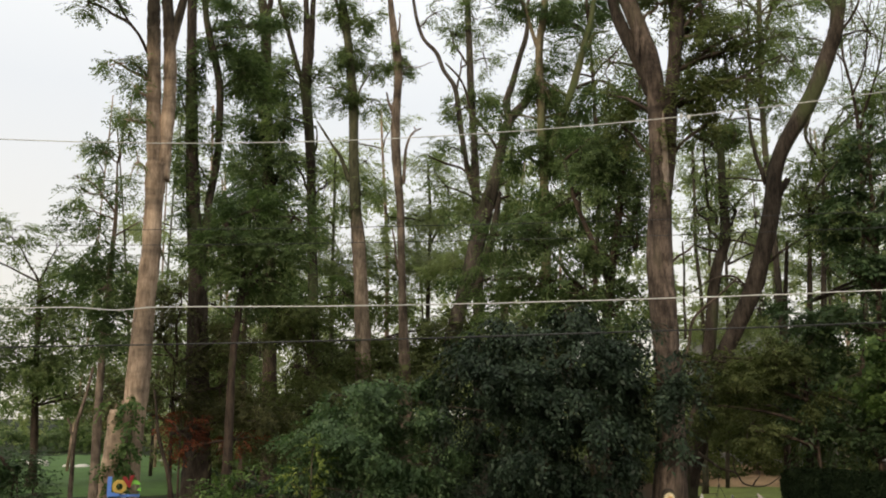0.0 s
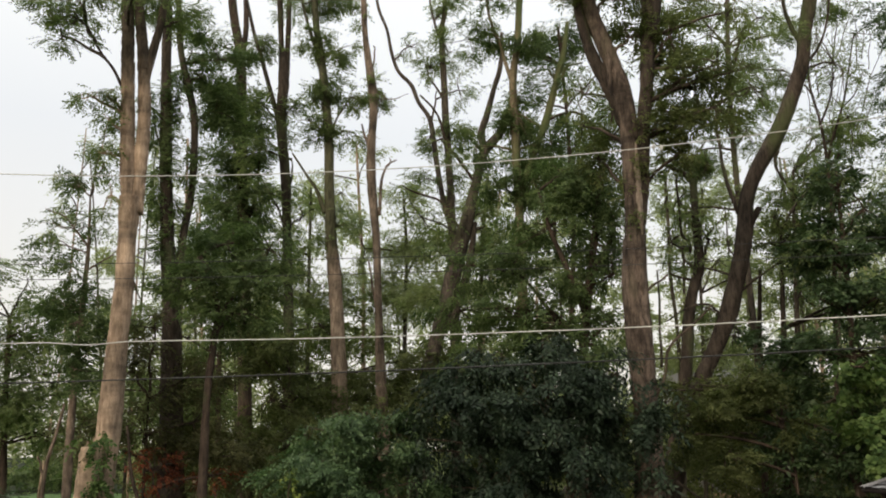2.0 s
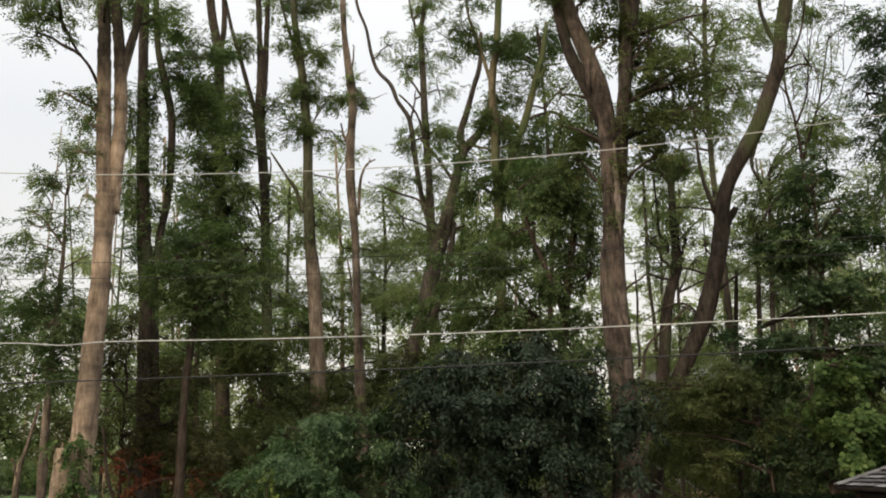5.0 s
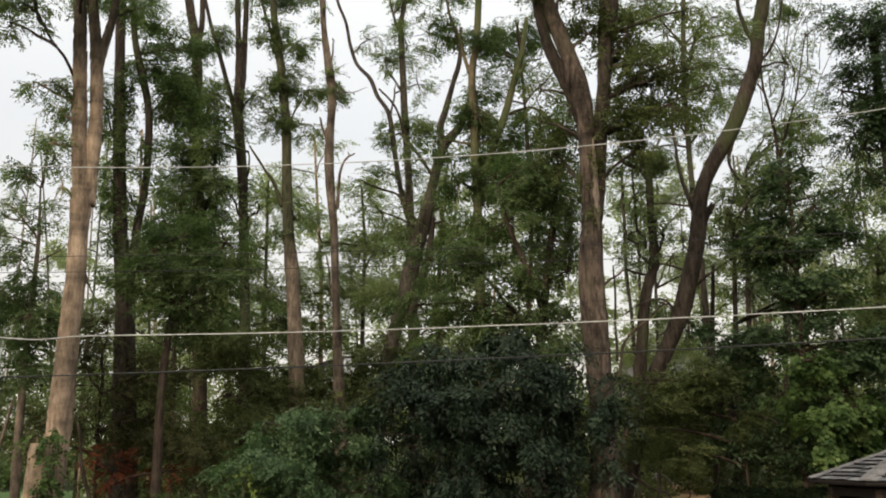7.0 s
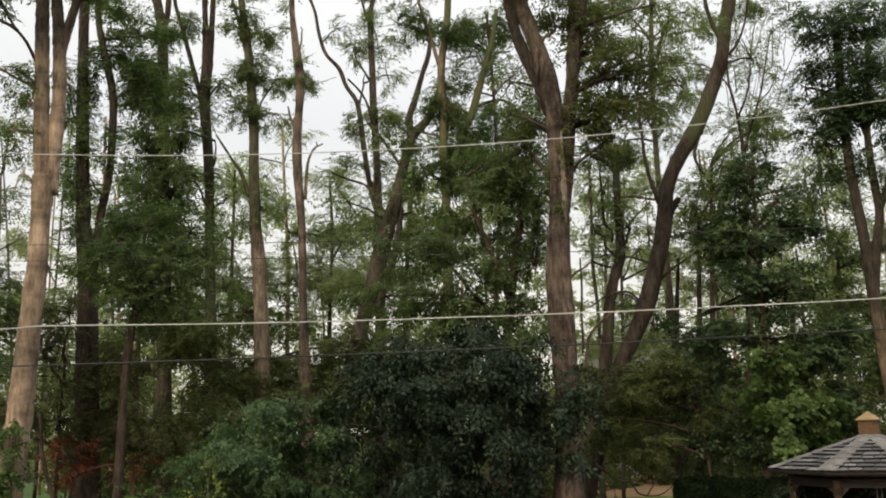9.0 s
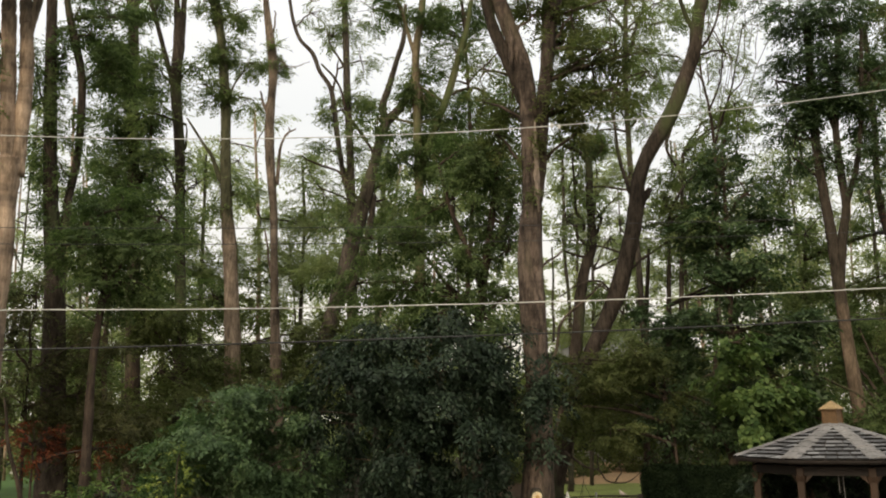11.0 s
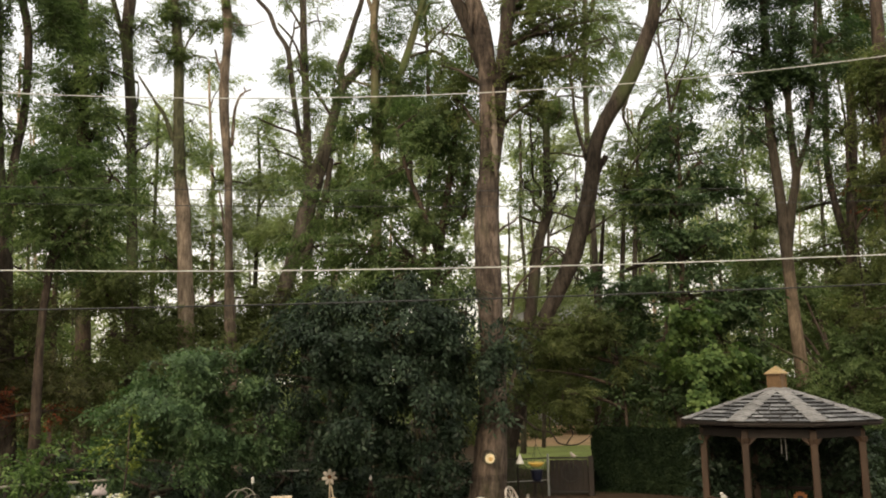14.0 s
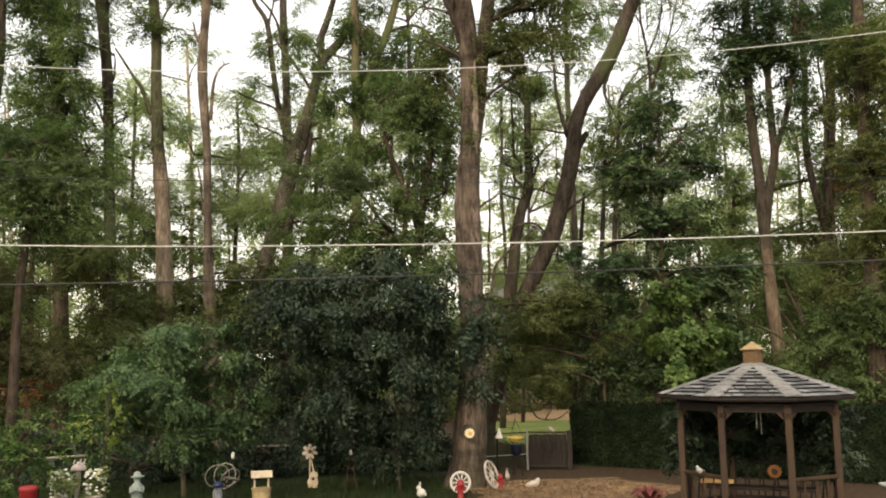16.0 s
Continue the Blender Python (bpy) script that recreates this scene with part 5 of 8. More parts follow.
tree('woodland_tree', 'woodland tree with loose airy crown', BARK_GREY,
     [([(6.28, 37.48, -0.11), (6.53, 37.43, 4.89), (6.58, 37.43, 8.06), (6.47, 37.45, 10.33), (6.54, 37.43, 12.92), (6.58, 37.43, 15.04)], (0.101, 0.088, 0.076, 0.077, 0.065, 0.053), 0),
      ([(7.16, 37.32, 0.24), (7.52, 37.25, 6.78), (7.64, 37.22, 8.75), (7.80, 37.19, 11.52), (8.08, 37.13, 14.10)], (0.088, 0.076, 0.064, 0.064, 0.052), 0),
      ([(5.83, 37.55, 6.37), (5.90, 37.54, 8.34), (5.93, 37.53, 10.62)], (0.063, 0.051, 0.038), 0)],
     [(6.51, 37.44, 13.98, 1.02, 0.82, 1.28, 0.60),
      (6.60, 37.42, 11.61, 0.77, 0.61, 1.28, 0.30),
      (8.42, 37.05, 13.54, 1.28, 1.02, 1.53, 0.60),
      (8.47, 37.04, 10.95, 1.02, 0.82, 1.28, 0.40),
      (6.55, 37.43, 7.32, 1.28, 1.02, 1.02, 0.70),
      (9.55, 36.78, 10.11, 1.28, 1.02, 1.79, 0.60),
      (8.22, 37.10, 7.72, 1.28, 1.02, 1.28, 0.70)],
     mat=LEAF_FAR_HAZE, seed=63, leaf=0.15, cover=0.7)

tree('woodland_tree', 'feathery woodland tree with pale green crown', BARK_GREY,
     [([(10.44, 34.45, -0.10), (10.44, 34.45, 4.21), (10.66, 34.38, 7.75), (10.87, 34.32, 10.75), (11.11, 34.24, 13.84)], 0.143, 0.060)],
     [(10.63, 34.40, 13.17, 1.21, 0.97, 1.45, 0.80),
      (11.73, 34.04, 13.75, 1.21, 0.97, 1.45, 0.80),
      (10.21, 34.52, 10.81, 1.21, 0.97, 1.45, 0.90),
      (11.86, 33.99, 10.87, 1.21, 0.97, 1.45, 1.00),
      (13.14, 33.52, 13.77, 1.21, 0.97, 1.21, 0.80),
      (13.55, 33.35, 12.05, 1.21, 0.97, 1.45, 1.00),
      (14.91, 32.77, 12.52, 1.21, 0.97, 1.45, 1.00),
      (12.89, 33.61, 15.26, 0.97, 0.77, 0.97, 0.50),
      (10.87, 34.32, 8.88, 1.45, 1.16, 1.45, 1.00),
      (11.96, 33.95, 15.18, 1.45, 1.16, 1.11, 0.70),
      (13.50, 33.37, 15.39, 1.11, 0.89, 1.11, 0.70)],
     mat=LEAF_LOCUST, seed=64, leaf=0.15, cover=0.55)

tree('woodland_tree', 'tall woodland tree with airy hanging crown', BARK_GREY,
     [([(8.67, 32.88, -0.10), (8.67, 32.88, 2.54), (8.61, 32.89, 7.59), (8.51, 32.92, 13.50), (8.64, 32.89, 18.35), (9.03, 32.78, 23.45)], 0.158, 0.079)],
     [(8.06, 33.03, 19.46, 1.14, 0.91, 1.37, 0.50),
      (9.04, 32.78, 18.03, 1.05, 0.84, 1.37, 0.40),
      (8.25, 32.98, 16.18, 1.37, 1.10, 1.14, 0.50),
      (9.83, 32.55, 19.89, 1.14, 0.91, 1.14, 0.40),
      (9.02, 32.78, 15.10, 1.14, 0.91, 1.14, 0.50),
      (10.59, 32.31, 18.98, 1.14, 0.91, 1.37, 0.30),
      (9.77, 32.56, 16.67, 1.14, 0.91, 1.37, 0.30),
      (7.27, 33.21, 20.89, 1.14, 0.91, 1.14, 0.80),
      (7.27, 33.21, 14.60, 1.14, 0.91, 0.91, 0.60),
      (6.82, 33.31, 12.22, 0.84, 0.67, 0.93, 0.40),
      (6.35, 33.40, 9.90, 0.73, 0.59, 0.92, 0.45),
      (7.99, 33.05, 10.53, 0.69, 0.55, 1.01, 0.40),
      (7.04, 33.26, 8.26, 0.91, 0.73, 0.77, 0.50),
      (8.38, 32.95, 12.49, 0.70, 0.56, 0.70, 0.30),
      (7.88, 33.07, 7.09, 0.82, 0.65, 0.68, 0.50)],
     mat=LEAF_LOCUST, seed=65, leaf=0.13, cover=0.8)

tree('woodland_tree', 'dense leafy woodland tree behind the shrubs', BARK_DARK,
     [([(14.58, 32.92, -0.10), (14.58, 32.92, 1.00), (14.79, 32.82, 4.55), (15.00, 32.73, 7.49), (15.21, 32.63, 9.79)], 0.143, 0.060)],
     [(15.22, 32.62, 10.02, 1.21, 0.97, 1.45, 0.80),
      (14.91, 32.77, 7.73, 1.45, 1.16, 1.45, 1.00),
      (16.99, 31.74, 7.58, 1.45, 1.16, 1.45, 1.00),
      (17.47, 31.48, 9.79, 1.21, 0.97, 1.45, 0.90),
      (18.78, 30.71, 8.31, 1.45, 1.16, 1.69, 1.00),
      (17.55, 31.43, 4.89, 1.94, 1.55, 1.45, 1.10),
      (19.10, 30.52, 5.25, 1.69, 1.35, 1.69, 1.10),
      (19.70, 30.13, 9.96, 1.45, 1.16, 1.94, 1.00),
      (16.89, 31.79, 5.80, 1.21, 0.97, 1.21, 0.90)],
     mat=LEAF_LOCUST, seed=66, leaf=0.15, cover=0.8)

tree('woodland_tree', 'dense leafy woodland tree at the lawn edge', BARK_DARK,
     [([(-12.94, 35.73, -0.10), (-12.94, 35.73, 2.58), (-13.06, 35.69, 6.41), (-13.03, 35.70, 10.15), (-13.07, 35.68, 14.03)], 0.151, 0.063)],
     [(-12.95, 35.72, 14.04, 1.53, 1.23, 1.53, 0.22),
      (-13.31, 35.59, 11.41, 1.79, 1.43, 1.53, 0.22),
      (-11.66, 36.17, 10.98, 1.53, 1.23, 1.53, 0.22),
      (-10.22, 36.60, 10.52, 1.53, 1.23, 1.28, 0.25),
      (-13.43, 35.55, 8.87, 2.04, 1.63, 1.53, 0.55),
      (-11.11, 36.34, 8.45, 2.04, 1.63, 1.28, 1.00),
      (-8.95, 36.93, 8.49, 1.53, 1.23, 1.28, 0.90),
      (-15.59, 34.66, 8.29, 1.53, 1.23, 1.53, 0.80),
      (-14.61, 35.08, 5.89, 2.30, 1.84, 1.53, 0.90)],
     mat=LEAF_LOCUST, seed=67, leaf=0.15, cover=0.8)

tree('woodland_tree', 'leafy tree filling the gap beside the big trunk', BARK_DARK,
     [([(1.57, 32.96, -0.10), (1.57, 32.96, 4.35), (1.82, 32.95, 7.79), (2.09, 32.93, 11.39), (2.06, 32.94, 16.16), (1.88, 32.95, 20.21)], 0.131, 0.055)],
     [(1.98, 32.94, 19.69, 1.24, 0.99, 1.33, 0.70),
      (1.39, 32.97, 16.70, 1.11, 0.89, 1.33, 0.40),
      (2.49, 32.91, 15.40, 1.33, 1.06, 1.33, 0.50),
      (2.59, 32.90, 12.76, 1.55, 1.24, 1.33, 1.00),
      (0.83, 32.99, 13.81, 1.33, 1.06, 1.33, 1.00),
      (0.78, 32.99, 19.26, 1.11, 0.89, 1.11, 0.70),
      (3.53, 32.81, 18.04, 0.89, 0.71, 1.33, 0.35),
      (-1.81, 32.95, 19.87, 1.11, 0.89, 1.11, 0.25)],
     mat=LEAF_MID, seed=68, leaf=0.13, cover=0.85)

tree('bare_tree', 'thin bare dead tree with fine forked twigs', BARK_DARK,
     [([(9.52, 28.45, -0.10), (9.52, 28.45, 1.53), (9.85, 28.34, 5.42), (10.18, 28.22, 9.53), (10.24, 28.20, 11.89), (10.20, 28.21, 13.63), (10.05, 28.27, 15.02), (10.10, 28.25, 16.29)], 0.089, 0.030),
      ([(10.23, 28.20, 12.10), (10.68, 28.04, 13.44), (11.09, 27.87, 14.81), (11.49, 27.71, 16.61)], 0.050, 0.020),
      ([(10.19, 28.22, 13.53), (10.61, 28.06, 14.49), (10.78, 28.00, 15.71), (11.08, 27.88, 17.14)], 0.040, 0.015),
      ([(10.81, 27.99, 13.93), (11.28, 27.80, 14.46), (11.59, 27.67, 15.11)], 0.030, 0.012),
      ([(10.12, 28.24, 14.59), (9.73, 28.38, 15.30), (9.24, 28.54, 15.82)], 0.030, 0.012),
      ([(10.48, 28.11, 15.82), (10.39, 28.14, 16.74), (10.57, 28.08, 17.59)], 0.016, 0.007),
      ([(11.41, 27.74, 13.18), (11.74, 27.61, 14.01), (12.16, 27.43, 14.81)], 0.014, 0.007),
      ([(10.36, 28.16, 15.85), (10.47, 28.12, 17.38), (10.26, 28.19, 19.02)], 0.019, 0.007),
      ([(11.43, 27.74, 15.29), (11.55, 27.69, 16.53), (11.47, 27.72, 17.83)], 0.019, 0.007),
      ([(11.59, 27.67, 15.63), (11.85, 27.56, 16.87), (12.15, 27.43, 18.11)], 0.014, 0.007),
      ([(10.90, 27.95, 15.79), (11.41, 27.75, 17.14), (12.06, 27.47, 18.47)], 0.015, 0.007),
      ([(11.47, 27.72, 13.96), (11.93, 27.52, 15.28), (12.51, 27.27, 16.56)], 0.016, 0.007),
      ([(11.00, 27.91, 14.55), (11.01, 27.91, 15.53), (10.72, 28.02, 16.60)], 0.013, 0.007),
      ([(9.97, 28.30, 14.07), (9.95, 28.30, 15.25), (9.90, 28.32, 16.46)], 0.015, 0.007),
      ([(11.76, 27.60, 15.21), (11.88, 27.55, 16.08), (11.91, 27.54, 16.98)], 0.014, 0.007),
      ([(10.47, 28.11, 13.54), (10.64, 28.05, 14.69), (10.51, 28.10, 15.95)], 0.013, 0.007),
      ([(10.11, 28.24, 15.45), (10.38, 28.15, 16.68), (10.96, 27.93, 17.82)], 0.015, 0.007),
      ([(10.26, 28.19, 14.60), (10.23, 28.20, 15.94), (9.79, 28.36, 17.40)], 0.019, 0.007),
      ([(11.05, 27.89, 12.70), (11.01, 27.90, 13.65), (10.53, 28.09, 14.72)], 0.018, 0.007),
      ([(10.50, 28.10, 12.86), (10.70, 28.03, 14.20), (11.10, 27.87, 15.54)], 0.014, 0.007),
      ([(10.84, 27.97, 15.64), (10.88, 27.96, 17.19), (11.05, 27.89, 18.76)], 0.012, 0.007)],
     [(10.77, 28.00, 15.29, 1.01, 0.81, 1.41, 0.16),
      (9.22, 28.55, 15.61, 0.81, 0.65, 1.01, 0.16),
      (11.57, 27.68, 16.58, 0.81, 0.65, 1.21, 0.16),
      (8.33, 28.82, 15.99, 1.01, 0.81, 1.21, 0.16),
      (10.94, 27.93, 13.60, 1.01, 0.81, 0.81, 0.30)],
     mat=LEAF_LOCUST, seed=70, leaf=0.1, cover=0.8, twig=0.02)

tree('young_tree', 'young tree with dull olive and yellow-green leaves', BARK_BROWN,
     [([(7.69, 27.96, -0.42), (7.90, 27.90, 2.61), (8.15, 27.83, 6.14), (8.31, 27.78, 8.35), (8.41, 27.75, 9.86)], (0.116, 0.106, 0.087, 0.068, 0.039), 0)],
     [(8.93, 27.59, 9.86, 0.83, 0.66, 0.51, 1.00),
      (8.55, 27.71, 9.29, 0.90, 0.72, 0.47, 1.00),
      (9.29, 27.47, 9.05, 0.71, 0.56, 0.39, 0.90),
      (8.23, 27.81, 10.34, 0.59, 0.48, 0.44, 0.50),
      (9.76, 25.17, 7.08, 1.05, 0.84, 0.29, 0.90),
      (10.45, 24.90, 6.87, 0.72, 0.58, 0.25, 0.70),
      (10.57, 29.14, 12.18, 0.77, 0.62, 0.64, 0.50)],
     mat=LEAF_OLIVE, seed=76, leaf=0.14, cover=0.9)

tree('sapling', 'slim dark leaning sapling stem near the pale trunk', BARK_DARK,
     [([(-9.26, 21.05, 0.52), (-9.47, 20.96, 1.53), (-9.65, 20.88, 2.36), (-9.79, 20.81, 3.12), (-9.90, 20.76, 3.75)], (0.061, 0.053, 0.046, 0.038, 0.023), 0)])

tree('sapling', 'straight dark slim trunk with a short side twig', BARK_DARK,
     [([(7.37, 29.08, -0.64), (7.50, 29.05, 2.60), (7.66, 29.01, 5.35), (7.78, 28.97, 7.05), (7.95, 28.93, 8.78)], (0.11, 0.099, 0.09, 0.08, 0.051), 0),
      ([(7.71, 28.99, 5.06), (8.05, 28.90, 5.24), (8.48, 28.78, 5.34)], (0.03, 0.03, 0.02), 0)])

tree('sapling', 'thin sapling with fresh yellow-green shoots', BARK_DARK,
     [([(-5.42, 19.25, -0.05), (-5.40, 19.26, 0.71), (-5.39, 19.26, 1.41), (-5.33, 19.28, 2.13), (-5.29, 19.29, 2.49)], (0.027, 0.027, 0.02, 0.013, 0.013), 0)],
     [(-5.30, 19.29, 2.37, 0.20, 0.30, 0.19, 0.60),
      (-5.56, 19.21, 1.84, 0.23, 0.30, 0.17, 0.60),
      (-5.07, 19.35, 2.09, 0.21, 0.30, 0.13, 0.50),
      (-5.77, 19.15, 1.62, 0.21, 0.30, 0.13, 0.50),
      (-5.17, 19.32, 1.52, 0.24, 0.30, 0.19, 0.35)],
     mat=LEAF_LIME, seed=77, leaf=0.11, cover=0.8, twig=0.01, slim=0.5)

# two shrubs added with dark leaves where only deep shade shows
tree('understory_shrub', 'low dark-leaved shrub filling the shaded gap under trees', BARK_DARK,
     [([(-5.84, 23.28, -0.10), (-5.84, 23.28, 0.06), (-5.85, 23.28, 0.49), (-5.84, 23.28, 0.91)], 0.040, 0.016)],
     [(-6.90, 22.99, 0.83, 1.29, 1.03, 0.58, 1.00),
      (-5.45, 23.37, 0.61, 1.29, 1.03, 0.55, 1.00),
      (-3.92, 23.68, 0.53, 1.29, 1.03, 0.55, 1.00),
      (-2.47, 23.87, 0.62, 1.13, 0.90, 0.65, 1.00),
      (-8.02, 22.62, 1.03, 0.97, 0.77, 0.65, 0.80)],
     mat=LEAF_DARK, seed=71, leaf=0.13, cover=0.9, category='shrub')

tree('understory_shrub', 'low dark-leaved shrub filling the shaded gap behind ornaments', BARK_DARK,
     [([(-0.20, 24.00, -0.10), (-0.20, 24.00, -0.20), (-0.20, 24.00, 0.25), (-0.17, 24.00, 0.70)], 0.040, 0.016)],
     [(-1.12, 23.97, 0.58, 1.13, 0.90, 0.61, 0.80),
      (-0.04, 24.00, 0.93, 1.29, 1.03, 0.74, 1.00),
      (0.42, 24.00, 0.54, 1.29, 1.03, 0.58, 0.80),
      (1.96, 23.92, 0.51, 0.97, 0.77, 0.65, 1.00),
      (1.04, 23.98, 1.13, 1.29, 1.03, 0.65, 0.80)],
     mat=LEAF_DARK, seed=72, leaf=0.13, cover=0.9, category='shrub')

tree('young_tree', 'slim young tree with a few orange autumn leaves', BARK_DARK,
     [([(16.05, 27.11, -0.10), (16.05, 27.11, 0.55), (16.12, 27.07, 4.25), (16.05, 27.10, 7.30), (16.01, 27.13, 9.26)], 0.063, 0.021)],
     [(16.01, 27.13, 9.46, 0.30, 0.30, 0.21, 0.50),
      (17.35, 26.29, 9.56, 0.25, 0.30, 0.38, 0.40),
      (15.96, 27.16, 14.06, 0.21, 0.30, 0.17, 0.30),
      (16.49, 26.84, 8.62, 0.42, 0.34, 0.25, 0.15)],
     mat=LEAF_RED, seed=73, leaf=0.12, cover=0.7)

tree('leafy_shrub', 'dark green shrub at the edge of the lawn', BARK_DARK,
     [([(-14.68, 22.66, -0.10), (-14.68, 22.66, 0.63), (-14.69, 22.66, 1.08), (-14.67, 22.66, 1.53)], 0.045, 0.018)],
     [(-14.62, 22.70, 1.45, 0.83, 0.67, 0.83, 0.90),
      (-15.14, 22.36, 2.14, 0.91, 0.73, 1.09, 0.90),
      (-14.25, 22.93, 0.98, 0.47, 0.38, 0.47, 0.70)],
     mat=LEAF_FRESH, seed=75, leaf=0.13, cover=0.8, category='shrub')

# ---- far woods ----
def far_woods(name, label, y, x0, x1, top, low, leaf, cover, mat, seed, gaps, thinning=0.65):
    """A loose belt of leaf masses with ragged tops, far behind the yard."""
    rng = np.random.default_rng(seed)
    blobs = []
    step = 3.0
    for x in np.arange(x0, x1, step):
        h = top * (0.82 + 0.18 * math.sin(x * 0.21 + seed) * math.cos(x * 0.083 + 2 * seed)) + rng.uniform(-2.5, 2.5)
        z = 0.8
        while z < h:
            keep = 1.0 if z < low else gaps * (1 - thinning * (z - low) / (h - low))
            if rng.uniform() < keep:
                r = rng.uniform(1.5, 2.6)
                blobs.append((x + rng.uniform(-1.5, 1.5), y + rng.uniform(-4, 4), z, r, r, r * rng.uniform(0.6, 0.9), 1.0 if z < low else 0.7))
            z += rng.uniform(1.5, 2.2)
    me, hubs = leaf_mesh(name, blobs, leaf, cover, mat, seed, per=7, slim=0.55)
    return tagged(new(name, me), label, "woods", kind="stuff")


far_woods("far_undergrowth", "dim tangled undergrowth of the far woods", 44, -19, 31, 8.0, 8.0, 0.24, 0.4, LEAF_OLIVE, 41, 0.7)
far_woods("far_undergrowth", "dim thicket at the end of the lawn", 75, -58, -14, 5.0, 5.0, 0.34, 0.5, LEAF_MID, 44, 0.7)
far_woods("far_undergrowth", "dim thicket in front of the far house", 51, 9, 25, 6.6, 6.6, 0.28, 0.42, LEAF_OLIVE, 45, 0.7)
far_woods("far_woods", "woodland beyond the yard with leaves coloured pale for haze", 62, -27, 43, 25, 12.0, 0.31, 0.25, LEAF_FAR_HAZE, 42, 0.88, 0.5)
far_woods("far_woods", "distant treeline closing the view", 95, -70, 66, 13, 11.0, 0.62, 0.28, LEAF_FAR_HAZE, 43, 0.7)


def far_trunks(seed, count, y0, y1):
    rng = np.random.default_rng(seed)
    for i in range(count):
        y = rng.uniform(y0, y1)
        x = rng.uniform(-0.62, 0.62) * y
        h = rng.uniform(13, 24)
        lean = rng.normal(size=2) * 0.05
        r = rng.uniform(0.07, 0.17)
        p = [(x, y, -0.1), (x + lean[0] * h * 0.5 + rng.normal() * 0.2, y, h * 0.5), (x + lean[0] * h, y + lean[1] * h, h)]
        ob = thing("slim_tree", p[0], "slim far tree trunk among pale leaves", "tree", "slim trunks of the far woods")
        hang("trunk", mesh_from("trunk", *tube(p, r, r * 0.4, 8, 14, 0.08, 0.2, seed + i, 0.08), BARK_GREY if i % 3 else BARK_PALE), ob)
        b = []
        for k in range(5):
            s = rng.uniform(0.45, 1.0)
            b.append((x + lean[0] * h * s + rng.normal() * 0.9, y + rng.normal() * 0.9, h * s, rng.uniform(0.7, 1.5), 1.0, rng.uniform(0.5, 1.1), 0.7))
        me, hubs = leaf_mesh("crown", b, 0.2, 0.55, LEAF_FAR_HAZE, seed * 7 + i, per=7)
        hang("crown", me, ob)
        for v, f in boughs(hubs, b, curve_points(p, 10)[3:], i, 0.03):
            hang("bough", mesh_from("bough", v, f, BARK_GREY), ob)["kind"] = "stuff"


far_trunks(50, 40, 40, 64)

# ---- overhead wires ----
WIRE_PALE = plain("wire_pale", (0.5, 0.5, 0.46), 0.55)
WIRE_DARK = plain("wire_dark", (0.03, 0.03, 0.03), 0.6)


def wire(name, label, a, b, sag, r, mat, kinks=0.0, seed=0, dips=()):
    rng = np.random.default_rng(seed)
    s = np.linspace(0, 1, 220)
    p = np.array(a) + (np.array(b) - np.array(a)) * s[:, None]
    p[:, 2] -= 4 * sag * s * (1 - s)
    if kinks:
        k = np.cumsum(rng.normal(size=220)) * kinks
        k -= np.linspace(k[0], k[-1], 220)
        p[:, 2] += k * 0.4 + np.convolve(rng.normal(size=220) * kinks, np.ones(3) / 3, "same")
    for x0, wide, deep in dips:
        p[:, 2] -= deep * np.exp(-((p[:, 0] - x0) / wide) ** 2)
    v, f = tube(p, r, r, 6, 440, 0.02)
    return tagged(new(name, mesh_from(name, v, f, mat)), label, "wire", "overhead wires")


wire("overhead_wire", "pale insulated cable strung across the yard", (-30, 12.5, 6.29), (30, 12.5, 6.84), 1.848, 0.0088, WIRE_PALE, 0.003, 1, ((-6.68, 0.4, 0.05), (-8.28, 0.7, 0.02)))
wire("overhead_wire", "thin pale upper cable strung across the yard", (-30, 12.5, 12.44), (30, 12.5, 14.75), 6.227, 0.0078, WIRE_PALE, 0.001, 2)
wire("overhead_wire", "thin black cable below the pale one", (-30, 12.6, 4.53), (30, 12.6, 5.72), 0.872, 0.011, WIRE_DARK, 0.001, 3)
wire("overhead_wire", "hair-thin dark wire across the trees", (-30, 12.7, 7.4), (30, 12.7, 7.4), 1.45, 0.005, WIRE_DARK, 0.0, 4)
wire("overhead_wire", "hair-thin dark wire across the trees", (-30, 12.8, 7.15), (30, 12.8, 7.2), 1.45, 0.005, WIRE_DARK, 0.0, 5)

tie = thing("wire_tie", (2.11, 12.5, 7.46), "white plastic tie clipped on the upper cable", "wire tie")
for x in (-0.05, 0.06):
    bm = bmesh.new()
    bmesh.ops.create_uvsphere(bm, u_segments=10, v_segments=6, radius=1, matrix=Matrix.Translation((x, 0, 0.02 if x < 0 else 0.0)) @ Matrix.Diagonal((0.025, 0.025, 0.05, 1)))
    hang("clip", mesh_from("clip", [v.co.copy() for v in bm.verts], [tuple(v.index for v in f.verts) for f in bm.faces], WIRE_PALE), tie, "", Matrix())
    bm.free()

POLE = plain("pole_wood", (0.16, 0.12, 0.09), 0.85, 0, 0.3, 4, 0.4, (1, 1, 0.1))
for x, h in ((-30, 12.8), (30, 15.1)):
    pole = thing("utility_pole", (x, 12.65, 0), "tall weathered wooden utility pole holding the wires", "pole", "utility poles")
    hang("shaft", mesh_from("shaft", *tube([(x, 12.65, -0.1), (x, 12.65, h)], 0.16, 0.11, 14, 20, 0.02), POLE), pole)

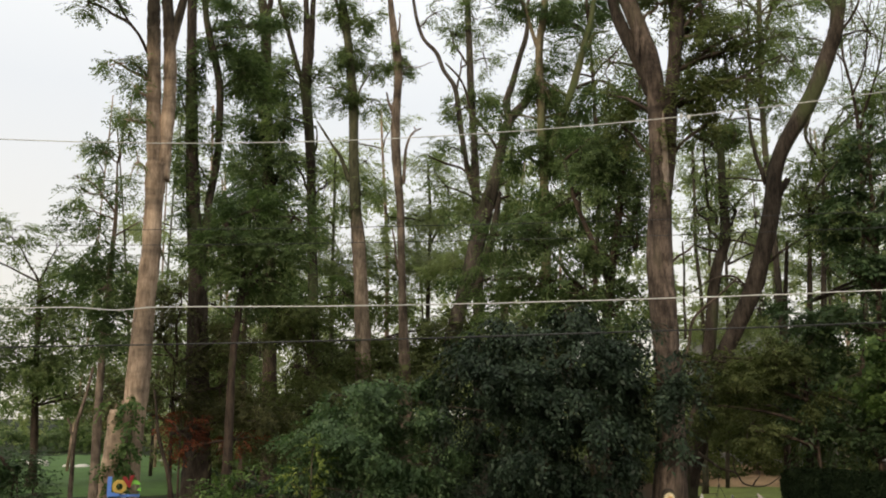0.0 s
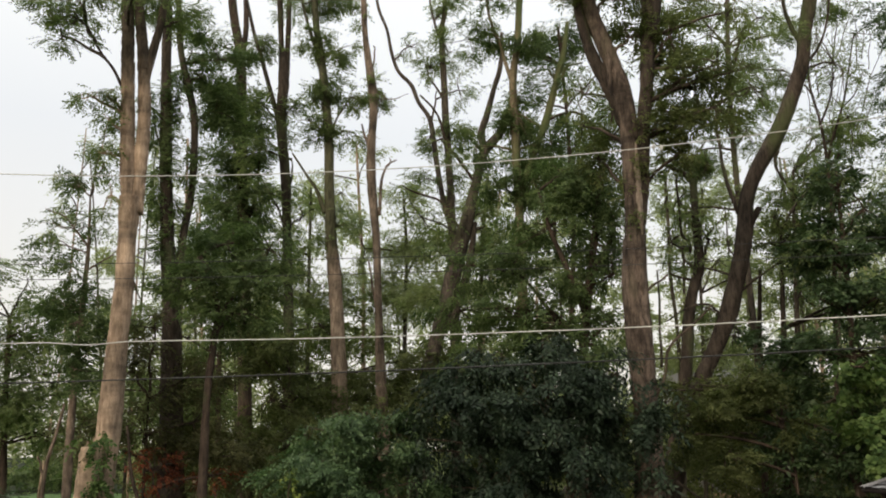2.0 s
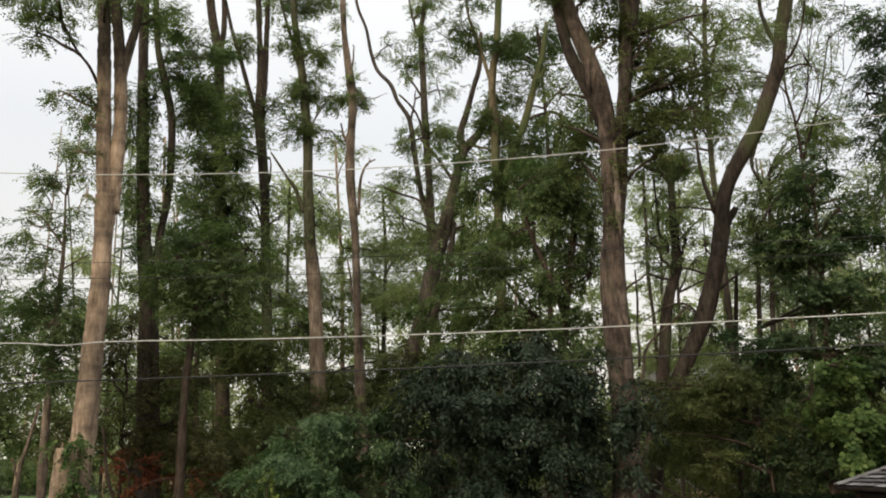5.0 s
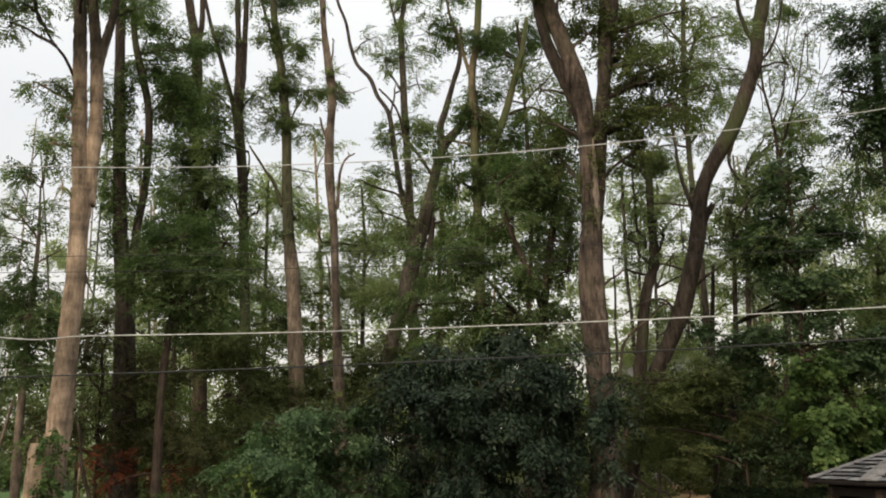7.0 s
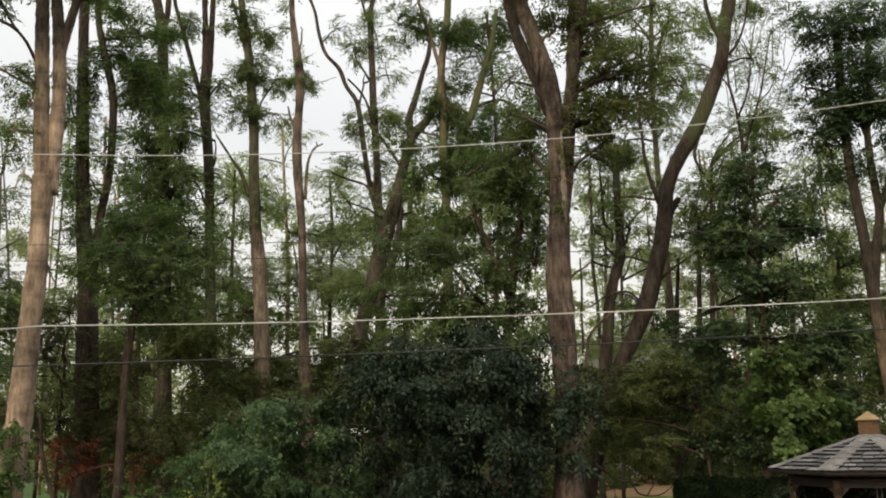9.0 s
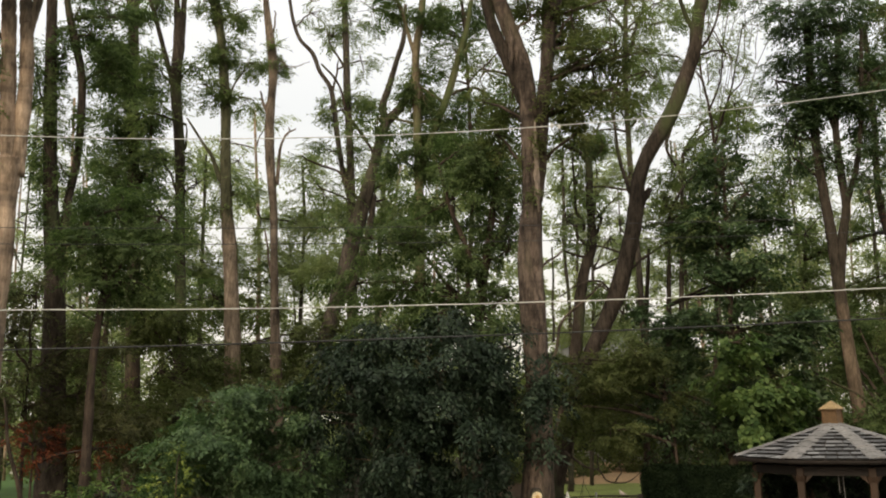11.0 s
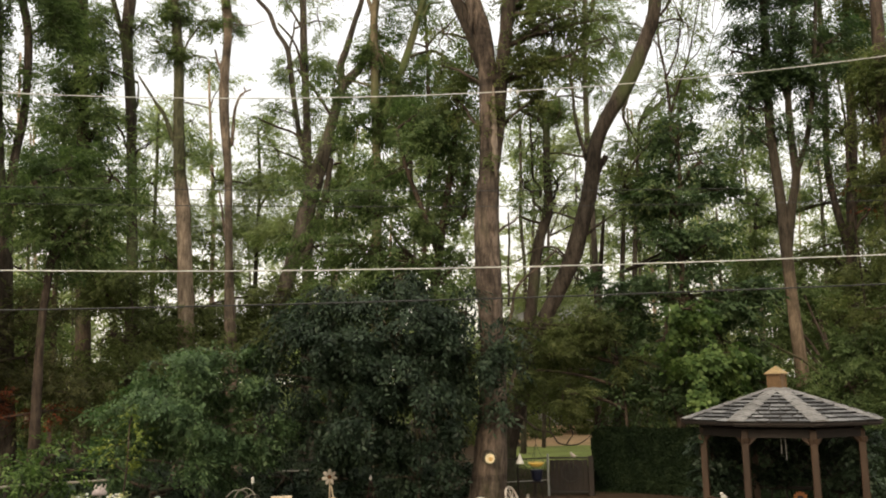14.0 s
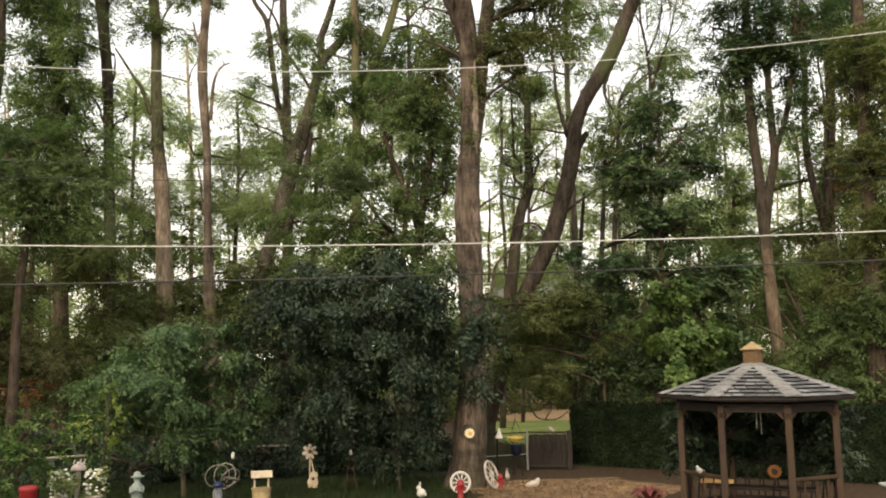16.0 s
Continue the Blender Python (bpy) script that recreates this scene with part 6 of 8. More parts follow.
# ---- gazebo ----
WOOD_RED = plain("stained_wood", (0.04, 0.0225, 0.0125), 0.6, 0, 0.3, 5, 0.3, (1, 1, 0.15))
# near black: also carries the shade under the gazebo roof
WOOD_DARK = plain("dark_wood", (0.016, 0.011, 0.008), 0.7, 0, 0.3, 5, 0.3)
WOOD_TAN = plain("tan_wood", (0.42, 0.26, 0.11), 0.6, 0, 0.25, 5, 0.3)
WOOD_CUP = plain("cupola_wood", (0.115, 0.066, 0.03), 0.6, 0, 0.25, 5, 0.3)
WOOD_CAP = plain("cap_wood", (0.25, 0.178, 0.088), 0.7, 0, 0.3, 9, 0.3)
WOOD_PALE = plain("pale_wood", (0.45, 0.37, 0.27), 0.7, 0, 0.25, 5, 0.3)


def shingle_material():
    m, n, l, p = material("shingle", 0.9, 0.2)
    info = n.new("ShaderNodeObjectInfo")
    one = ramp(n, l, info.outputs["Random"], [(0.0, (0.066, 0.067, 0.071)), (0.55, (0.122, 0.123, 0.128)), (1.0, (0.225, 0.225, 0.228))])
    grit = ramp(n, l, noise_tex(n, l, 60, 3), [(0.3, (0.65, 0.65, 0.65)), (0.7, (1.3, 1.3, 1.3))])
    l.new(mixed(n, l, 1.0, one, grit, "MULTIPLY"), p.inputs["Base Color"])
    bumped(n, l, p, noise_tex(n, l, 90, 2), 0.5, 0.006)
    return m


SHINGLE = shingle_material()
# near black, so dark lines part the shingle rows
BUTT_EDGE = plain("butt_edge", (0.014, 0.013, 0.012), 0.8)
CAP = plain("ridge_felt", (0.160, 0.154, 0.150), 0.9, 0, 0.3, 6, 0.4)


def bm_new():
    return bmesh.new()


def rod(bm, a, b, r0, r1=None, sides=8):
    a, b = Vector(a), Vector(b)
    d = b - a
    m = Matrix.Translation((a + b) / 2) @ d.to_track_quat("Z", "Y").to_matrix().to_4x4()
    bmesh.ops.create_cone(bm, cap_ends=True, segments=sides, radius1=r0, radius2=r0 if r1 is None else r1, depth=d.length, matrix=m)
    return bm


def beam(bm, a, b, w, h):
    """A squared timber from a to b, w wide and h high."""
    a, b = Vector(a), Vector(b)
    d = b - a
    x = d.normalized()
    y = Vector((0, 0, 1)).cross(x)
    y = Vector((0, 1, 0)) if y.length < 1e-3 else y.normalized()
    z = x.cross(y)
    m = Matrix((x, y, z)).transposed().to_4x4()
    m.translation = (a + b) / 2
    bmesh.ops.create_cube(bm, size=1, matrix=m @ Matrix.Diagonal((d.length, w, h, 1)))
    return bm


def lathe(profile, sides=20):
    """A turned body from (radius, height) pairs."""
    bm = bm_new()
    rings = [[bm.verts.new((r * math.cos(2 * math.pi * i / sides), r * math.sin(2 * math.pi * i / sides), z)) for i in range(sides)] for r, z in profile]
    for a, b in zip(rings, rings[1:]):
        for i in range(sides):
            j = (i + 1) % sides
            bm.faces.new((a[i], a[j], b[j], b[i]))
    bm.faces.new(rings[0][::-1])
    bm.faces.new(rings[-1])
    return bm


def ring_bm(r, t, seg=28, sides=6):
    bm = bm_new()
    rows = []
    for i in range(seg):
        a = 2 * math.pi * i / seg
        rows.append([bm.verts.new(((r + t * math.cos(b)) * math.cos(a), t * math.sin(b), (r + t * math.cos(b)) * math.sin(a))) for b in (2 * math.pi * k / sides for k in range(sides))])
    for i in range(seg):
        p, q = rows[i], rows[(i + 1) % seg]
        for k in range(sides):
            bm.faces.new((p[k], p[(k + 1) % sides], q[(k + 1) % sides], q[k]))
    return bm


def octo(r, k, z):
    a = radians(-90 + 22.5 + 45 * k)
    return Vector((r * math.cos(a), r * math.sin(a), z))


def lattice(parent, a, b, z0, z1, slat):
    """Crossed diagonal slats that fill a bay between two posts, clipped to its edges."""
    a, b = Vector(a), Vector(b)
    w, h = (b - a).length, z1 - z0
    x = (b - a).normalized()
    inn = x.cross(Vector((0, 0, 1)))
    for sgn in (1, -1):
        c = -h
        while c < w:
            u0, u1 = max(0, c), min(w, c + h)
            if u1 - u0 > 0.04:
                v0, v1 = (u0 - c, u1 - c) if sgn > 0 else (h - (u0 - c), h - (u1 - c))
                p, q = a + x * u0, a + x * u1
                p.z, q.z = z0 + v0, z0 + v1
                off = inn * 0.008 * sgn
                part("lattice_slat", beam(bm_new(), p + off, q + off, 0.012, slat), WOOD_DARK, parent)
            c += 0.17


def gazebo(at, turn):
    g = thing("gazebo", at, "octagonal wooden gazebo with grey shingled roof and small cupola", "gazebo", turn=turn)
    RP, RE, ZE, ZA = 1.39, 1.765, 2.32, 2.86
    bm = bmesh.new()
    lo, hi = [bm.verts.new(octo(1.62, k, 0.0)) for k in range(8)], [bm.verts.new(octo(1.62, k, 0.16)) for k in range(8)]
    for k in range(8):
        bm.faces.new((lo[k], lo[(k + 1) % 8], hi[(k + 1) % 8], hi[k]))
    bm.faces.new(hi)
    bm.faces.new(lo[::-1])
    part("floor", bm, WOOD_DARK, g)
    for k in range(8):
        p = octo(RP, k, 0)
        bm = bmesh.new()
        beam(bm, (p.x, p.y, 0.16), (p.x, p.y, 2.2), 0.115, 0.115)
        bmesh.ops.bevel(bm, geom=bm.edges[:], offset=0.012, segments=1, affect="EDGES")
        rod(bm, (p.x, p.y, 1.98), (p.x, p.y, 2.06), 0.085, 0.1, 8)
        part("post", bm, WOOD_RED, g)
        q = octo(RP, (k + 1) % 8, 0)
        # head beam and fascia of this bay
        part("head_beam", beam(bm_new(), (p.x, p.y, 2.14), (q.x, q.y, 2.14), 0.07, 0.14), WOOD_DARK, g)
        a, b = octo(RE - 0.05, k, ZE - 0.03), octo(RE - 0.05, k + 1, ZE - 0.03)
        part("fascia", beam(bm_new(), a, b, 0.03, 0.05), WOOD_DARK, g)
        for s, t in ((p, q), (q, p)):
            d = (t - s).normalized()
            bm = bmesh.new()
            beam(bm, (s.x + d.x * 0.05, s.y + d.y * 0.05, 1.97), (s.x + d.x * 0.16, s.y + d.y * 0.16, 2.08), 0.035, 0.06)
            part("bracket", bm, WOOD_RED, g)
    # rails with leaning sticks on the two front sides, lattice behind
    for k in range(8):
        p, q = octo(RP, k, 0), octo(RP, k + 1, 0)
        if k == 7:
            continue
        front = k in (0, 6)
        rail = beam(bm_new(), (p.x, p.y, 0.975), (q.x, q.y, 0.975), 0.07, 0.06)
        bmesh.ops.bevel(rail, geom=rail.edges[:], offset=0.012, segments=1, affect="EDGES")
        # back rails use near-black wood, putting the inside's shade into their colour
        part("rail", rail, WOOD_RED if front else WOOD_DARK, g)
        part("rail", beam(bm_new(), (p.x, p.y, 0.3), (q.x, q.y, 0.3), 0.05, 0.06), WOOD_RED if front else WOOD_DARK, g)
        n = 8
        for i in range(n):
            s = (i + 0.6) / n
            a = p.lerp(q, s)
            b = p.lerp(q, min(0.97, max(0.03, s + (0.06 if i % 2 else -0.09))))
            part("baluster", rod(bm_new(), (a.x, a.y, 0.3), (b.x, b.y, 0.95), 0.016, 0.012, 6), WOOD_RED if front else WOOD_DARK, g)
        if not front:
            lattice(g, p, q, 1.02, 2.08, 0.024)
    part("bench", box(bm_new(), -0.95, 0.15, 0.58, 0.95, 0.55, 0.63, 0.01), WOOD_DARK, g)
    part("bench", box(bm_new(), -0.98, -0.72, 0.80, -0.42, -0.45, 0.85, 0.01), WOOD_TAN, g, "bright tan plank seat")
    # roof
    for k in range(8):
        a, b, top = octo(RE, k, ZE), octo(RE, k + 1, ZE), Vector((0, 0, ZA + 0.02))
        bm = bmesh.new()
        vs = [bm.verts.new(v) for v in (a, b, top)]
        ws = [bm.verts.new(v - Vector((0, 0, 0.03))) for v in (a, b, top)]
        bm.faces.new(vs)
        bm.faces.new(ws[::-1])
        for i in range(3):
            j = (i + 1) % 3
            bm.faces.new((vs[i], ws[i], ws[j], vs[j]))
        panel = part("roof_panel", bm, WOOD_DARK, g)
        along, mid = (b - a).normalized(), (a + b) / 2
        up = top - mid
        slope = up.length
        up = up / slope
        nrm = along.cross(up).normalized()
        rows = 10
        rng = random.Random(70 + k)
        for i in range(rows):
            s0, s1 = i / rows, min(1.0, (i + 1.25) / rows)
            half = (b - a).length / 2 * (1 - s0) - 0.06
            if half < 0.06:
                continue
            x = -half
            while x < half - 0.03:
                w = min(rng.uniform(0.16, 0.34), half - x)
                if w < 0.04:
                    break
                lim = (b - a).length / 2 * (1 - s1) - 0.03
                tx0, tx1 = max(-lim, min(lim, x)), max(-lim, min(lim, x + w - 0.018))
                lift = 0.034 + rng.uniform(0, 0.016)
                bm = bmesh.new()
                c = [mid + along * x + up * (s0 * slope) + nrm * lift, mid + along * (x + w - 0.018) + up * (s0 * slope) + nrm * lift,
                     mid + along * tx1 + up * (s1 * slope) + nrm * 0.004, mid + along * tx0 + up * (s1 * slope) + nrm * 0.004]
                t4 = [bm.verts.new(v) for v in c]
                l4 = [bm.verts.new(v - nrm * 0.03) for v in c[:2]]
                if (c[3] - c[2]).length > 1e-4:
                    bm.faces.new(t4)
                else:
                    bm.faces.new(t4[:3])
                bm.faces.new((t4[1], t4[0], l4[0], l4[1]))
                ob = part("shingle", bm, SHINGLE, panel)
                ob.data.materials.append(BUTT_EDGE)
                ob.data.polygons[-1].material_index = 1
                x += w
    for k in range(8):
        a, top = octo(RE - 0.02, k, ZE + 0.02), Vector((0, 0, ZA + 0.04))
        side = Vector((0, 0, 1)).cross(a.normalized()).normalized()
        bm = bmesh.new()
        rows, steps = [], 7
        for i in range(steps):
            # each felt strip laps over the one below it
            for s, lift in ((i / steps, 0.032), (min(0.97, (i + 1) / steps), 0.024)):
                p, w = a.lerp(top, s), 0.165 * (1 - 0.35 * s)
                up = Vector((0, 0, lift))
                rows.append([bm.verts.new(v) for v in (p - side * w + up - Vector((0, 0, 0.02)), p + up * 1.3, p + side * w + up - Vector((0, 0, 0.02)))])
        for p, q in zip(rows, rows[1:]):
            bm.faces.new((p[0], p[1], q[1], q[0]))
            bm.faces.new((p[1], p[2], q[2], q[1]))
        bm.faces.new((rows[0][0], rows[0][2], rows[0][1]))
        part("hip_cap", bm, CAP, g, "pale grey ridge band")
    # square cupola, its corners over every second hip
    def square(r0, z0, r1, z1):
        bm = bmesh.new()
        lo, hi = ([bm.verts.new(octo(r, k, z)) for k in (0, 2, 4, 6)] for r, z in ((r0, z0), (r1, z1)))
        for k in range(4):
            bm.faces.new((lo[k], lo[(k + 1) % 4], hi[(k + 1) % 4], hi[k]))
        bm.faces.new(hi)
        bm.faces.new(lo[::-1])
        return bm
    cup = part("cupola", square(0.17, 2.8, 0.165, 3.13), WOOD_CUP, g, "small tan wooden cupola")
    for k in (0, 2, 4, 6):
        part("corner_strip", beam(bm_new(), octo(0.172, k, 2.84), octo(0.167, k, 3.12), 0.02, 0.02), WOOD_CUP, cup)
    part("eave_board", square(0.228, 3.115, 0.228, 3.13), WOOD_CUP, cup)
    part("cap_roof", square(0.226, 3.132, 0.012, 3.275), WOOD_CAP, cup, "pale tan pointed cap")
    return g


GAZ = (7.225, 15.17, 0.0)
gazebo(GAZ, -27.0)


def in_gazebo(x, y, z):
    return tuple(pose(*GAZ, 0, 0, -27.0) @ Vector((x, y, z)))


# things in and on the gazebo
ORANGE = plain("orange_paint", (0.15, 0.058, 0.018), 0.7)
YELLOW = plain("yellow_paint", (0.5, 0.34, 0.08), 0.6)
WHITE = plain("white_paint", (0.5, 0.48, 0.45), 0.6, 0, 0.12)
STONE = plain("pale_stone", (0.42, 0.37, 0.32), 0.85, 0, 0.25, 8, 0.4)
RED = plain("red_paint", (0.24, 0.02, 0.022), 0.5, 0, 0.2)
BLUE = plain("blue_paint", (0.1, 0.22, 0.6), 0.5, 0, 0.12)
GREEN = plain("green_paint", (0.2, 0.5, 0.08), 0.5, 0, 0.12)
STEEL = plain("dull_steel", (0.4, 0.4, 0.38), 0.45, 0.7, 0.2)
IRON = plain("dark_iron", (0.03, 0.028, 0.026), 0.6, 0.3, 0.2)

sf = thing("sunflower_ornament", in_gazebo(0.25, 0.1, 0.63), "orange sunflower ornament standing on the gazebo bench", "ornament", turn=-25.3)
bm = bmesh.new()
bmesh.ops.create_cone(bm, cap_ends=True, segments=16, radius1=0.07, radius2=0.05, depth=0.04, matrix=pose(0, 0, 0.3, 90, 0, 0))
part("disc", bm, WOOD_DARK, sf)
for i in range(12):
    bm = bmesh.new()
    bmesh.ops.create_uvsphere(bm, u_segments=8, v_segments=5, radius=1, matrix=pose(0, 0, 0.3, 0, 30 * i, 0) @ Matrix.Translation((0, 0, 0.085)) @ Matrix.Diagonal((0.03, 0.012, 0.045, 1)))
    part("petal", bm, ORANGE, sf, smooth=True)
part("stem", rod(bm_new(), (0, 0.02, 0), (0, 0.02, 0.24), 0.012), WOOD_DARK, sf)
part("base", lathe([(0.07, 0), (0.07, 0.015), (0.02, 0.03)]), WOOD_DARK, sf)

ch = thing("wind_chime", in_gazebo(0.05, -0.55, 2.05), "pale metal wind chime hanging in the gazebo", "wind chime")
part("cord", rod(bm_new(), (0, 0, 0.62), (0, 0, 0), 0.004), IRON, ch)
part("disc", lathe([(0.01, 0), (0.06, 0.004), (0.06, 0.02), (0.01, 0.03)]), WOOD_TAN, ch)
for i, ln in enumerate((0.4, 0.34, 0.3, 0.27)):
    a = i * math.pi / 2
    part("tube", rod(bm_new(), (0.04 * math.cos(a), 0.04 * math.sin(a), 0), (0.04 * math.cos(a), 0.04 * math.sin(a), -ln), 0.007), IRON if i % 2 else STEEL, ch)


def bird(name, at, label, mat, s=1.0, turn=0.0):
    bm = bmesh.new()
    bmesh.ops.create_uvsphere(bm, u_segments=12, v_segments=8, radius=1, matrix=Matrix.Translation((0, 0, 0.07)) @ pose(0, 0, 0, 0, -25, 0) @ Matrix.Diagonal((0.085, 0.05, 0.055, 1)))
    bmesh.ops.create_uvsphere(bm, u_segments=10, v_segments=6, radius=0.036, matrix=Matrix.Translation((0.06, 0, 0.14)))
    bmesh.ops.create_cone(bm, cap_ends=True, segments=6, radius1=0.01, radius2=0.001, depth=0.035, matrix=pose(0.105, 0, 0.138, 0, 90, 0))
    bmesh.ops.create_cube(bm, size=1, matrix=pose(-0.1, 0, 0.06, 0, -20, 0) @ Matrix.Diagonal((0.09, 0.035, 0.012, 1)))
    rod(bm, (0, 0, 0), (0, 0, 0.05), 0.012, 0.012, 6)
    bmesh.ops.scale(bm, vec=(s, s, s), verts=bm.verts)
    me = bpy.data.meshes.new(name)
    for f in bm.faces:
        f.smooth = True
    bm.to_mesh(me)
    bm.free()
    me.materials.append(mat)
    ob = new(name, me)
    ob.matrix_world = pose(*at, 0, 0, turn)
    return tagged(ob, label, "ornament")


bird("bird_ornament", in_gazebo(-0.95, -1.06, 1.005), "small white bird ornament perched on the gazebo rail", WHITE, 0.8, 200)

# vine leaves packed dense and dark so the gazebo's inside looks shaded
vine = thing("climbing_vine", in_gazebo(0, 1.2, 0.16), "climbing vine on the gazebo lattice, added dense to darken the inside", "vine")
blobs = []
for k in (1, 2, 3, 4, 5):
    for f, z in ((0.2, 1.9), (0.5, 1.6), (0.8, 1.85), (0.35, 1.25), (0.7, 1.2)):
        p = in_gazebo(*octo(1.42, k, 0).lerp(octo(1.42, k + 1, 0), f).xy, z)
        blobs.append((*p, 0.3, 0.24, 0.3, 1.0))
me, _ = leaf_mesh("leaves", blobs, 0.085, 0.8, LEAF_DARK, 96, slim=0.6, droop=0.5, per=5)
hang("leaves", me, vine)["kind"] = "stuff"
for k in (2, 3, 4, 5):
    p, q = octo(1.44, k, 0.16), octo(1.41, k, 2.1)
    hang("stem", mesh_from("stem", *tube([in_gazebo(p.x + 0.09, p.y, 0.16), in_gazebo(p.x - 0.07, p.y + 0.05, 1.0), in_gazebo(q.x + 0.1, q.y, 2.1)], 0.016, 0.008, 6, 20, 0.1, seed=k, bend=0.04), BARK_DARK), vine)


def flower_trough(at, seed):
    ob = thing("flower_trough", at, "small trough of red flowers behind the gazebo rail", "flower trough", "red-flowered troughs", turn=-27.0)
    part("trough", box(bm_new(), -0.22, -0.07, 0, 0.22, 0.07, 0.14, 0.015), WOOD_DARK, ob)
    rng = random.Random(seed)
    me, _ = leaf_mesh("leaves", [(0, 0, 0.2, 0.22, 0.08, 0.08, 0.9)], 0.05, 0.9, LEAF_DARK, seed, slim=0.6)
    hang("leaves", me, ob, "", Matrix())["kind"] = "stuff"
    for i in range(14):
        bm = bmesh.new()
        bmesh.ops.create_icosphere(bm, subdivisions=1, radius=0.028, matrix=Matrix.Translation((rng.uniform(-0.2, 0.2), rng.uniform(-0.07, 0.05), rng.uniform(0.2, 0.34))) @ Matrix.Diagonal((1, 1, 0.7, 1)))
        part("blossom", bm, RED, ob, smooth=True)


flower_trough(in_gazebo(-0.95, -0.72, 0.16), 7)
flower_trough(in_gazebo(0.98, -0.72, 0.16), 8)

# ---- hedges ----
def hedge(name, label, at, turn, w, d, h, seed, n):
    """A clipped hedge: dark branchy core under a skin of small leaves."""
    ob = thing(name, at, label, "hedge", turn=turn)
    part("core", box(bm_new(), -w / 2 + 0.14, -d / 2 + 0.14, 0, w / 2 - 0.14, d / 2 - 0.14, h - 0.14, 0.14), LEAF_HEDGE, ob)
    rng = np.random.default_rng(seed)
    area = np.array([w * h, w * h, d * h, d * h, w * d])
    face = rng.choice(5, n, p=area / area.sum())
    u, v = rng.uniform(-0.5, 0.5, n), rng.uniform(0, 1, n)
    depth = rng.exponential(0.045, n)
    bulge = 0.03 * np.sin(u * 9 + seed) + 0.025 * np.sin(v * 7 + u * 4)
    o = np.zeros((n, 3))
    nr = np.zeros((n, 3))
    for k, (ax, sg) in enumerate(((1, -1), (1, 1), (0, -1), (0, 1))):
        m = face == k
        o[m, ax] = sg * ((d if ax == 1 else w) / 2 - depth[m] + bulge[m])
        o[m, 1 - ax] = u[m] * (w if ax == 1 else d)
        o[m, 2] = v[m] * h
        nr[m, ax] = sg
    m = face == 4
    o[m, 0], o[m, 1], o[m, 2] = u[m] * w, (v[m] - 0.5) * d, h - depth[m] + bulge[m]
    nr[m, 2] = 1
    # rounded shoulders: the skin draws in where two faces meet
    edge = np.maximum(0, np.abs(o[:, 0]) - w / 2 + 0.3) ** 2 + np.maximum(0, np.abs(o[:, 1]) - d / 2 + 0.3) ** 2 + np.maximum(0, o[:, 2] - h + 0.3) ** 2
    o *= 1 - (np.maximum(0, np.sqrt(edge) - 0.3) / (np.linalg.norm(o - (0, 0, h / 2), axis=1) + 0.2))[:, None] * (1, 1, 0.8)
    nr = nr + rng.normal(size=(n, 3)) * 0.6
    nr /= np.linalg.norm(nr, axis=1)[:, None]
    ld = np.cross(nr, rng.normal(size=(n, 3)))
    ld /= np.linalg.norm(ld, axis=1)[:, None]
    wd = np.cross(nr, ld)
    ln = rng.uniform(0.045, 0.1, n)[:, None]
    vv = np.stack([o, o + ld * ln * 0.5 + wd * ln * 0.28, o + ld * ln, o + ld * ln * 0.5 - wd * ln * 0.28], 1).reshape(-1, 3)
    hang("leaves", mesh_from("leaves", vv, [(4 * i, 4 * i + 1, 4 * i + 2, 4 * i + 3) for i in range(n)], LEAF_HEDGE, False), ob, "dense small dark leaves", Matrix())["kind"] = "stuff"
    return ob


hedge("hedge", "clipped dark green box hedge beside the gazebo", (7.55, 23.9, 0), -36, 3.05, 1.2, 1.72, 60, 26000)
hedge("hedge", "clipped dark green hedge behind the gazebo", (11.6, 20.2, 0), -32, 6.6, 1.3, 1.8, 61, 24000)


# ---- soil bank, lawn, grass, litter ----
SOIL = plain("dry_soil", (0.42, 0.27, 0.16), 0.95, 0, 0.22, 2.0, 0.5)
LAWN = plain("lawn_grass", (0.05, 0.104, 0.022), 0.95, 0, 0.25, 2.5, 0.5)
# a lighter copy of the lawn colour, standing for sun on it
LAWN_LIT = plain("sunlit_grass", (0.16, 0.19, 0.05), 0.95, 0, 0.25, 2.5, 0.5)


def mound(name, label, x0, y0, x1, y1, h, mat, seed):
    def z(x, y):
        u, v = (x - x0) / (x1 - x0), (y - y0) / (y1 - y0)
        e = max(0.0, min(u, 1 - u, v, 1 - v)) * 8
        return -0.03 + (h * min(1, e) + 0.05 * noise.noise(Vector((x * 0.6 + seed, y * 0.6, 0)))) * (1 if e > 0 else 0)
    return tagged(sheet(name, x0, y0, x1, y1, 40, 40, z, mat), label, "ground", kind="structure")


mound("soil_bank", "bare tan soil bank behind the fence", 7.0, 40.5, 20, 66, 0.25, SOIL, 1)
mound("lawn", "grass strip behind the fence, coloured lighter as if sunlit", 4.5, 30, 12.5, 42, 0.06, LAWN_LIT, 2)
mound("lawn", "bright green open lawn beyond the trees", -42, 31, -14, 72, 0.06, LAWN, 3)


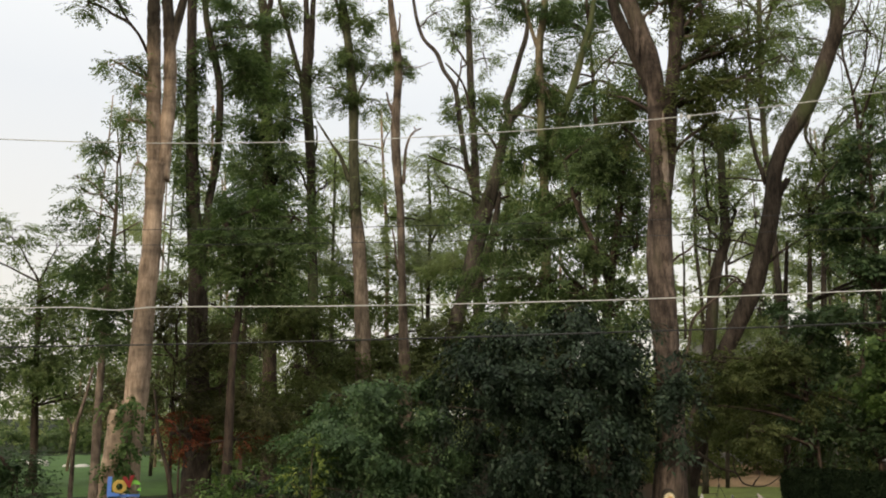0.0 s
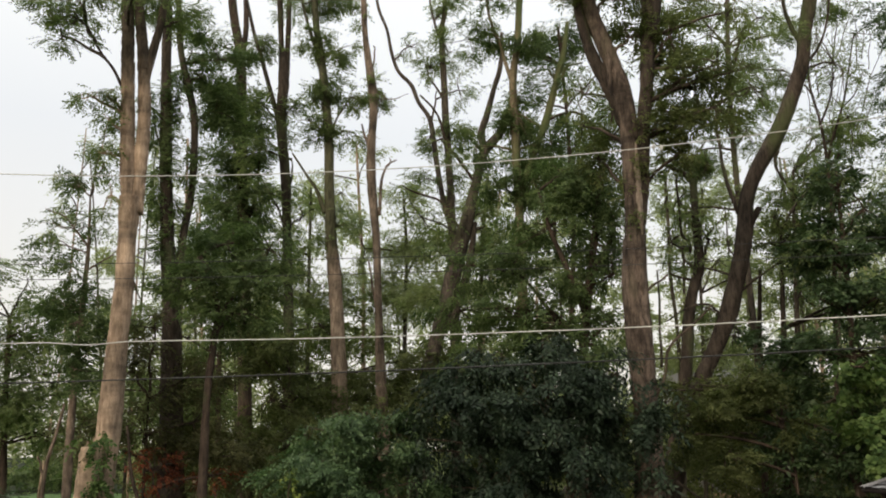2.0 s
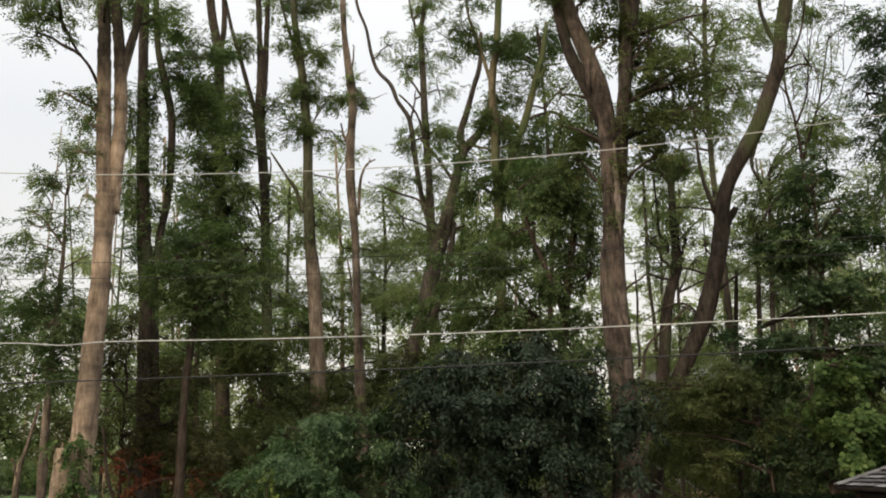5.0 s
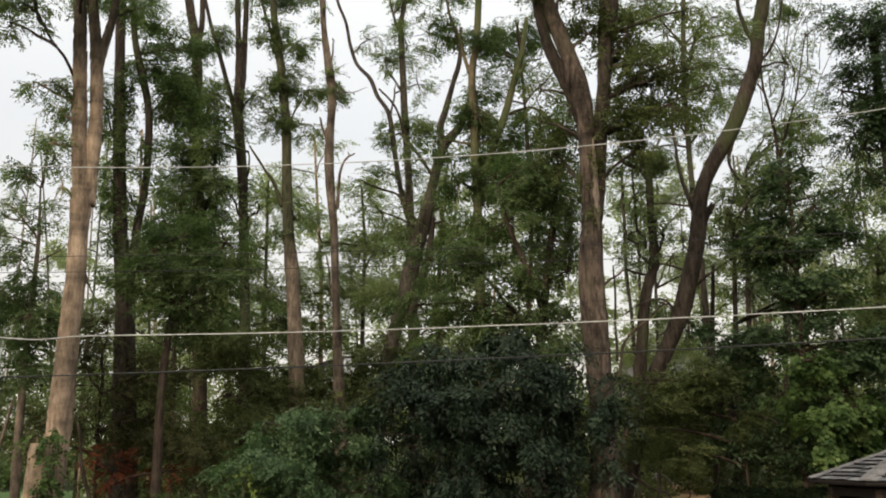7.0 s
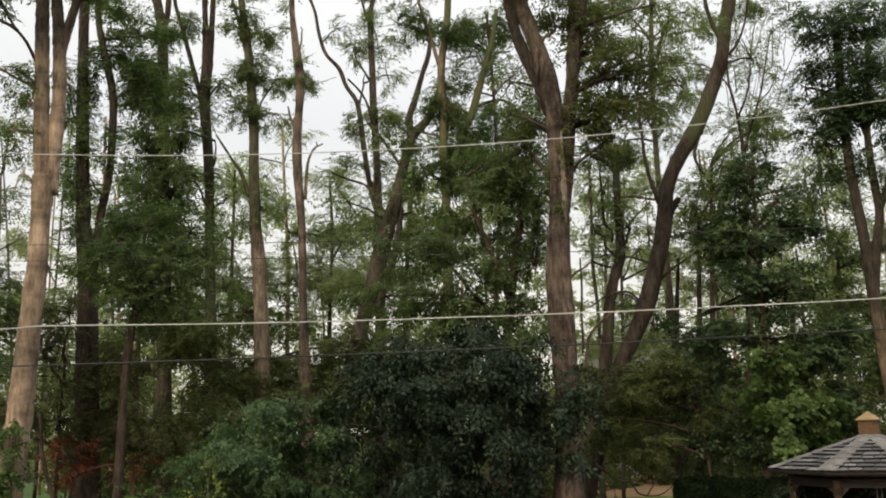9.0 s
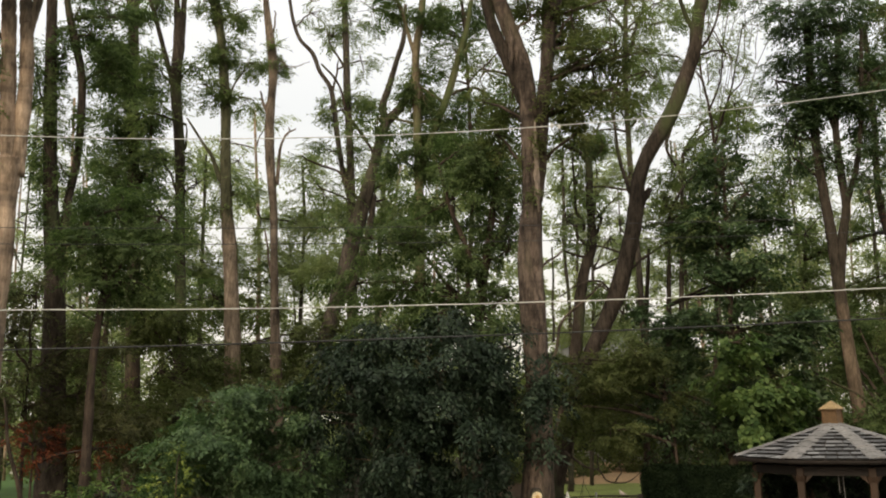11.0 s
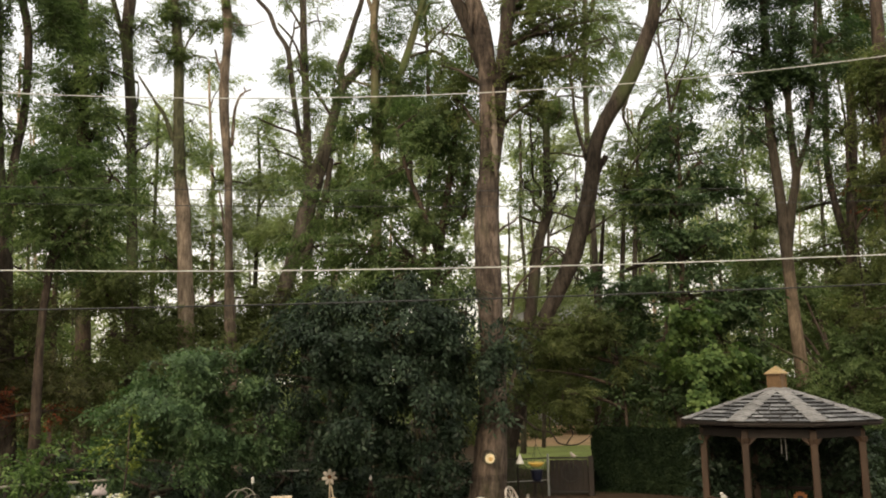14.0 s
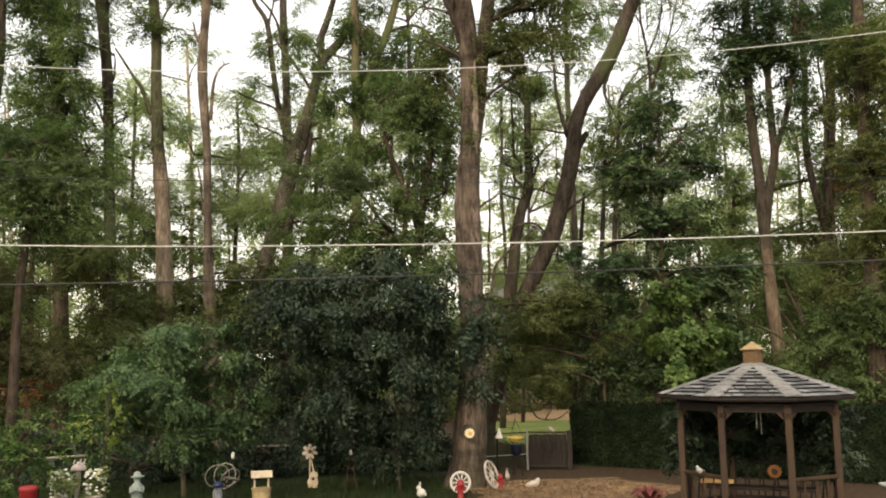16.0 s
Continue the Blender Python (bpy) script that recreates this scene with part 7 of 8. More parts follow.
def scatter(name, label, x0, y0, x1, y1, n, size, mat, seed, upright, keep, category):
    rng = np.random.default_rng(seed)
    x, y = rng.uniform(x0, x1, n), rng.uniform(y0, y1, n)
    ok = np.array([keep(a, b) for a, b in zip(x, y)])
    x, y = x[ok], y[ok]
    n = len(x)
    a = rng.uniform(0, 6.28, n)
    s = size * rng.uniform(0.5, 1.3, n)
    side = np.stack([np.cos(a), np.sin(a), np.zeros(n)], 1)
    o = np.stack([x, y, np.zeros(n)], 1)
    if upright:
        lean = np.stack([rng.normal(size=n) * 0.35, rng.normal(size=n) * 0.35, np.ones(n)], 1)
        v = np.stack([o - side * 0.006, o + side * 0.006, o + lean * s[:, None]], 1).reshape(-1, 3)
        f = [(3 * i, 3 * i + 1, 3 * i + 2) for i in range(n)]
    else:
        fw = np.stack([-np.sin(a), np.cos(a), rng.normal(size=n) * 0.35], 1)
        o[:, 2] = rng.uniform(0.008, 0.03, n)
        sd = side + np.stack([np.zeros(n), np.zeros(n), rng.normal(size=n) * 0.3], 1)
        v = np.stack([o, o + fw * s[:, None] * 0.5 + sd * s[:, None] * 0.35, o + fw * s[:, None], o + fw * s[:, None] * 0.5 - sd * s[:, None] * 0.35], 1)
        v[..., 2] = np.maximum(v[..., 2], 0.004)
        v = v.reshape(-1, 3)
        f = [(4 * i, 4 * i + 1, 4 * i + 2, 4 * i + 3) for i in range(n)]
    return tagged(new(name, mesh_from(name, v, f, mat, False)), label, category, kind="stuff")


LITTER = leaf_material("fallen_leaf", (0.2, 0.125, 0.075), (0.34, 0.22, 0.135), (0.5, 0.34, 0.22), 0.1)
GRASS = leaf_material("grass_blade", (0.013, 0.026, 0.008), (0.026, 0.045, 0.015), (0.048, 0.068, 0.027), 0.3)
scatter("grass", "short rough grass under the shrubs", -8, 17.5, 3.5, 22.5, 20000, 0.12, GRASS, 80, True, lambda a, b: a < 2.4 or b > 23, "grass")
scatter("grass", "short sunlit grass behind the fence", 3.5, 23.5, 10, 32, 9000, 0.12, GRASS, 81, True, lambda a, b: True, "grass")
scatter("leaf_litter", "fallen tan leaves and wood chips on the ground", 2.6, 15.5, 8.5, 21.5, 62000, 0.027, LITTER, 82, False, lambda a, b: 2.4 + 0.4 * math.sin(b * 3) < a < 7.0 + 0.5 * math.sin(b * 2), "leaf litter")


# ---- fence and gate behind the big tree ----
fence = thing("wire_fence", (3.2, 23.2, 0), "low wire mesh fence with thin steel posts and timber rail", "fence")
for x, y in ((-0.3, -0.1), (0.55, 0.1), (1.42, 0.35)):
    part("fence_post", rod(bm_new(), (x, y, 0), (x, y, 1.08), 0.024), STEEL if x > 1 else WOOD_DARK, fence)
part("top_rail", beam(bm_new(), (-0.3, -0.1, 1.0), (1.42, 0.35, 1.0), 0.03, 0.03), WOOD_DARK, fence)
part("low_rail", beam(bm_new(), (-0.3, -0.1, 0.42), (1.42, 0.35, 0.42), 0.02, 0.02), STEEL, fence)
bm = bmesh.new()
for i in range(16):
    for sg in (1, -1):
        x = -0.3 + 1.72 * i / 15
        x2 = min(1.42, max(-0.3, x + sg * 0.55))
        rod(bm, (x, -0.1 + 0.45 * (x + 0.3) / 1.72, 0.05), (x2, -0.1 + 0.45 * (x2 + 0.3) / 1.72, 0.98), 0.003, 0.003, 3)
part("mesh", bm, IRON, fence)["kind"] = "stuff"

gate = thing("garden_gate", (4.62, 23.55, 0), "low dark metal garden gate with a spoked ornament", "gate", turn=-12)
part("gate_post", rod(bm_new(), (0, 0, 0), (0, 0, 1.1), 0.03), STEEL, gate)
part("gate_post", box(bm_new(), 1.08, -0.06, 0, 1.22, 0.06, 1.05, 0.01), WOOD_DARK, gate)
part("top_bar", beam(bm_new(), (0.03, 0, 1.0), (1.1, 0, 1.0), 0.04, 0.045), WOOD_DARK, gate)
for i in range(8):
    part("board", box(bm_new(), 0.05 + i * 0.128, 0.02, 0.12, 0.172 + i * 0.128, 0.035, 0.95 if i % 2 else 0.94, 0.004), WOOD_DARK, gate)
part("bottom_bar", beam(bm_new(), (0.03, 0, 0.1), (1.1, 0, 0.1), 0.03, 0.03), IRON, gate)
for i in range(9):
    x = 0.12 + i * 0.115
    part("gate_bar", rod(bm_new(), (x, 0, 0.1), (x, 0, 0.98), 0.007, 0.007, 6), IRON, gate)
orn = part("wheel_ornament", ring_bm(0.24, 0.015), IRON, gate, at=pose(0.6, -0.03, 0.62))
for i in range(10):
    a = math.pi * i / 10
    part("spoke", rod(bm_new(), (0.23 * math.cos(a), 0, 0.23 * math.sin(a)), (-0.23 * math.cos(a), 0, -0.23 * math.sin(a)), 0.006, 0.006, 5), IRON, orn)
bird("bird_ornament", (5.27, 23.33, 1.01), "small pale bird ornament on the gate", STONE, 0.9, 160)


# ---- wheels, posts and ornaments round the big tree ----
def wagon_wheel(at, r, m, label, paint):
    ob = thing("wagon_wheel", at, label, "wheel")
    ob.matrix_world = Matrix.Translation(at) @ m
    part("rim", ring_bm(r, 0.028, 32, 6), paint, ob)
    bm = bmesh.new()
    bmesh.ops.create_cone(bm, cap_ends=True, segments=12, radius1=0.05, radius2=0.05, depth=0.1, matrix=pose(0, 0, 0, 90, 0, 0))
    part("hub", bm, paint, ob)
    for i in range(10):
        a = 2 * math.pi * i / 10
        part("spoke", rod(bm_new(), (0.04 * math.cos(a), 0, 0.04 * math.sin(a)), (r * math.cos(a), 0, r * math.sin(a)), 0.014, 0.011, 6), paint, ob)
    return ob


wagon_wheel((2.3, 19.6, 0.275), 0.22, pose(0, 0, 0, -10, 0, 8), "white spoked wagon wheel leaning behind a red hydrant", WHITE)
wagon_wheel((3.12, 20.3, 0.34), 0.31, pose(0, 0, 0, 0, -22, 0) @ pose(0, 0, 0, 0, 0, 60), "weathered grey spoked wagon wheel leaning on the big tree", STONE)


def hydrant(at, s, label):
    ob = thing("hydrant_ornament", at, label, "hydrant")
    part("body", lathe([(0.1 * s, 0), (0.1 * s, 0.03 * s), (0.07 * s, 0.05 * s), (0.07 * s, 0.3 * s), (0.095 * s, 0.32 * s), (0.095 * s, 0.35 * s), (0.075 * s, 0.38 * s), (0.05 * s, 0.43 * s), (0.015 * s, 0.45 * s)]), RED, ob, smooth=True)
    for sg in (-1, 1):
        part("nozzle", rod(bm_new(), (sg * 0.05 * s, 0, 0.23 * s), (sg * 0.13 * s, 0, 0.23 * s), 0.035 * s), RED, ob)
    part("front_cap", rod(bm_new(), (0, -0.05 * s, 0.2 * s), (0, -0.12 * s, 0.2 * s), 0.045 * s), RED, ob)
    return ob


hydrant((2.22, 18.95, 0), 0.95, "small red hydrant ornament in front of a wheel")
hydrant((3.34, 20.4, 0), 0.75, "red hydrant ornament beside the big tree")


def animal(name, at, label, mat, s, turn, lying=False):
    """A plain garden figure: body, haunch, head and ears in one mesh."""
    bm = bmesh.new()

    def ball(x, y, z, rx, ry, rz):
        bmesh.ops.create_uvsphere(bm, u_segments=12, v_segments=8, radius=1, matrix=Matrix.Translation((x, y, z)) @ Matrix.Diagonal((rx, ry, rz, 1)))
    if lying:
        ball(0, 0, 0.07, 0.2, 0.1, 0.08)
        ball(0.16, 0, 0.14, 0.07, 0.06, 0.06)
        ball(-0.15, 0.02, 0.06, 0.09, 0.1, 0.065)
    else:
        ball(0, 0, 0.1, 0.11, 0.08, 0.11)
        ball(0.06, 0, 0.22, 0.06, 0.05, 0.055)
        ball(0.03, 0.025, 0.3, 0.016, 0.012, 0.06)
        ball(0.03, -0.025, 0.3, 0.016, 0.012, 0.06)
        ball(-0.1, 0, 0.07, 0.035, 0.035, 0.035)
    bmesh.ops.scale(bm, vec=(s, s, s), verts=bm.verts)
    for f in bm.faces:
        f.smooth = True
    me = bpy.data.meshes.new(name)
    bm.to_mesh(me)
    bm.free()
    me.materials.append(mat)
    ob = new(name, me)
    ob.matrix_world = pose(*at, 0, 0, turn)
    return tagged(ob, label, "statue")


animal("rabbit_statue", (1.4, 19.4, 0), "small white rabbit statue on the grass", WHITE, 0.95, 160)
animal("animal_statue", (4.16, 20.5, 0), "pale lying animal statue on leaf litter", STONE, 0.95, 40, True)
animal("animal_statue", (3.75, 21.8, 0), "small pale garden figure by the fence", STONE, 0.8, 90)

# sawn limb on the big trunk
stub = thing("sawn_limb", (2.60, 20.28, 1.31), "short sawn limb stub with a pale cut face", "limb")
part("collar", rod(bm_new(), (0, 0.16, 0.02), (0, -0.13, 0.0), 0.17, 0.15, 14), BARK_GREY, stub)
part("cut_face", rod(bm_new(), (0, -0.12, 0.0), (0, -0.145, 0.0), 0.115, 0.11, 18), plain("cut_wood", (0.6, 0.5, 0.32), 0.7, 0, 0.25, 10), stub, "pale cut face")
part("heartwood", rod(bm_new(), (0.01, -0.14, -0.01), (0.01, -0.149, -0.01), 0.05, 0.05, 14), plain("heart_wood", (0.42, 0.27, 0.11), 0.7, 0, 0.25, 10), stub, "darker heartwood ring")

# bell and basket hung in the low boughs
bell = thing("bell_ornament", (3.47, 21.22, 1.08), "white cone-shaped bell hanging on a cord", "bell")
part("bell", lathe([(0.1, 0), (0.095, 0.02), (0.05, 0.12), (0.02, 0.22), (0.012, 0.24)]), WHITE, bell, smooth=True)
part("cord", rod(bm_new(), (0, 0, 0.23), (0, 0, 0.95), 0.004), IRON, bell)
basket = thing("hanging_basket", (3.86, 21.15, 1.0), "yellow hanging basket feeder on thin chains", "basket")
part("bowl", lathe([(0.05, 0), (0.12, 0.02), (0.2, 0.09), (0.2, 0.11), (0.18, 0.1)]), YELLOW, basket, smooth=True)
for i in range(3):
    a = 2.1 * i
    part("chain", rod(bm_new(), (0.19 * math.cos(a), 0.19 * math.sin(a), 0.1), (0, 0, 0.55), 0.005), IRON, basket)
part("hook", rod(bm_new(), (0, 0, 0.55), (0, 0, 1.05), 0.005), IRON, basket)
stool = thing("plant_stand", (4.08, 22.3, 0), "dark plant stand by the fence", "stand")
part("top", lathe([(0.17, 0.5), (0.17, 0.53)]), WOOD_DARK, stool)
for i in range(3):
    part("leg", rod(bm_new(), (0.16 * math.cos(2.1 * i), 0.16 * math.sin(2.1 * i), 0), (0.09 * math.cos(2.1 * i), 0.09 * math.sin(2.1 * i), 0.5), 0.014), WOOD_DARK, stool)
bag = thing("planter_pot", (4.08, 22.3, 0.53), "dark blue glazed planter pot on a stand", "pot")
part("pot", lathe([(0.09, 0), (0.13, 0.08), (0.145, 0.22), (0.155, 0.27), (0.155, 0.29), (0.13, 0.29)]), plain("blue_glaze", (0.007, 0.009, 0.022), 0.5), bag, smooth=True)
part("soil", lathe([(0.13, 0.22), (0.13, 0.27)]), BARK_DARK, bag)

# ---- ornaments on the left lawn ----
well = thing("wishing_well", (-2.12, 19.7, 0), "small wooden wishing well with a pale tilted roof", "wishing well", turn=8)
part("barrel", lathe([(0.2, 0), (0.21, 0.02), (0.2, 0.12), (0.205, 0.23), (0.22, 0.24), (0.22, 0.27), (0.16, 0.27)]), plain("weathered_tan", (0.3, 0.225, 0.12), 0.8, 0, 0.35, 8), well)
for sg in (-1, 1):
    part("post", box(bm_new(), sg * 0.15 - 0.02, -0.02, 0.25, sg * 0.15 + 0.02, 0.02, 0.56, 0.004), WOOD_PALE, well)
for turn in (0, 180):
    part("roof_board", box(bm_new(), -0.23, 0.0, 0, 0.23, 0.2, 0.02, 0.004), WOOD_PALE, well, at=pose(0, 0, 0.63, 0, 0, turn) @ pose(0, 0, 0, -42, 0, 0))
part("crank", rod(bm_new(), (-0.19, 0, 0.42), (0.22, 0, 0.42), 0.012), WOOD_DARK, well)

flower = thing("flower_spinner", (-1.16, 21.5, 0), "pale flower spinner on a thin stake", "spinner")
part("stake", rod(bm_new(), (0, 0, 0), (0, 0.0, 0.84), 0.018), WOOD_PALE, flower)
part("hub", rod(bm_new(), (0, 0.02, 0.84), (0, -0.05, 0.84), 0.045, 0.04, 12), ORANGE, flower)
for i in range(7):
    bm = bmesh.new()
    bmesh.ops.create_uvsphere(bm, u_segments=8, v_segments=6, radius=1, matrix=pose(0, -0.02, 0.84, 0, 360 / 7 * i, 0) @ Matrix.Translation((0, 0, 0.12)) @ pose(0, 0, 0, 0, 0, 30) @ Matrix.Diagonal((0.055, 0.012, 0.075, 1)))
    part("petal", bm, STONE, flower, smooth=True)

guitar = thing("guitar_ornament", (-1.08, 21.35, 0), "pale guitar-shaped ornament standing on the grass", "guitar ornament", turn=6)
bm = bmesh.new()
for x, z, r in ((0, 0.13, 0.13), (0.02, 0.29, 0.1)):
    bmesh.ops.create_cone(bm, cap_ends=True, segments=18, radius1=r, radius2=r, depth=0.06, matrix=pose(x, 0, z, 90, 0, 0))
part("body", bm, WOOD_PALE, guitar)
part("neck", beam(bm_new(), (0.02, -0.01, 0.36), (-0.04, -0.01, 0.66), 0.03, 0.035), WOOD_PALE, guitar)
part("sound_hole", rod(bm_new(), (0.005, -0.031, 0.22), (0.005, -0.034, 0.22), 0.035, 0.035, 14), WOOD_DARK, guitar)
for sg in (-1, 1):
    part("foot", rod(bm_new(), (sg * 0.09, 0, 0), (sg * 0.08, 0, 0.06), 0.025), YELLOW, guitar)

obelisk = thing("obelisk_trellis", (-0.16, 20.75, 0), "dark red metal obelisk trellis with a pale finial", "trellis")
for sx in (-1, 1):
    for sy in (-1, 1):
        part("leg", rod(bm_new(), (sx * 0.15, sy * 0.15, 0), (sx * 0.015, sy * 0.015, 0.82), 0.009), plain("dark_red_metal", (0.045, 0.01, 0.012), 0.7) if sx + sy == -2 else bpy.data.materials["dark_red_metal"], obelisk)
for z, w in ((0.25, 0.115), (0.5, 0.07)):
    bm = bmesh.new()
    for a, b in (((-w, -w), (w, -w)), ((w, -w), (w, w)), ((w, w), (-w, w)), ((-w, w), (-w, -w))):
        rod(bm, (*a, z), (*b, z), 0.008, 0.008, 6)
    part("hoop", bm, bpy.data.materials["dark_red_metal"], obelisk)
part("finial", lathe([(0.02, 0.8), (0.035, 0.84), (0.03, 0.9), (0.005, 0.95)]), WHITE, obelisk, smooth=True)

WOOD_GREY = plain("weathered_pole", (0.26, 0.235, 0.2), 0.85, 0, 0.35, 6, 0.4, (0.2, 1, 1))
DULL = plain("dull_wire", (0.2, 0.18, 0.15), 0.5, 0.3, 0.3)
hoops = thing("hoop_sculpture", (-3.05, 19.6, 0), "wire sculpture of dull spiral hoops over a blue pot", "sculpture")
part("pot", lathe([(0.07, 0), (0.1, 0.08), (0.11, 0.2), (0.07, 0.3), (0.09, 0.34)]), plain("mottled_glaze", (0.2, 0.21, 0.22), 0.5, 0, 0.7, 14), hoops, smooth=True)
part("pot_top", lathe([(0.09, 0.32), (0.12, 0.37), (0.1, 0.42), (0.05, 0.45)]), plain("dark_blue", (0.018, 0.028, 0.08), 0.4), hoops, "blue glazed pot top", smooth=True)
part("stand", rod(bm_new(), (0.15, 0.05, 0), (0.15, 0.05, 0.75), 0.015), IRON, hoops)
for i, (x, z, r, tilt, yaw) in enumerate(((-0.02, 0.56, 0.26, 18, 20), (0.14, 0.56, 0.27, -12, -25), (0.26, 0.52, 0.22, 30, 40), (0.24, 0.4, 0.2, 60, 10), (0.04, 0.6, 0.2, 8, 60), (0.3, 0.5, 0.16, 75, -30))):
    part("hoop", ring_bm(r, 0.013, 30, 6), IRON if i == 3 else DULL, hoops, at=pose(x, 0.04, z, tilt, 0, yaw))


def figure(name, at, label, mat, turn):
    """A plain robed stone figure with a broad hat, in one mesh."""
    bm = lathe([(0.15, 0), (0.16, 0.03), (0.13, 0.2), (0.1, 0.38), (0.115, 0.5), (0.09, 0.57), (0.05, 0.6), (0.065, 0.64), (0.075, 0.69), (0.13, 0.71), (0.135, 0.725), (0.08, 0.745), (0.065, 0.8), (0.02, 0.82)], 22)
    for sg in (-1, 1):
        rod(bm, (sg * 0.11, 0, 0.52), (sg * 0.12, -0.06, 0.4), 0.035, 0.03, 8)
        rod(bm, (sg * 0.12, -0.06, 0.4), (sg * 0.02, -0.12, 0.46), 0.03, 0.025, 8)
    bmesh.ops.create_uvsphere(bm, u_segments=10, v_segments=6, radius=0.05, matrix=Matrix.Translation((0, -0.11, 0.46)))
    for f in bm.faces:
        f.smooth = True
    me = bpy.data.meshes.new(name)
    bm.to_mesh(me)
    bm.free()
    me.materials.append(mat)
    ob = new(name, me)
    ob.matrix_world = pose(*at, 0, 0, turn)
    return tagged(ob, label, "statue")


figure("garden_statue", (-4.54, 18.66, 0), "weathered grey-green stone statue wearing a hat", plain("mossy_stone", (0.2, 0.24, 0.22), 0.85, 0, 0.5, 12, 0.5), 10)


LEAF_PALE = leaf_material("leaf_pale", (0.12, 0.15, 0.06), (0.25, 0.28, 0.13), (0.4, 0.42, 0.24))


LEAF_CREAM = plain("cream_petal", (0.6, 0.55, 0.27), 0.6)
PETAL = plain("white_petal", (0.8, 0.79, 0.74), 0.6, 0, 0.08)


def flower_pot(at, s, label, seed):
    ob = thing("flower_pot", at, label, "flower pot", "white-flowered pots")
    part("pot", lathe([(0.13 * s, 0), (0.16 * s, 0.3 * s), (0.18 * s, 0.34 * s), (0.18 * s, 0.38 * s), (0.14 * s, 0.38 * s)]), STONE, ob, smooth=True)
    me, _ = leaf_mesh("leaves", [(0, 0, 0.6 * s, 0.17 * s, 0.17 * s, 0.28 * s, 1.0)], 0.06, 2.6, LEAF_PALE, seed, slim=0.5)
    hang("leaves", me, ob, "", Matrix())["kind"] = "stuff"
    rng = random.Random(seed)
    for i in range(80):
        a, h = rng.uniform(0, 6.28), rng.uniform(0.38, 0.92) * s
        r = (0.2 - 0.9 * (h / s - 0.62) ** 2) * s * rng.uniform(0.75, 1.15)
        bm = bmesh.new()
        bmesh.ops.create_icosphere(bm, subdivisions=1, radius=0.034, matrix=Matrix.Translation((r * math.cos(a), r * math.sin(a), h)) @ Matrix.Diagonal((1, 1, 0.75, 1)))
        part("blossom", bm, LEAF_CREAM if i % 4 == 0 else PETAL, ob, smooth=True)
    return ob


flower_pot((-6.02, 18.5, 0), 1.0, "stone pot of white flowers and pale leaves", 90)
flower_pot((-5.42, 18.75, 0), 0.95, "stone pot of white flowers beside a birdbath", 91)
bath = thing("mushroom_ornament", (-5.79, 18.9, 0), "pale pink mushroom-shaped stone ornament on a stalk", "ornament")
part("stalk", lathe([(0.1, 0), (0.06, 0.06), (0.05, 0.5), (0.045, 0.86), (0.06, 0.9)]), STONE, bath, smooth=True)
part("cap", lathe([(0.05, 0.84), (0.14, 0.85), (0.155, 0.87), (0.135, 0.93), (0.08, 0.99), (0.03, 1.02)]), plain("pink_stone", (0.5, 0.4, 0.37), 0.8), bath, smooth=True)
for i in range(4):
    part("bird", rod(bm_new(), (0.1 * math.cos(i * 1.7), 0.1 * math.sin(i * 1.7), 0.98), (0.1 * math.cos(i * 1.7) + 0.03, 0.1 * math.sin(i * 1.7), 1.07), 0.025, 0.012, 8), STONE, bath)
lamp = thing("red_lantern", (-5.95, 16.6, 0), "red metal garden lantern among green shoots", "lantern")
part("body", lathe([(0.15, 0), (0.15, 0.76), (0.165, 0.78), (0.165, 0.84), (0.14, 0.86), (0.08, 0.87)]), RED, lamp, smooth=True)
part("band", lathe([(0.152, 0.56), (0.158, 0.565), (0.158, 0.6), (0.152, 0.605)]), STONE, lamp, "pale patterned band")
for ends in (((-8.36, 20.24, 0.91), (-6.27, 21.51, 0.89)), ((-2.77, 23.84, 0.77), (-1.85, 23.93, 0.77))):
    p, q = (Vector(v) for v in ends)
    rail = thing("low_rail", (p.x, p.y, 0), "low rail of a weathered pale pole on short posts", "fence", "low rails behind the lawn")
    foot = Vector((p.x, p.y, 0))
    for u in (0.04, 0.5, 0.96):
        m = p.lerp(q, u) - foot
        part("post", rod(bm_new(), (m.x, m.y + 0.05, 0), (m.x, m.y + 0.05, m.z + 0.06), 0.045, 0.035, 8), WOOD_DARK, rail)
    part("bar", rod(bm_new(), p - foot, q - foot, 0.034, 0.026, 8), WOOD_GREY, rail)
lan = thing("stake_light", (-2.77, 19.85, 0), "small white solar light on a thin stake", "garden light")
part("stake", rod(bm_new(), (0, 0, 0), (0, 0, 0.92), 0.008), IRON, lan)
part("head", lathe([(0.02, 0.9), (0.035, 0.92), (0.035, 1.02), (0.01, 1.05)]), WHITE, lan)

# red-leaved plant and pale bowl by the gazebo
cord = thing("red_plant", (6.0, 17.7, 0), "spiky dark red-leaved plant in leaf litter", "plant")
rng = random.Random(5)
for i in range(30):
    a, el, ln = rng.uniform(0, 6.28), rng.uniform(0.5, 1.4), rng.uniform(0.3, 0.5)
    d = Vector((math.cos(a) * math.cos(el), math.sin(a) * math.cos(el), math.sin(el)))
    s = Vector((-math.sin(a), math.cos(a), 0)) * 0.025
    bm = bmesh.new()
    m = d * ln * 0.6
    t = d * ln + Vector((0, 0, -0.1 * math.cos(el)))
    v = [bm.verts.new(q) for q in (Vector((0, 0, 0)) - s * 0.4, Vector((0, 0, 0)) + s * 0.4, m + s, t, m - s)]
    bm.faces.new(v)
    part("leaf", bm, plain("red_leaf", (0.13, 0.03, 0.03), 0.5) if i == 0 else bpy.data.materials["red_leaf"], cord)
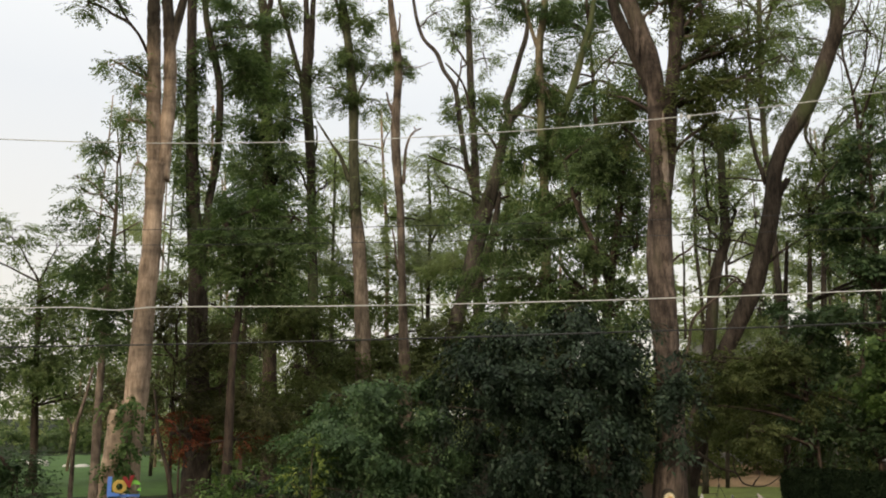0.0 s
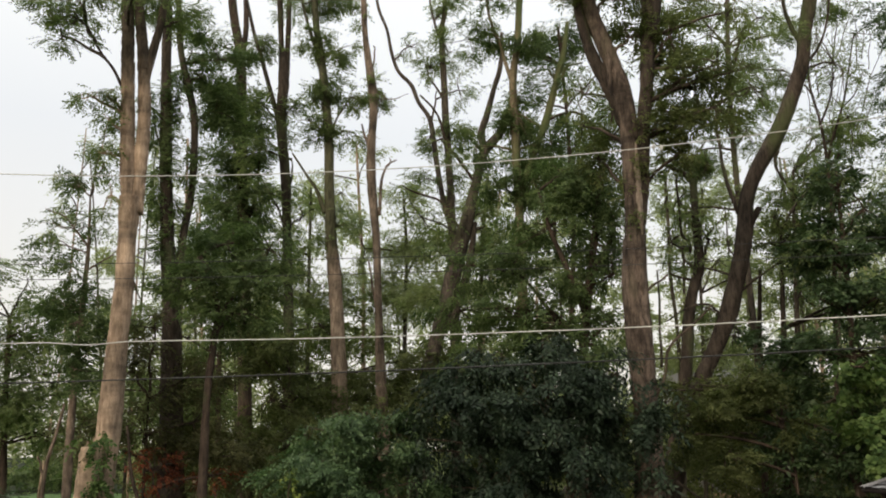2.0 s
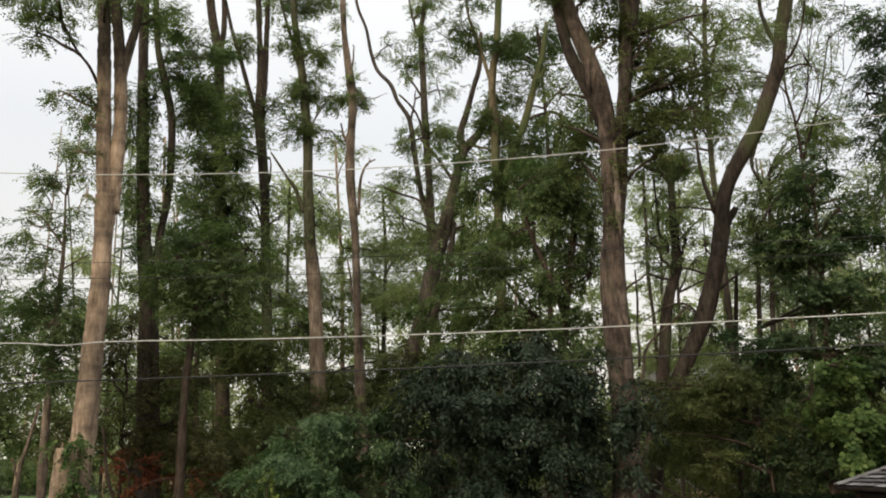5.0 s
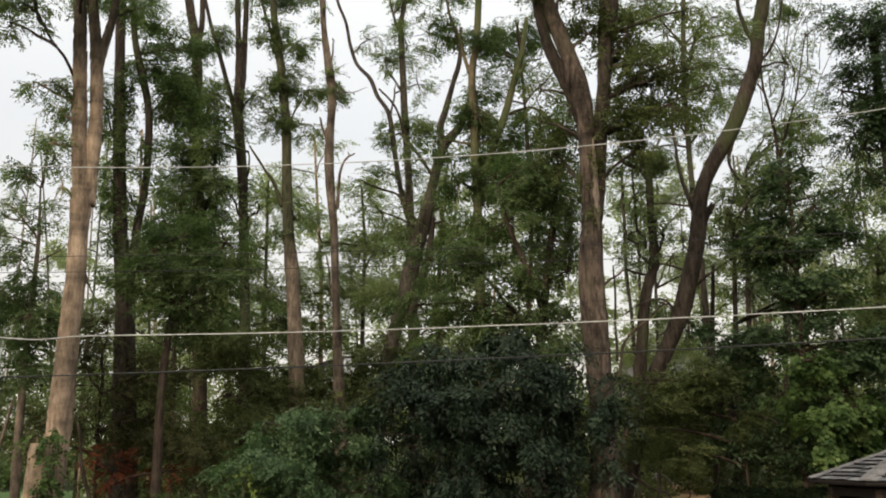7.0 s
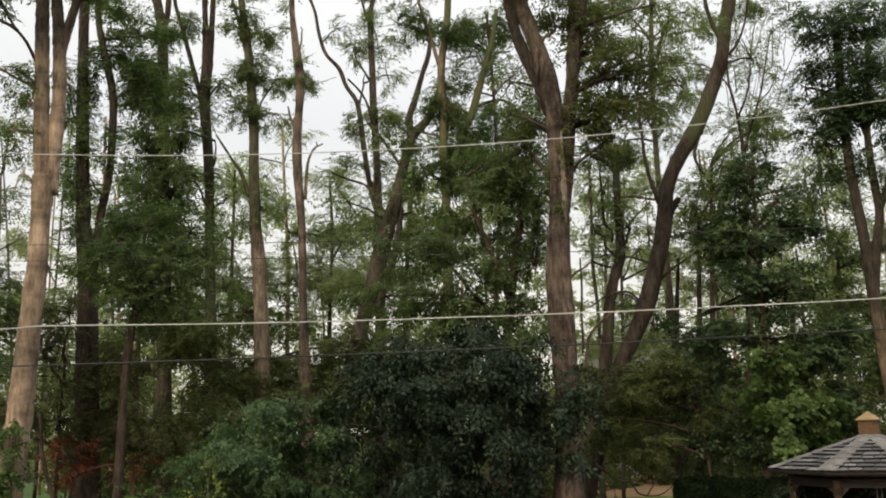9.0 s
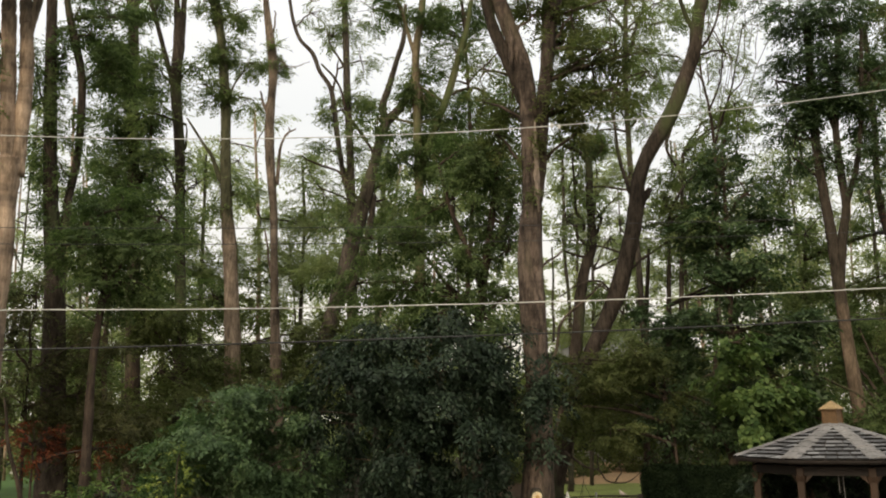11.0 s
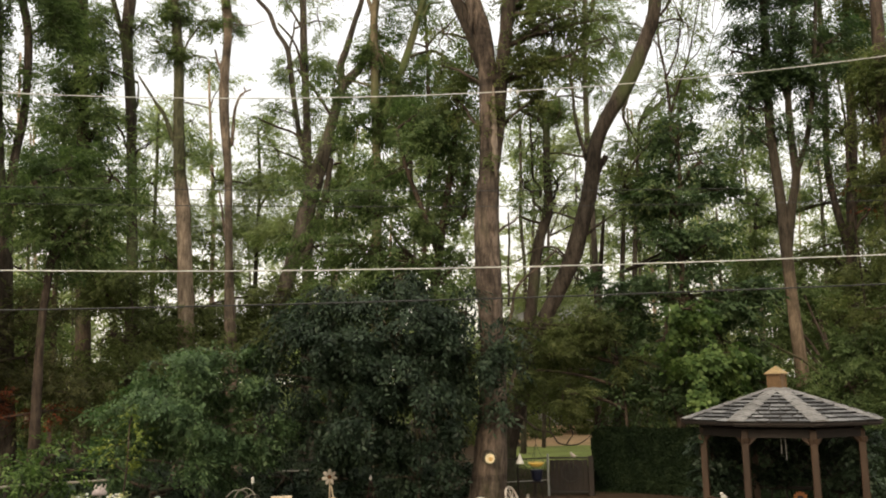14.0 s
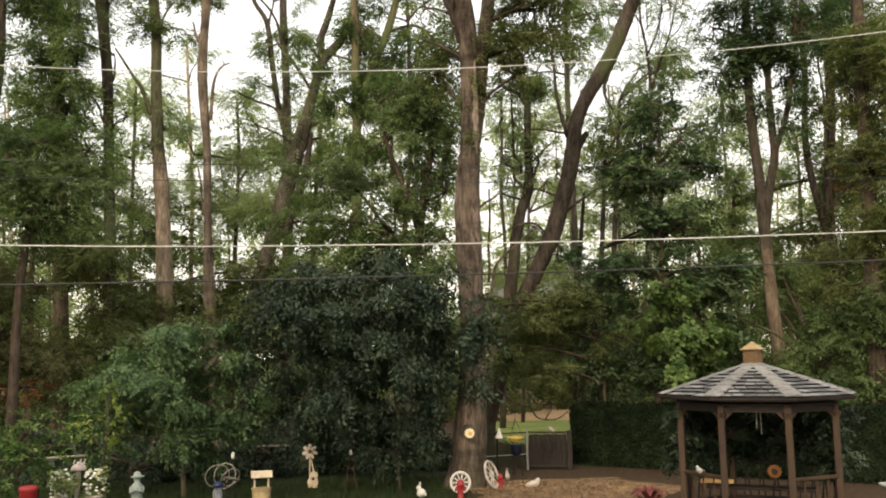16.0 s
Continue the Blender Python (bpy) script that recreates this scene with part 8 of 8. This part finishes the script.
for i in range(9):
    a, ln = 2 * math.pi * i / 9 + 0.3, 0.34 + 0.05 * (i % 3)
    d, sd = Vector((math.cos(a), math.sin(a), 0)), Vector((-math.sin(a), math.cos(a), 0))
    bm = bmesh.new()
    rows = []
    for f, wd, z in ((0.1, 0.02, 0.1), (0.4, 0.085, 0.26), (0.7, 0.075, 0.3), (1.0, 0.006, 0.2)):
        c = d * ln * f + Vector((0, 0, z))
        rows.append([bm.verts.new(v) for v in (c - sd * wd, c - Vector((0, 0, 0.02)), c + sd * wd)])
    for p, q in zip(rows, rows[1:]):
        bm.faces.new((p[0], p[1], q[1], q[0]))
        bm.faces.new((p[1], p[2], q[2], q[1]))
    part("leaf", bm, bpy.data.materials["red_leaf"], cord, smooth=True)
# this bowl is a stand-in for a piece of white slatted patio furniture
bowl = thing("pedestal_bowl", (8.72, 13.6, 0), "dull steel bowl on a slim pedestal, standing in for patio furniture", "bird bath")
part("pedestal", lathe([(0.14, 0), (0.1, 0.05), (0.05, 0.12), (0.03, 0.75), (0.06, 0.82)]), STEEL, bowl, smooth=True)
part("basin", lathe([(0.08, 0.8), (0.16, 0.84), (0.2, 0.9), (0.19, 0.9), (0.15, 0.865), (0.02, 0.86)]), STEEL, bowl, smooth=True)

# ---- stump, ivy and letters by the pale tree ----
stump = thing("dead_stump", (-10.95, 20.85, 0), "broken pale dead stump beside the forked tree", "stump")
hang("trunk", mesh_from("trunk", *tube([(-10.95, 20.85, -0.05), (-10.92, 20.88, 1.6), (-10.86, 20.95, 3.25)], 0.31, 0.25, 18, 30, 0.1, 0.3, 7), BARK_PALE), stump)
for i, (x, y, h) in enumerate(((-0.1, 0.0, 0.16), (0.06, 0.05, 0.3), (0.12, -0.06, 0.2), (0.0, 0.12, 0.24))):
    part("splinter", rod(bm_new(), (0.09 + x, 0.1 + y, 3.15), (0.09 + x * 1.1, 0.1 + y, 3.25 + h), 0.09, 0.01, 6), BARK_PALE, stump)
ivy = thing("ivy", (-10.55, 20.75, 0), "bright green ivy climbing the stump and pale trunk", "ivy")
me, _ = leaf_mesh("leaves", [(-10.42, 20.62, 3.25, 0.24, 0.2, 0.35, 0.8), (-10.4, 20.6, 2.6, 0.2, 0.2, 0.5, 0.8), (-10.75, 20.5, 1.75, 0.3, 0.2, 0.3, 0.5), (-10.4, 20.55, 1.7, 0.25, 0.2, 0.5, 0.6), (-10.85, 20.6, 3.45, 0.4, 0.15, 0.08, 0.25), (-10.75, 20.55, 0.7, 0.3, 0.2, 0.5, 0.4)], 0.11, 0.75, LEAF_BRIGHT, 95, slim=0.8, droop=0.7)
hang("leaves", me, ivy)["kind"] = "stuff"
part("stem", rod(bm_new(), (0.1, 0.1, 0), (0.15, 0.0, 3.2), 0.02, 0.01, 6), BARK_BROWN, ivy)

sign = thing("letter_sign", (-10.02, 19.8, 0), "colourful wooden letters spelling Love on a stake", "sign", turn=27)
part("stake", box(bm_new(), -0.05, 0.04, 0, 0.05, 0.1, 1.3, 0.005), WOOD_PALE, sign)
part("back_board", box(bm_new(), -0.36, 0.02, 1.22, 0.36, 0.04, 1.28, 0.003), BLUE, sign)


def letter(ch, x, z, size, mat, tilt):
    cu = bpy.data.curves.new("letter", "FONT")
    cu.body, cu.size, cu.extrude, cu.offset = ch, size, 0.02, 0.018
    tmp = bpy.data.objects.new("letter", cu)
    me = bpy.data.meshes.new_from_object(tmp)
    bpy.data.objects.remove(tmp)
    me.materials.append(mat)
    hang("letter", me, sign, "", pose(x, -0.05 if ch == "v" else -0.02, z, 90, tilt, 0))


letter("L", -0.40, 1.27, 0.60, BLUE, 0)
letter("o", -0.27, 1.33, 0.60, YELLOW, 0)
letter("v", 0.0, 1.44, 0.52, RED, -8)
letter("e", 0.10, 1.30, 0.60, GREEN, -6)

# ---- far house half hidden by the woods ----
SIDING = plain("grey_siding", (0.32, 0.32, 0.33), 0.8, 0, 0.12, 3, 0.2, (0.3, 0.3, 6))
ROOF = plain("grey_roof", (0.2, 0.2, 0.21), 0.9, 0, 0.2, 4, 0.3)
home = thing("house", (13.02, 55.49, 0), "distant grey house half hidden by woodland", "house", turn=-14)
part("wall", box(bm_new(), -4, 0, 0, 4, 6, 5.6, 0.02), SIDING, home)
for sg in (0, 1):
    bm = bmesh.new()
    beam(bm, (-4.3, 3, 8.45), (4.3, 3, 8.45), 0.2, 0.16)
    v = [bm.verts.new(q) for q in ((-4.3, 6.4 * sg - 0.2, 5.5), (4.3, 6.4 * sg - 0.2, 5.5), (4.3, 3, 8.4), (-4.3, 3, 8.4), (-4.3, 6.4 * sg - 0.2, 5.62), (4.3, 6.4 * sg - 0.2, 5.62), (4.3, 3, 8.52), (-4.3, 3, 8.52))]
    for f in ((0, 1, 2, 3), (4, 5, 6, 7), (0, 1, 5, 4), (1, 2, 6, 5), (2, 3, 7, 6), (3, 0, 4, 7)):
        bm.faces.new([v[k] for k in f])
    part("roof", bm, ROOF, home)
for x in (-4, 3.98):
    bm = bmesh.new()
    a = [bm.verts.new((x + d, y, z)) for d in (0, 0.02) for y, z in ((0, 5.58), (6, 5.58), (3, 8.4))]
    for f in ((0, 1, 2), (3, 5, 4), (0, 3, 4, 1), (1, 4, 5, 2), (2, 5, 3, 0)):
        bm.faces.new([a[k] for k in f])
    part("gable", bm, SIDING, home)
for x in (-2.8, 0, 2.8):
    for z in (0.9, 3.5):
        win = part("window", box(bm_new(), x - 0.55, -0.06, z, x + 0.55, 0.02, z + 1.3, 0.02), WHITE, home, "white framed window")
        part("pane", box(bm_new(), x - 0.45, -0.075, z + 0.1, x + 0.45, -0.05, z + 1.2), plain("dark_glass", (0.03, 0.035, 0.04), 0.1) if "dark_glass" not in bpy.data.materials else bpy.data.materials["dark_glass"], win)

# ---- pale things on the far lawn ----
for i, (x, y, w, h) in enumerate(((-34.3, 55.2, 1.3, 0.55), (-36.0, 56.5, 0.8, 0.4), (-29.4, 52.3, 1.0, 0.3), (-30.6, 52.8, 0.7, 0.25), (-32.2, 53.0, 0.4, 0.6), (-27.5, 60.0, 1.2, 0.45))):
    bm = bmesh.new()
    bmesh.ops.create_icosphere(bm, subdivisions=3, radius=1, matrix=Matrix.Diagonal((w * 0.5, w * 0.35, h * 0.6, 1)))
    for v in bm.verts:
        v.co *= 1 + 0.18 * noise.noise(v.co * 2.2 + Vector((i * 7, 0, 0)))
        v.co.z = max(v.co.z, -0.05)
    for f in bm.faces:
        f.smooth = True
    me = bpy.data.meshes.new("pale_boulder")
    bm.to_mesh(me)
    bm.free()
    me.materials.append(WHITE)
    ob = new("pale_boulder", me)
    ob.matrix_world = pose(x, y, 0.03, 0, 0, 20 * i)
    tagged(ob, "pale boulder lying on the far lawn", "boulder", "boulders on the far lawn")
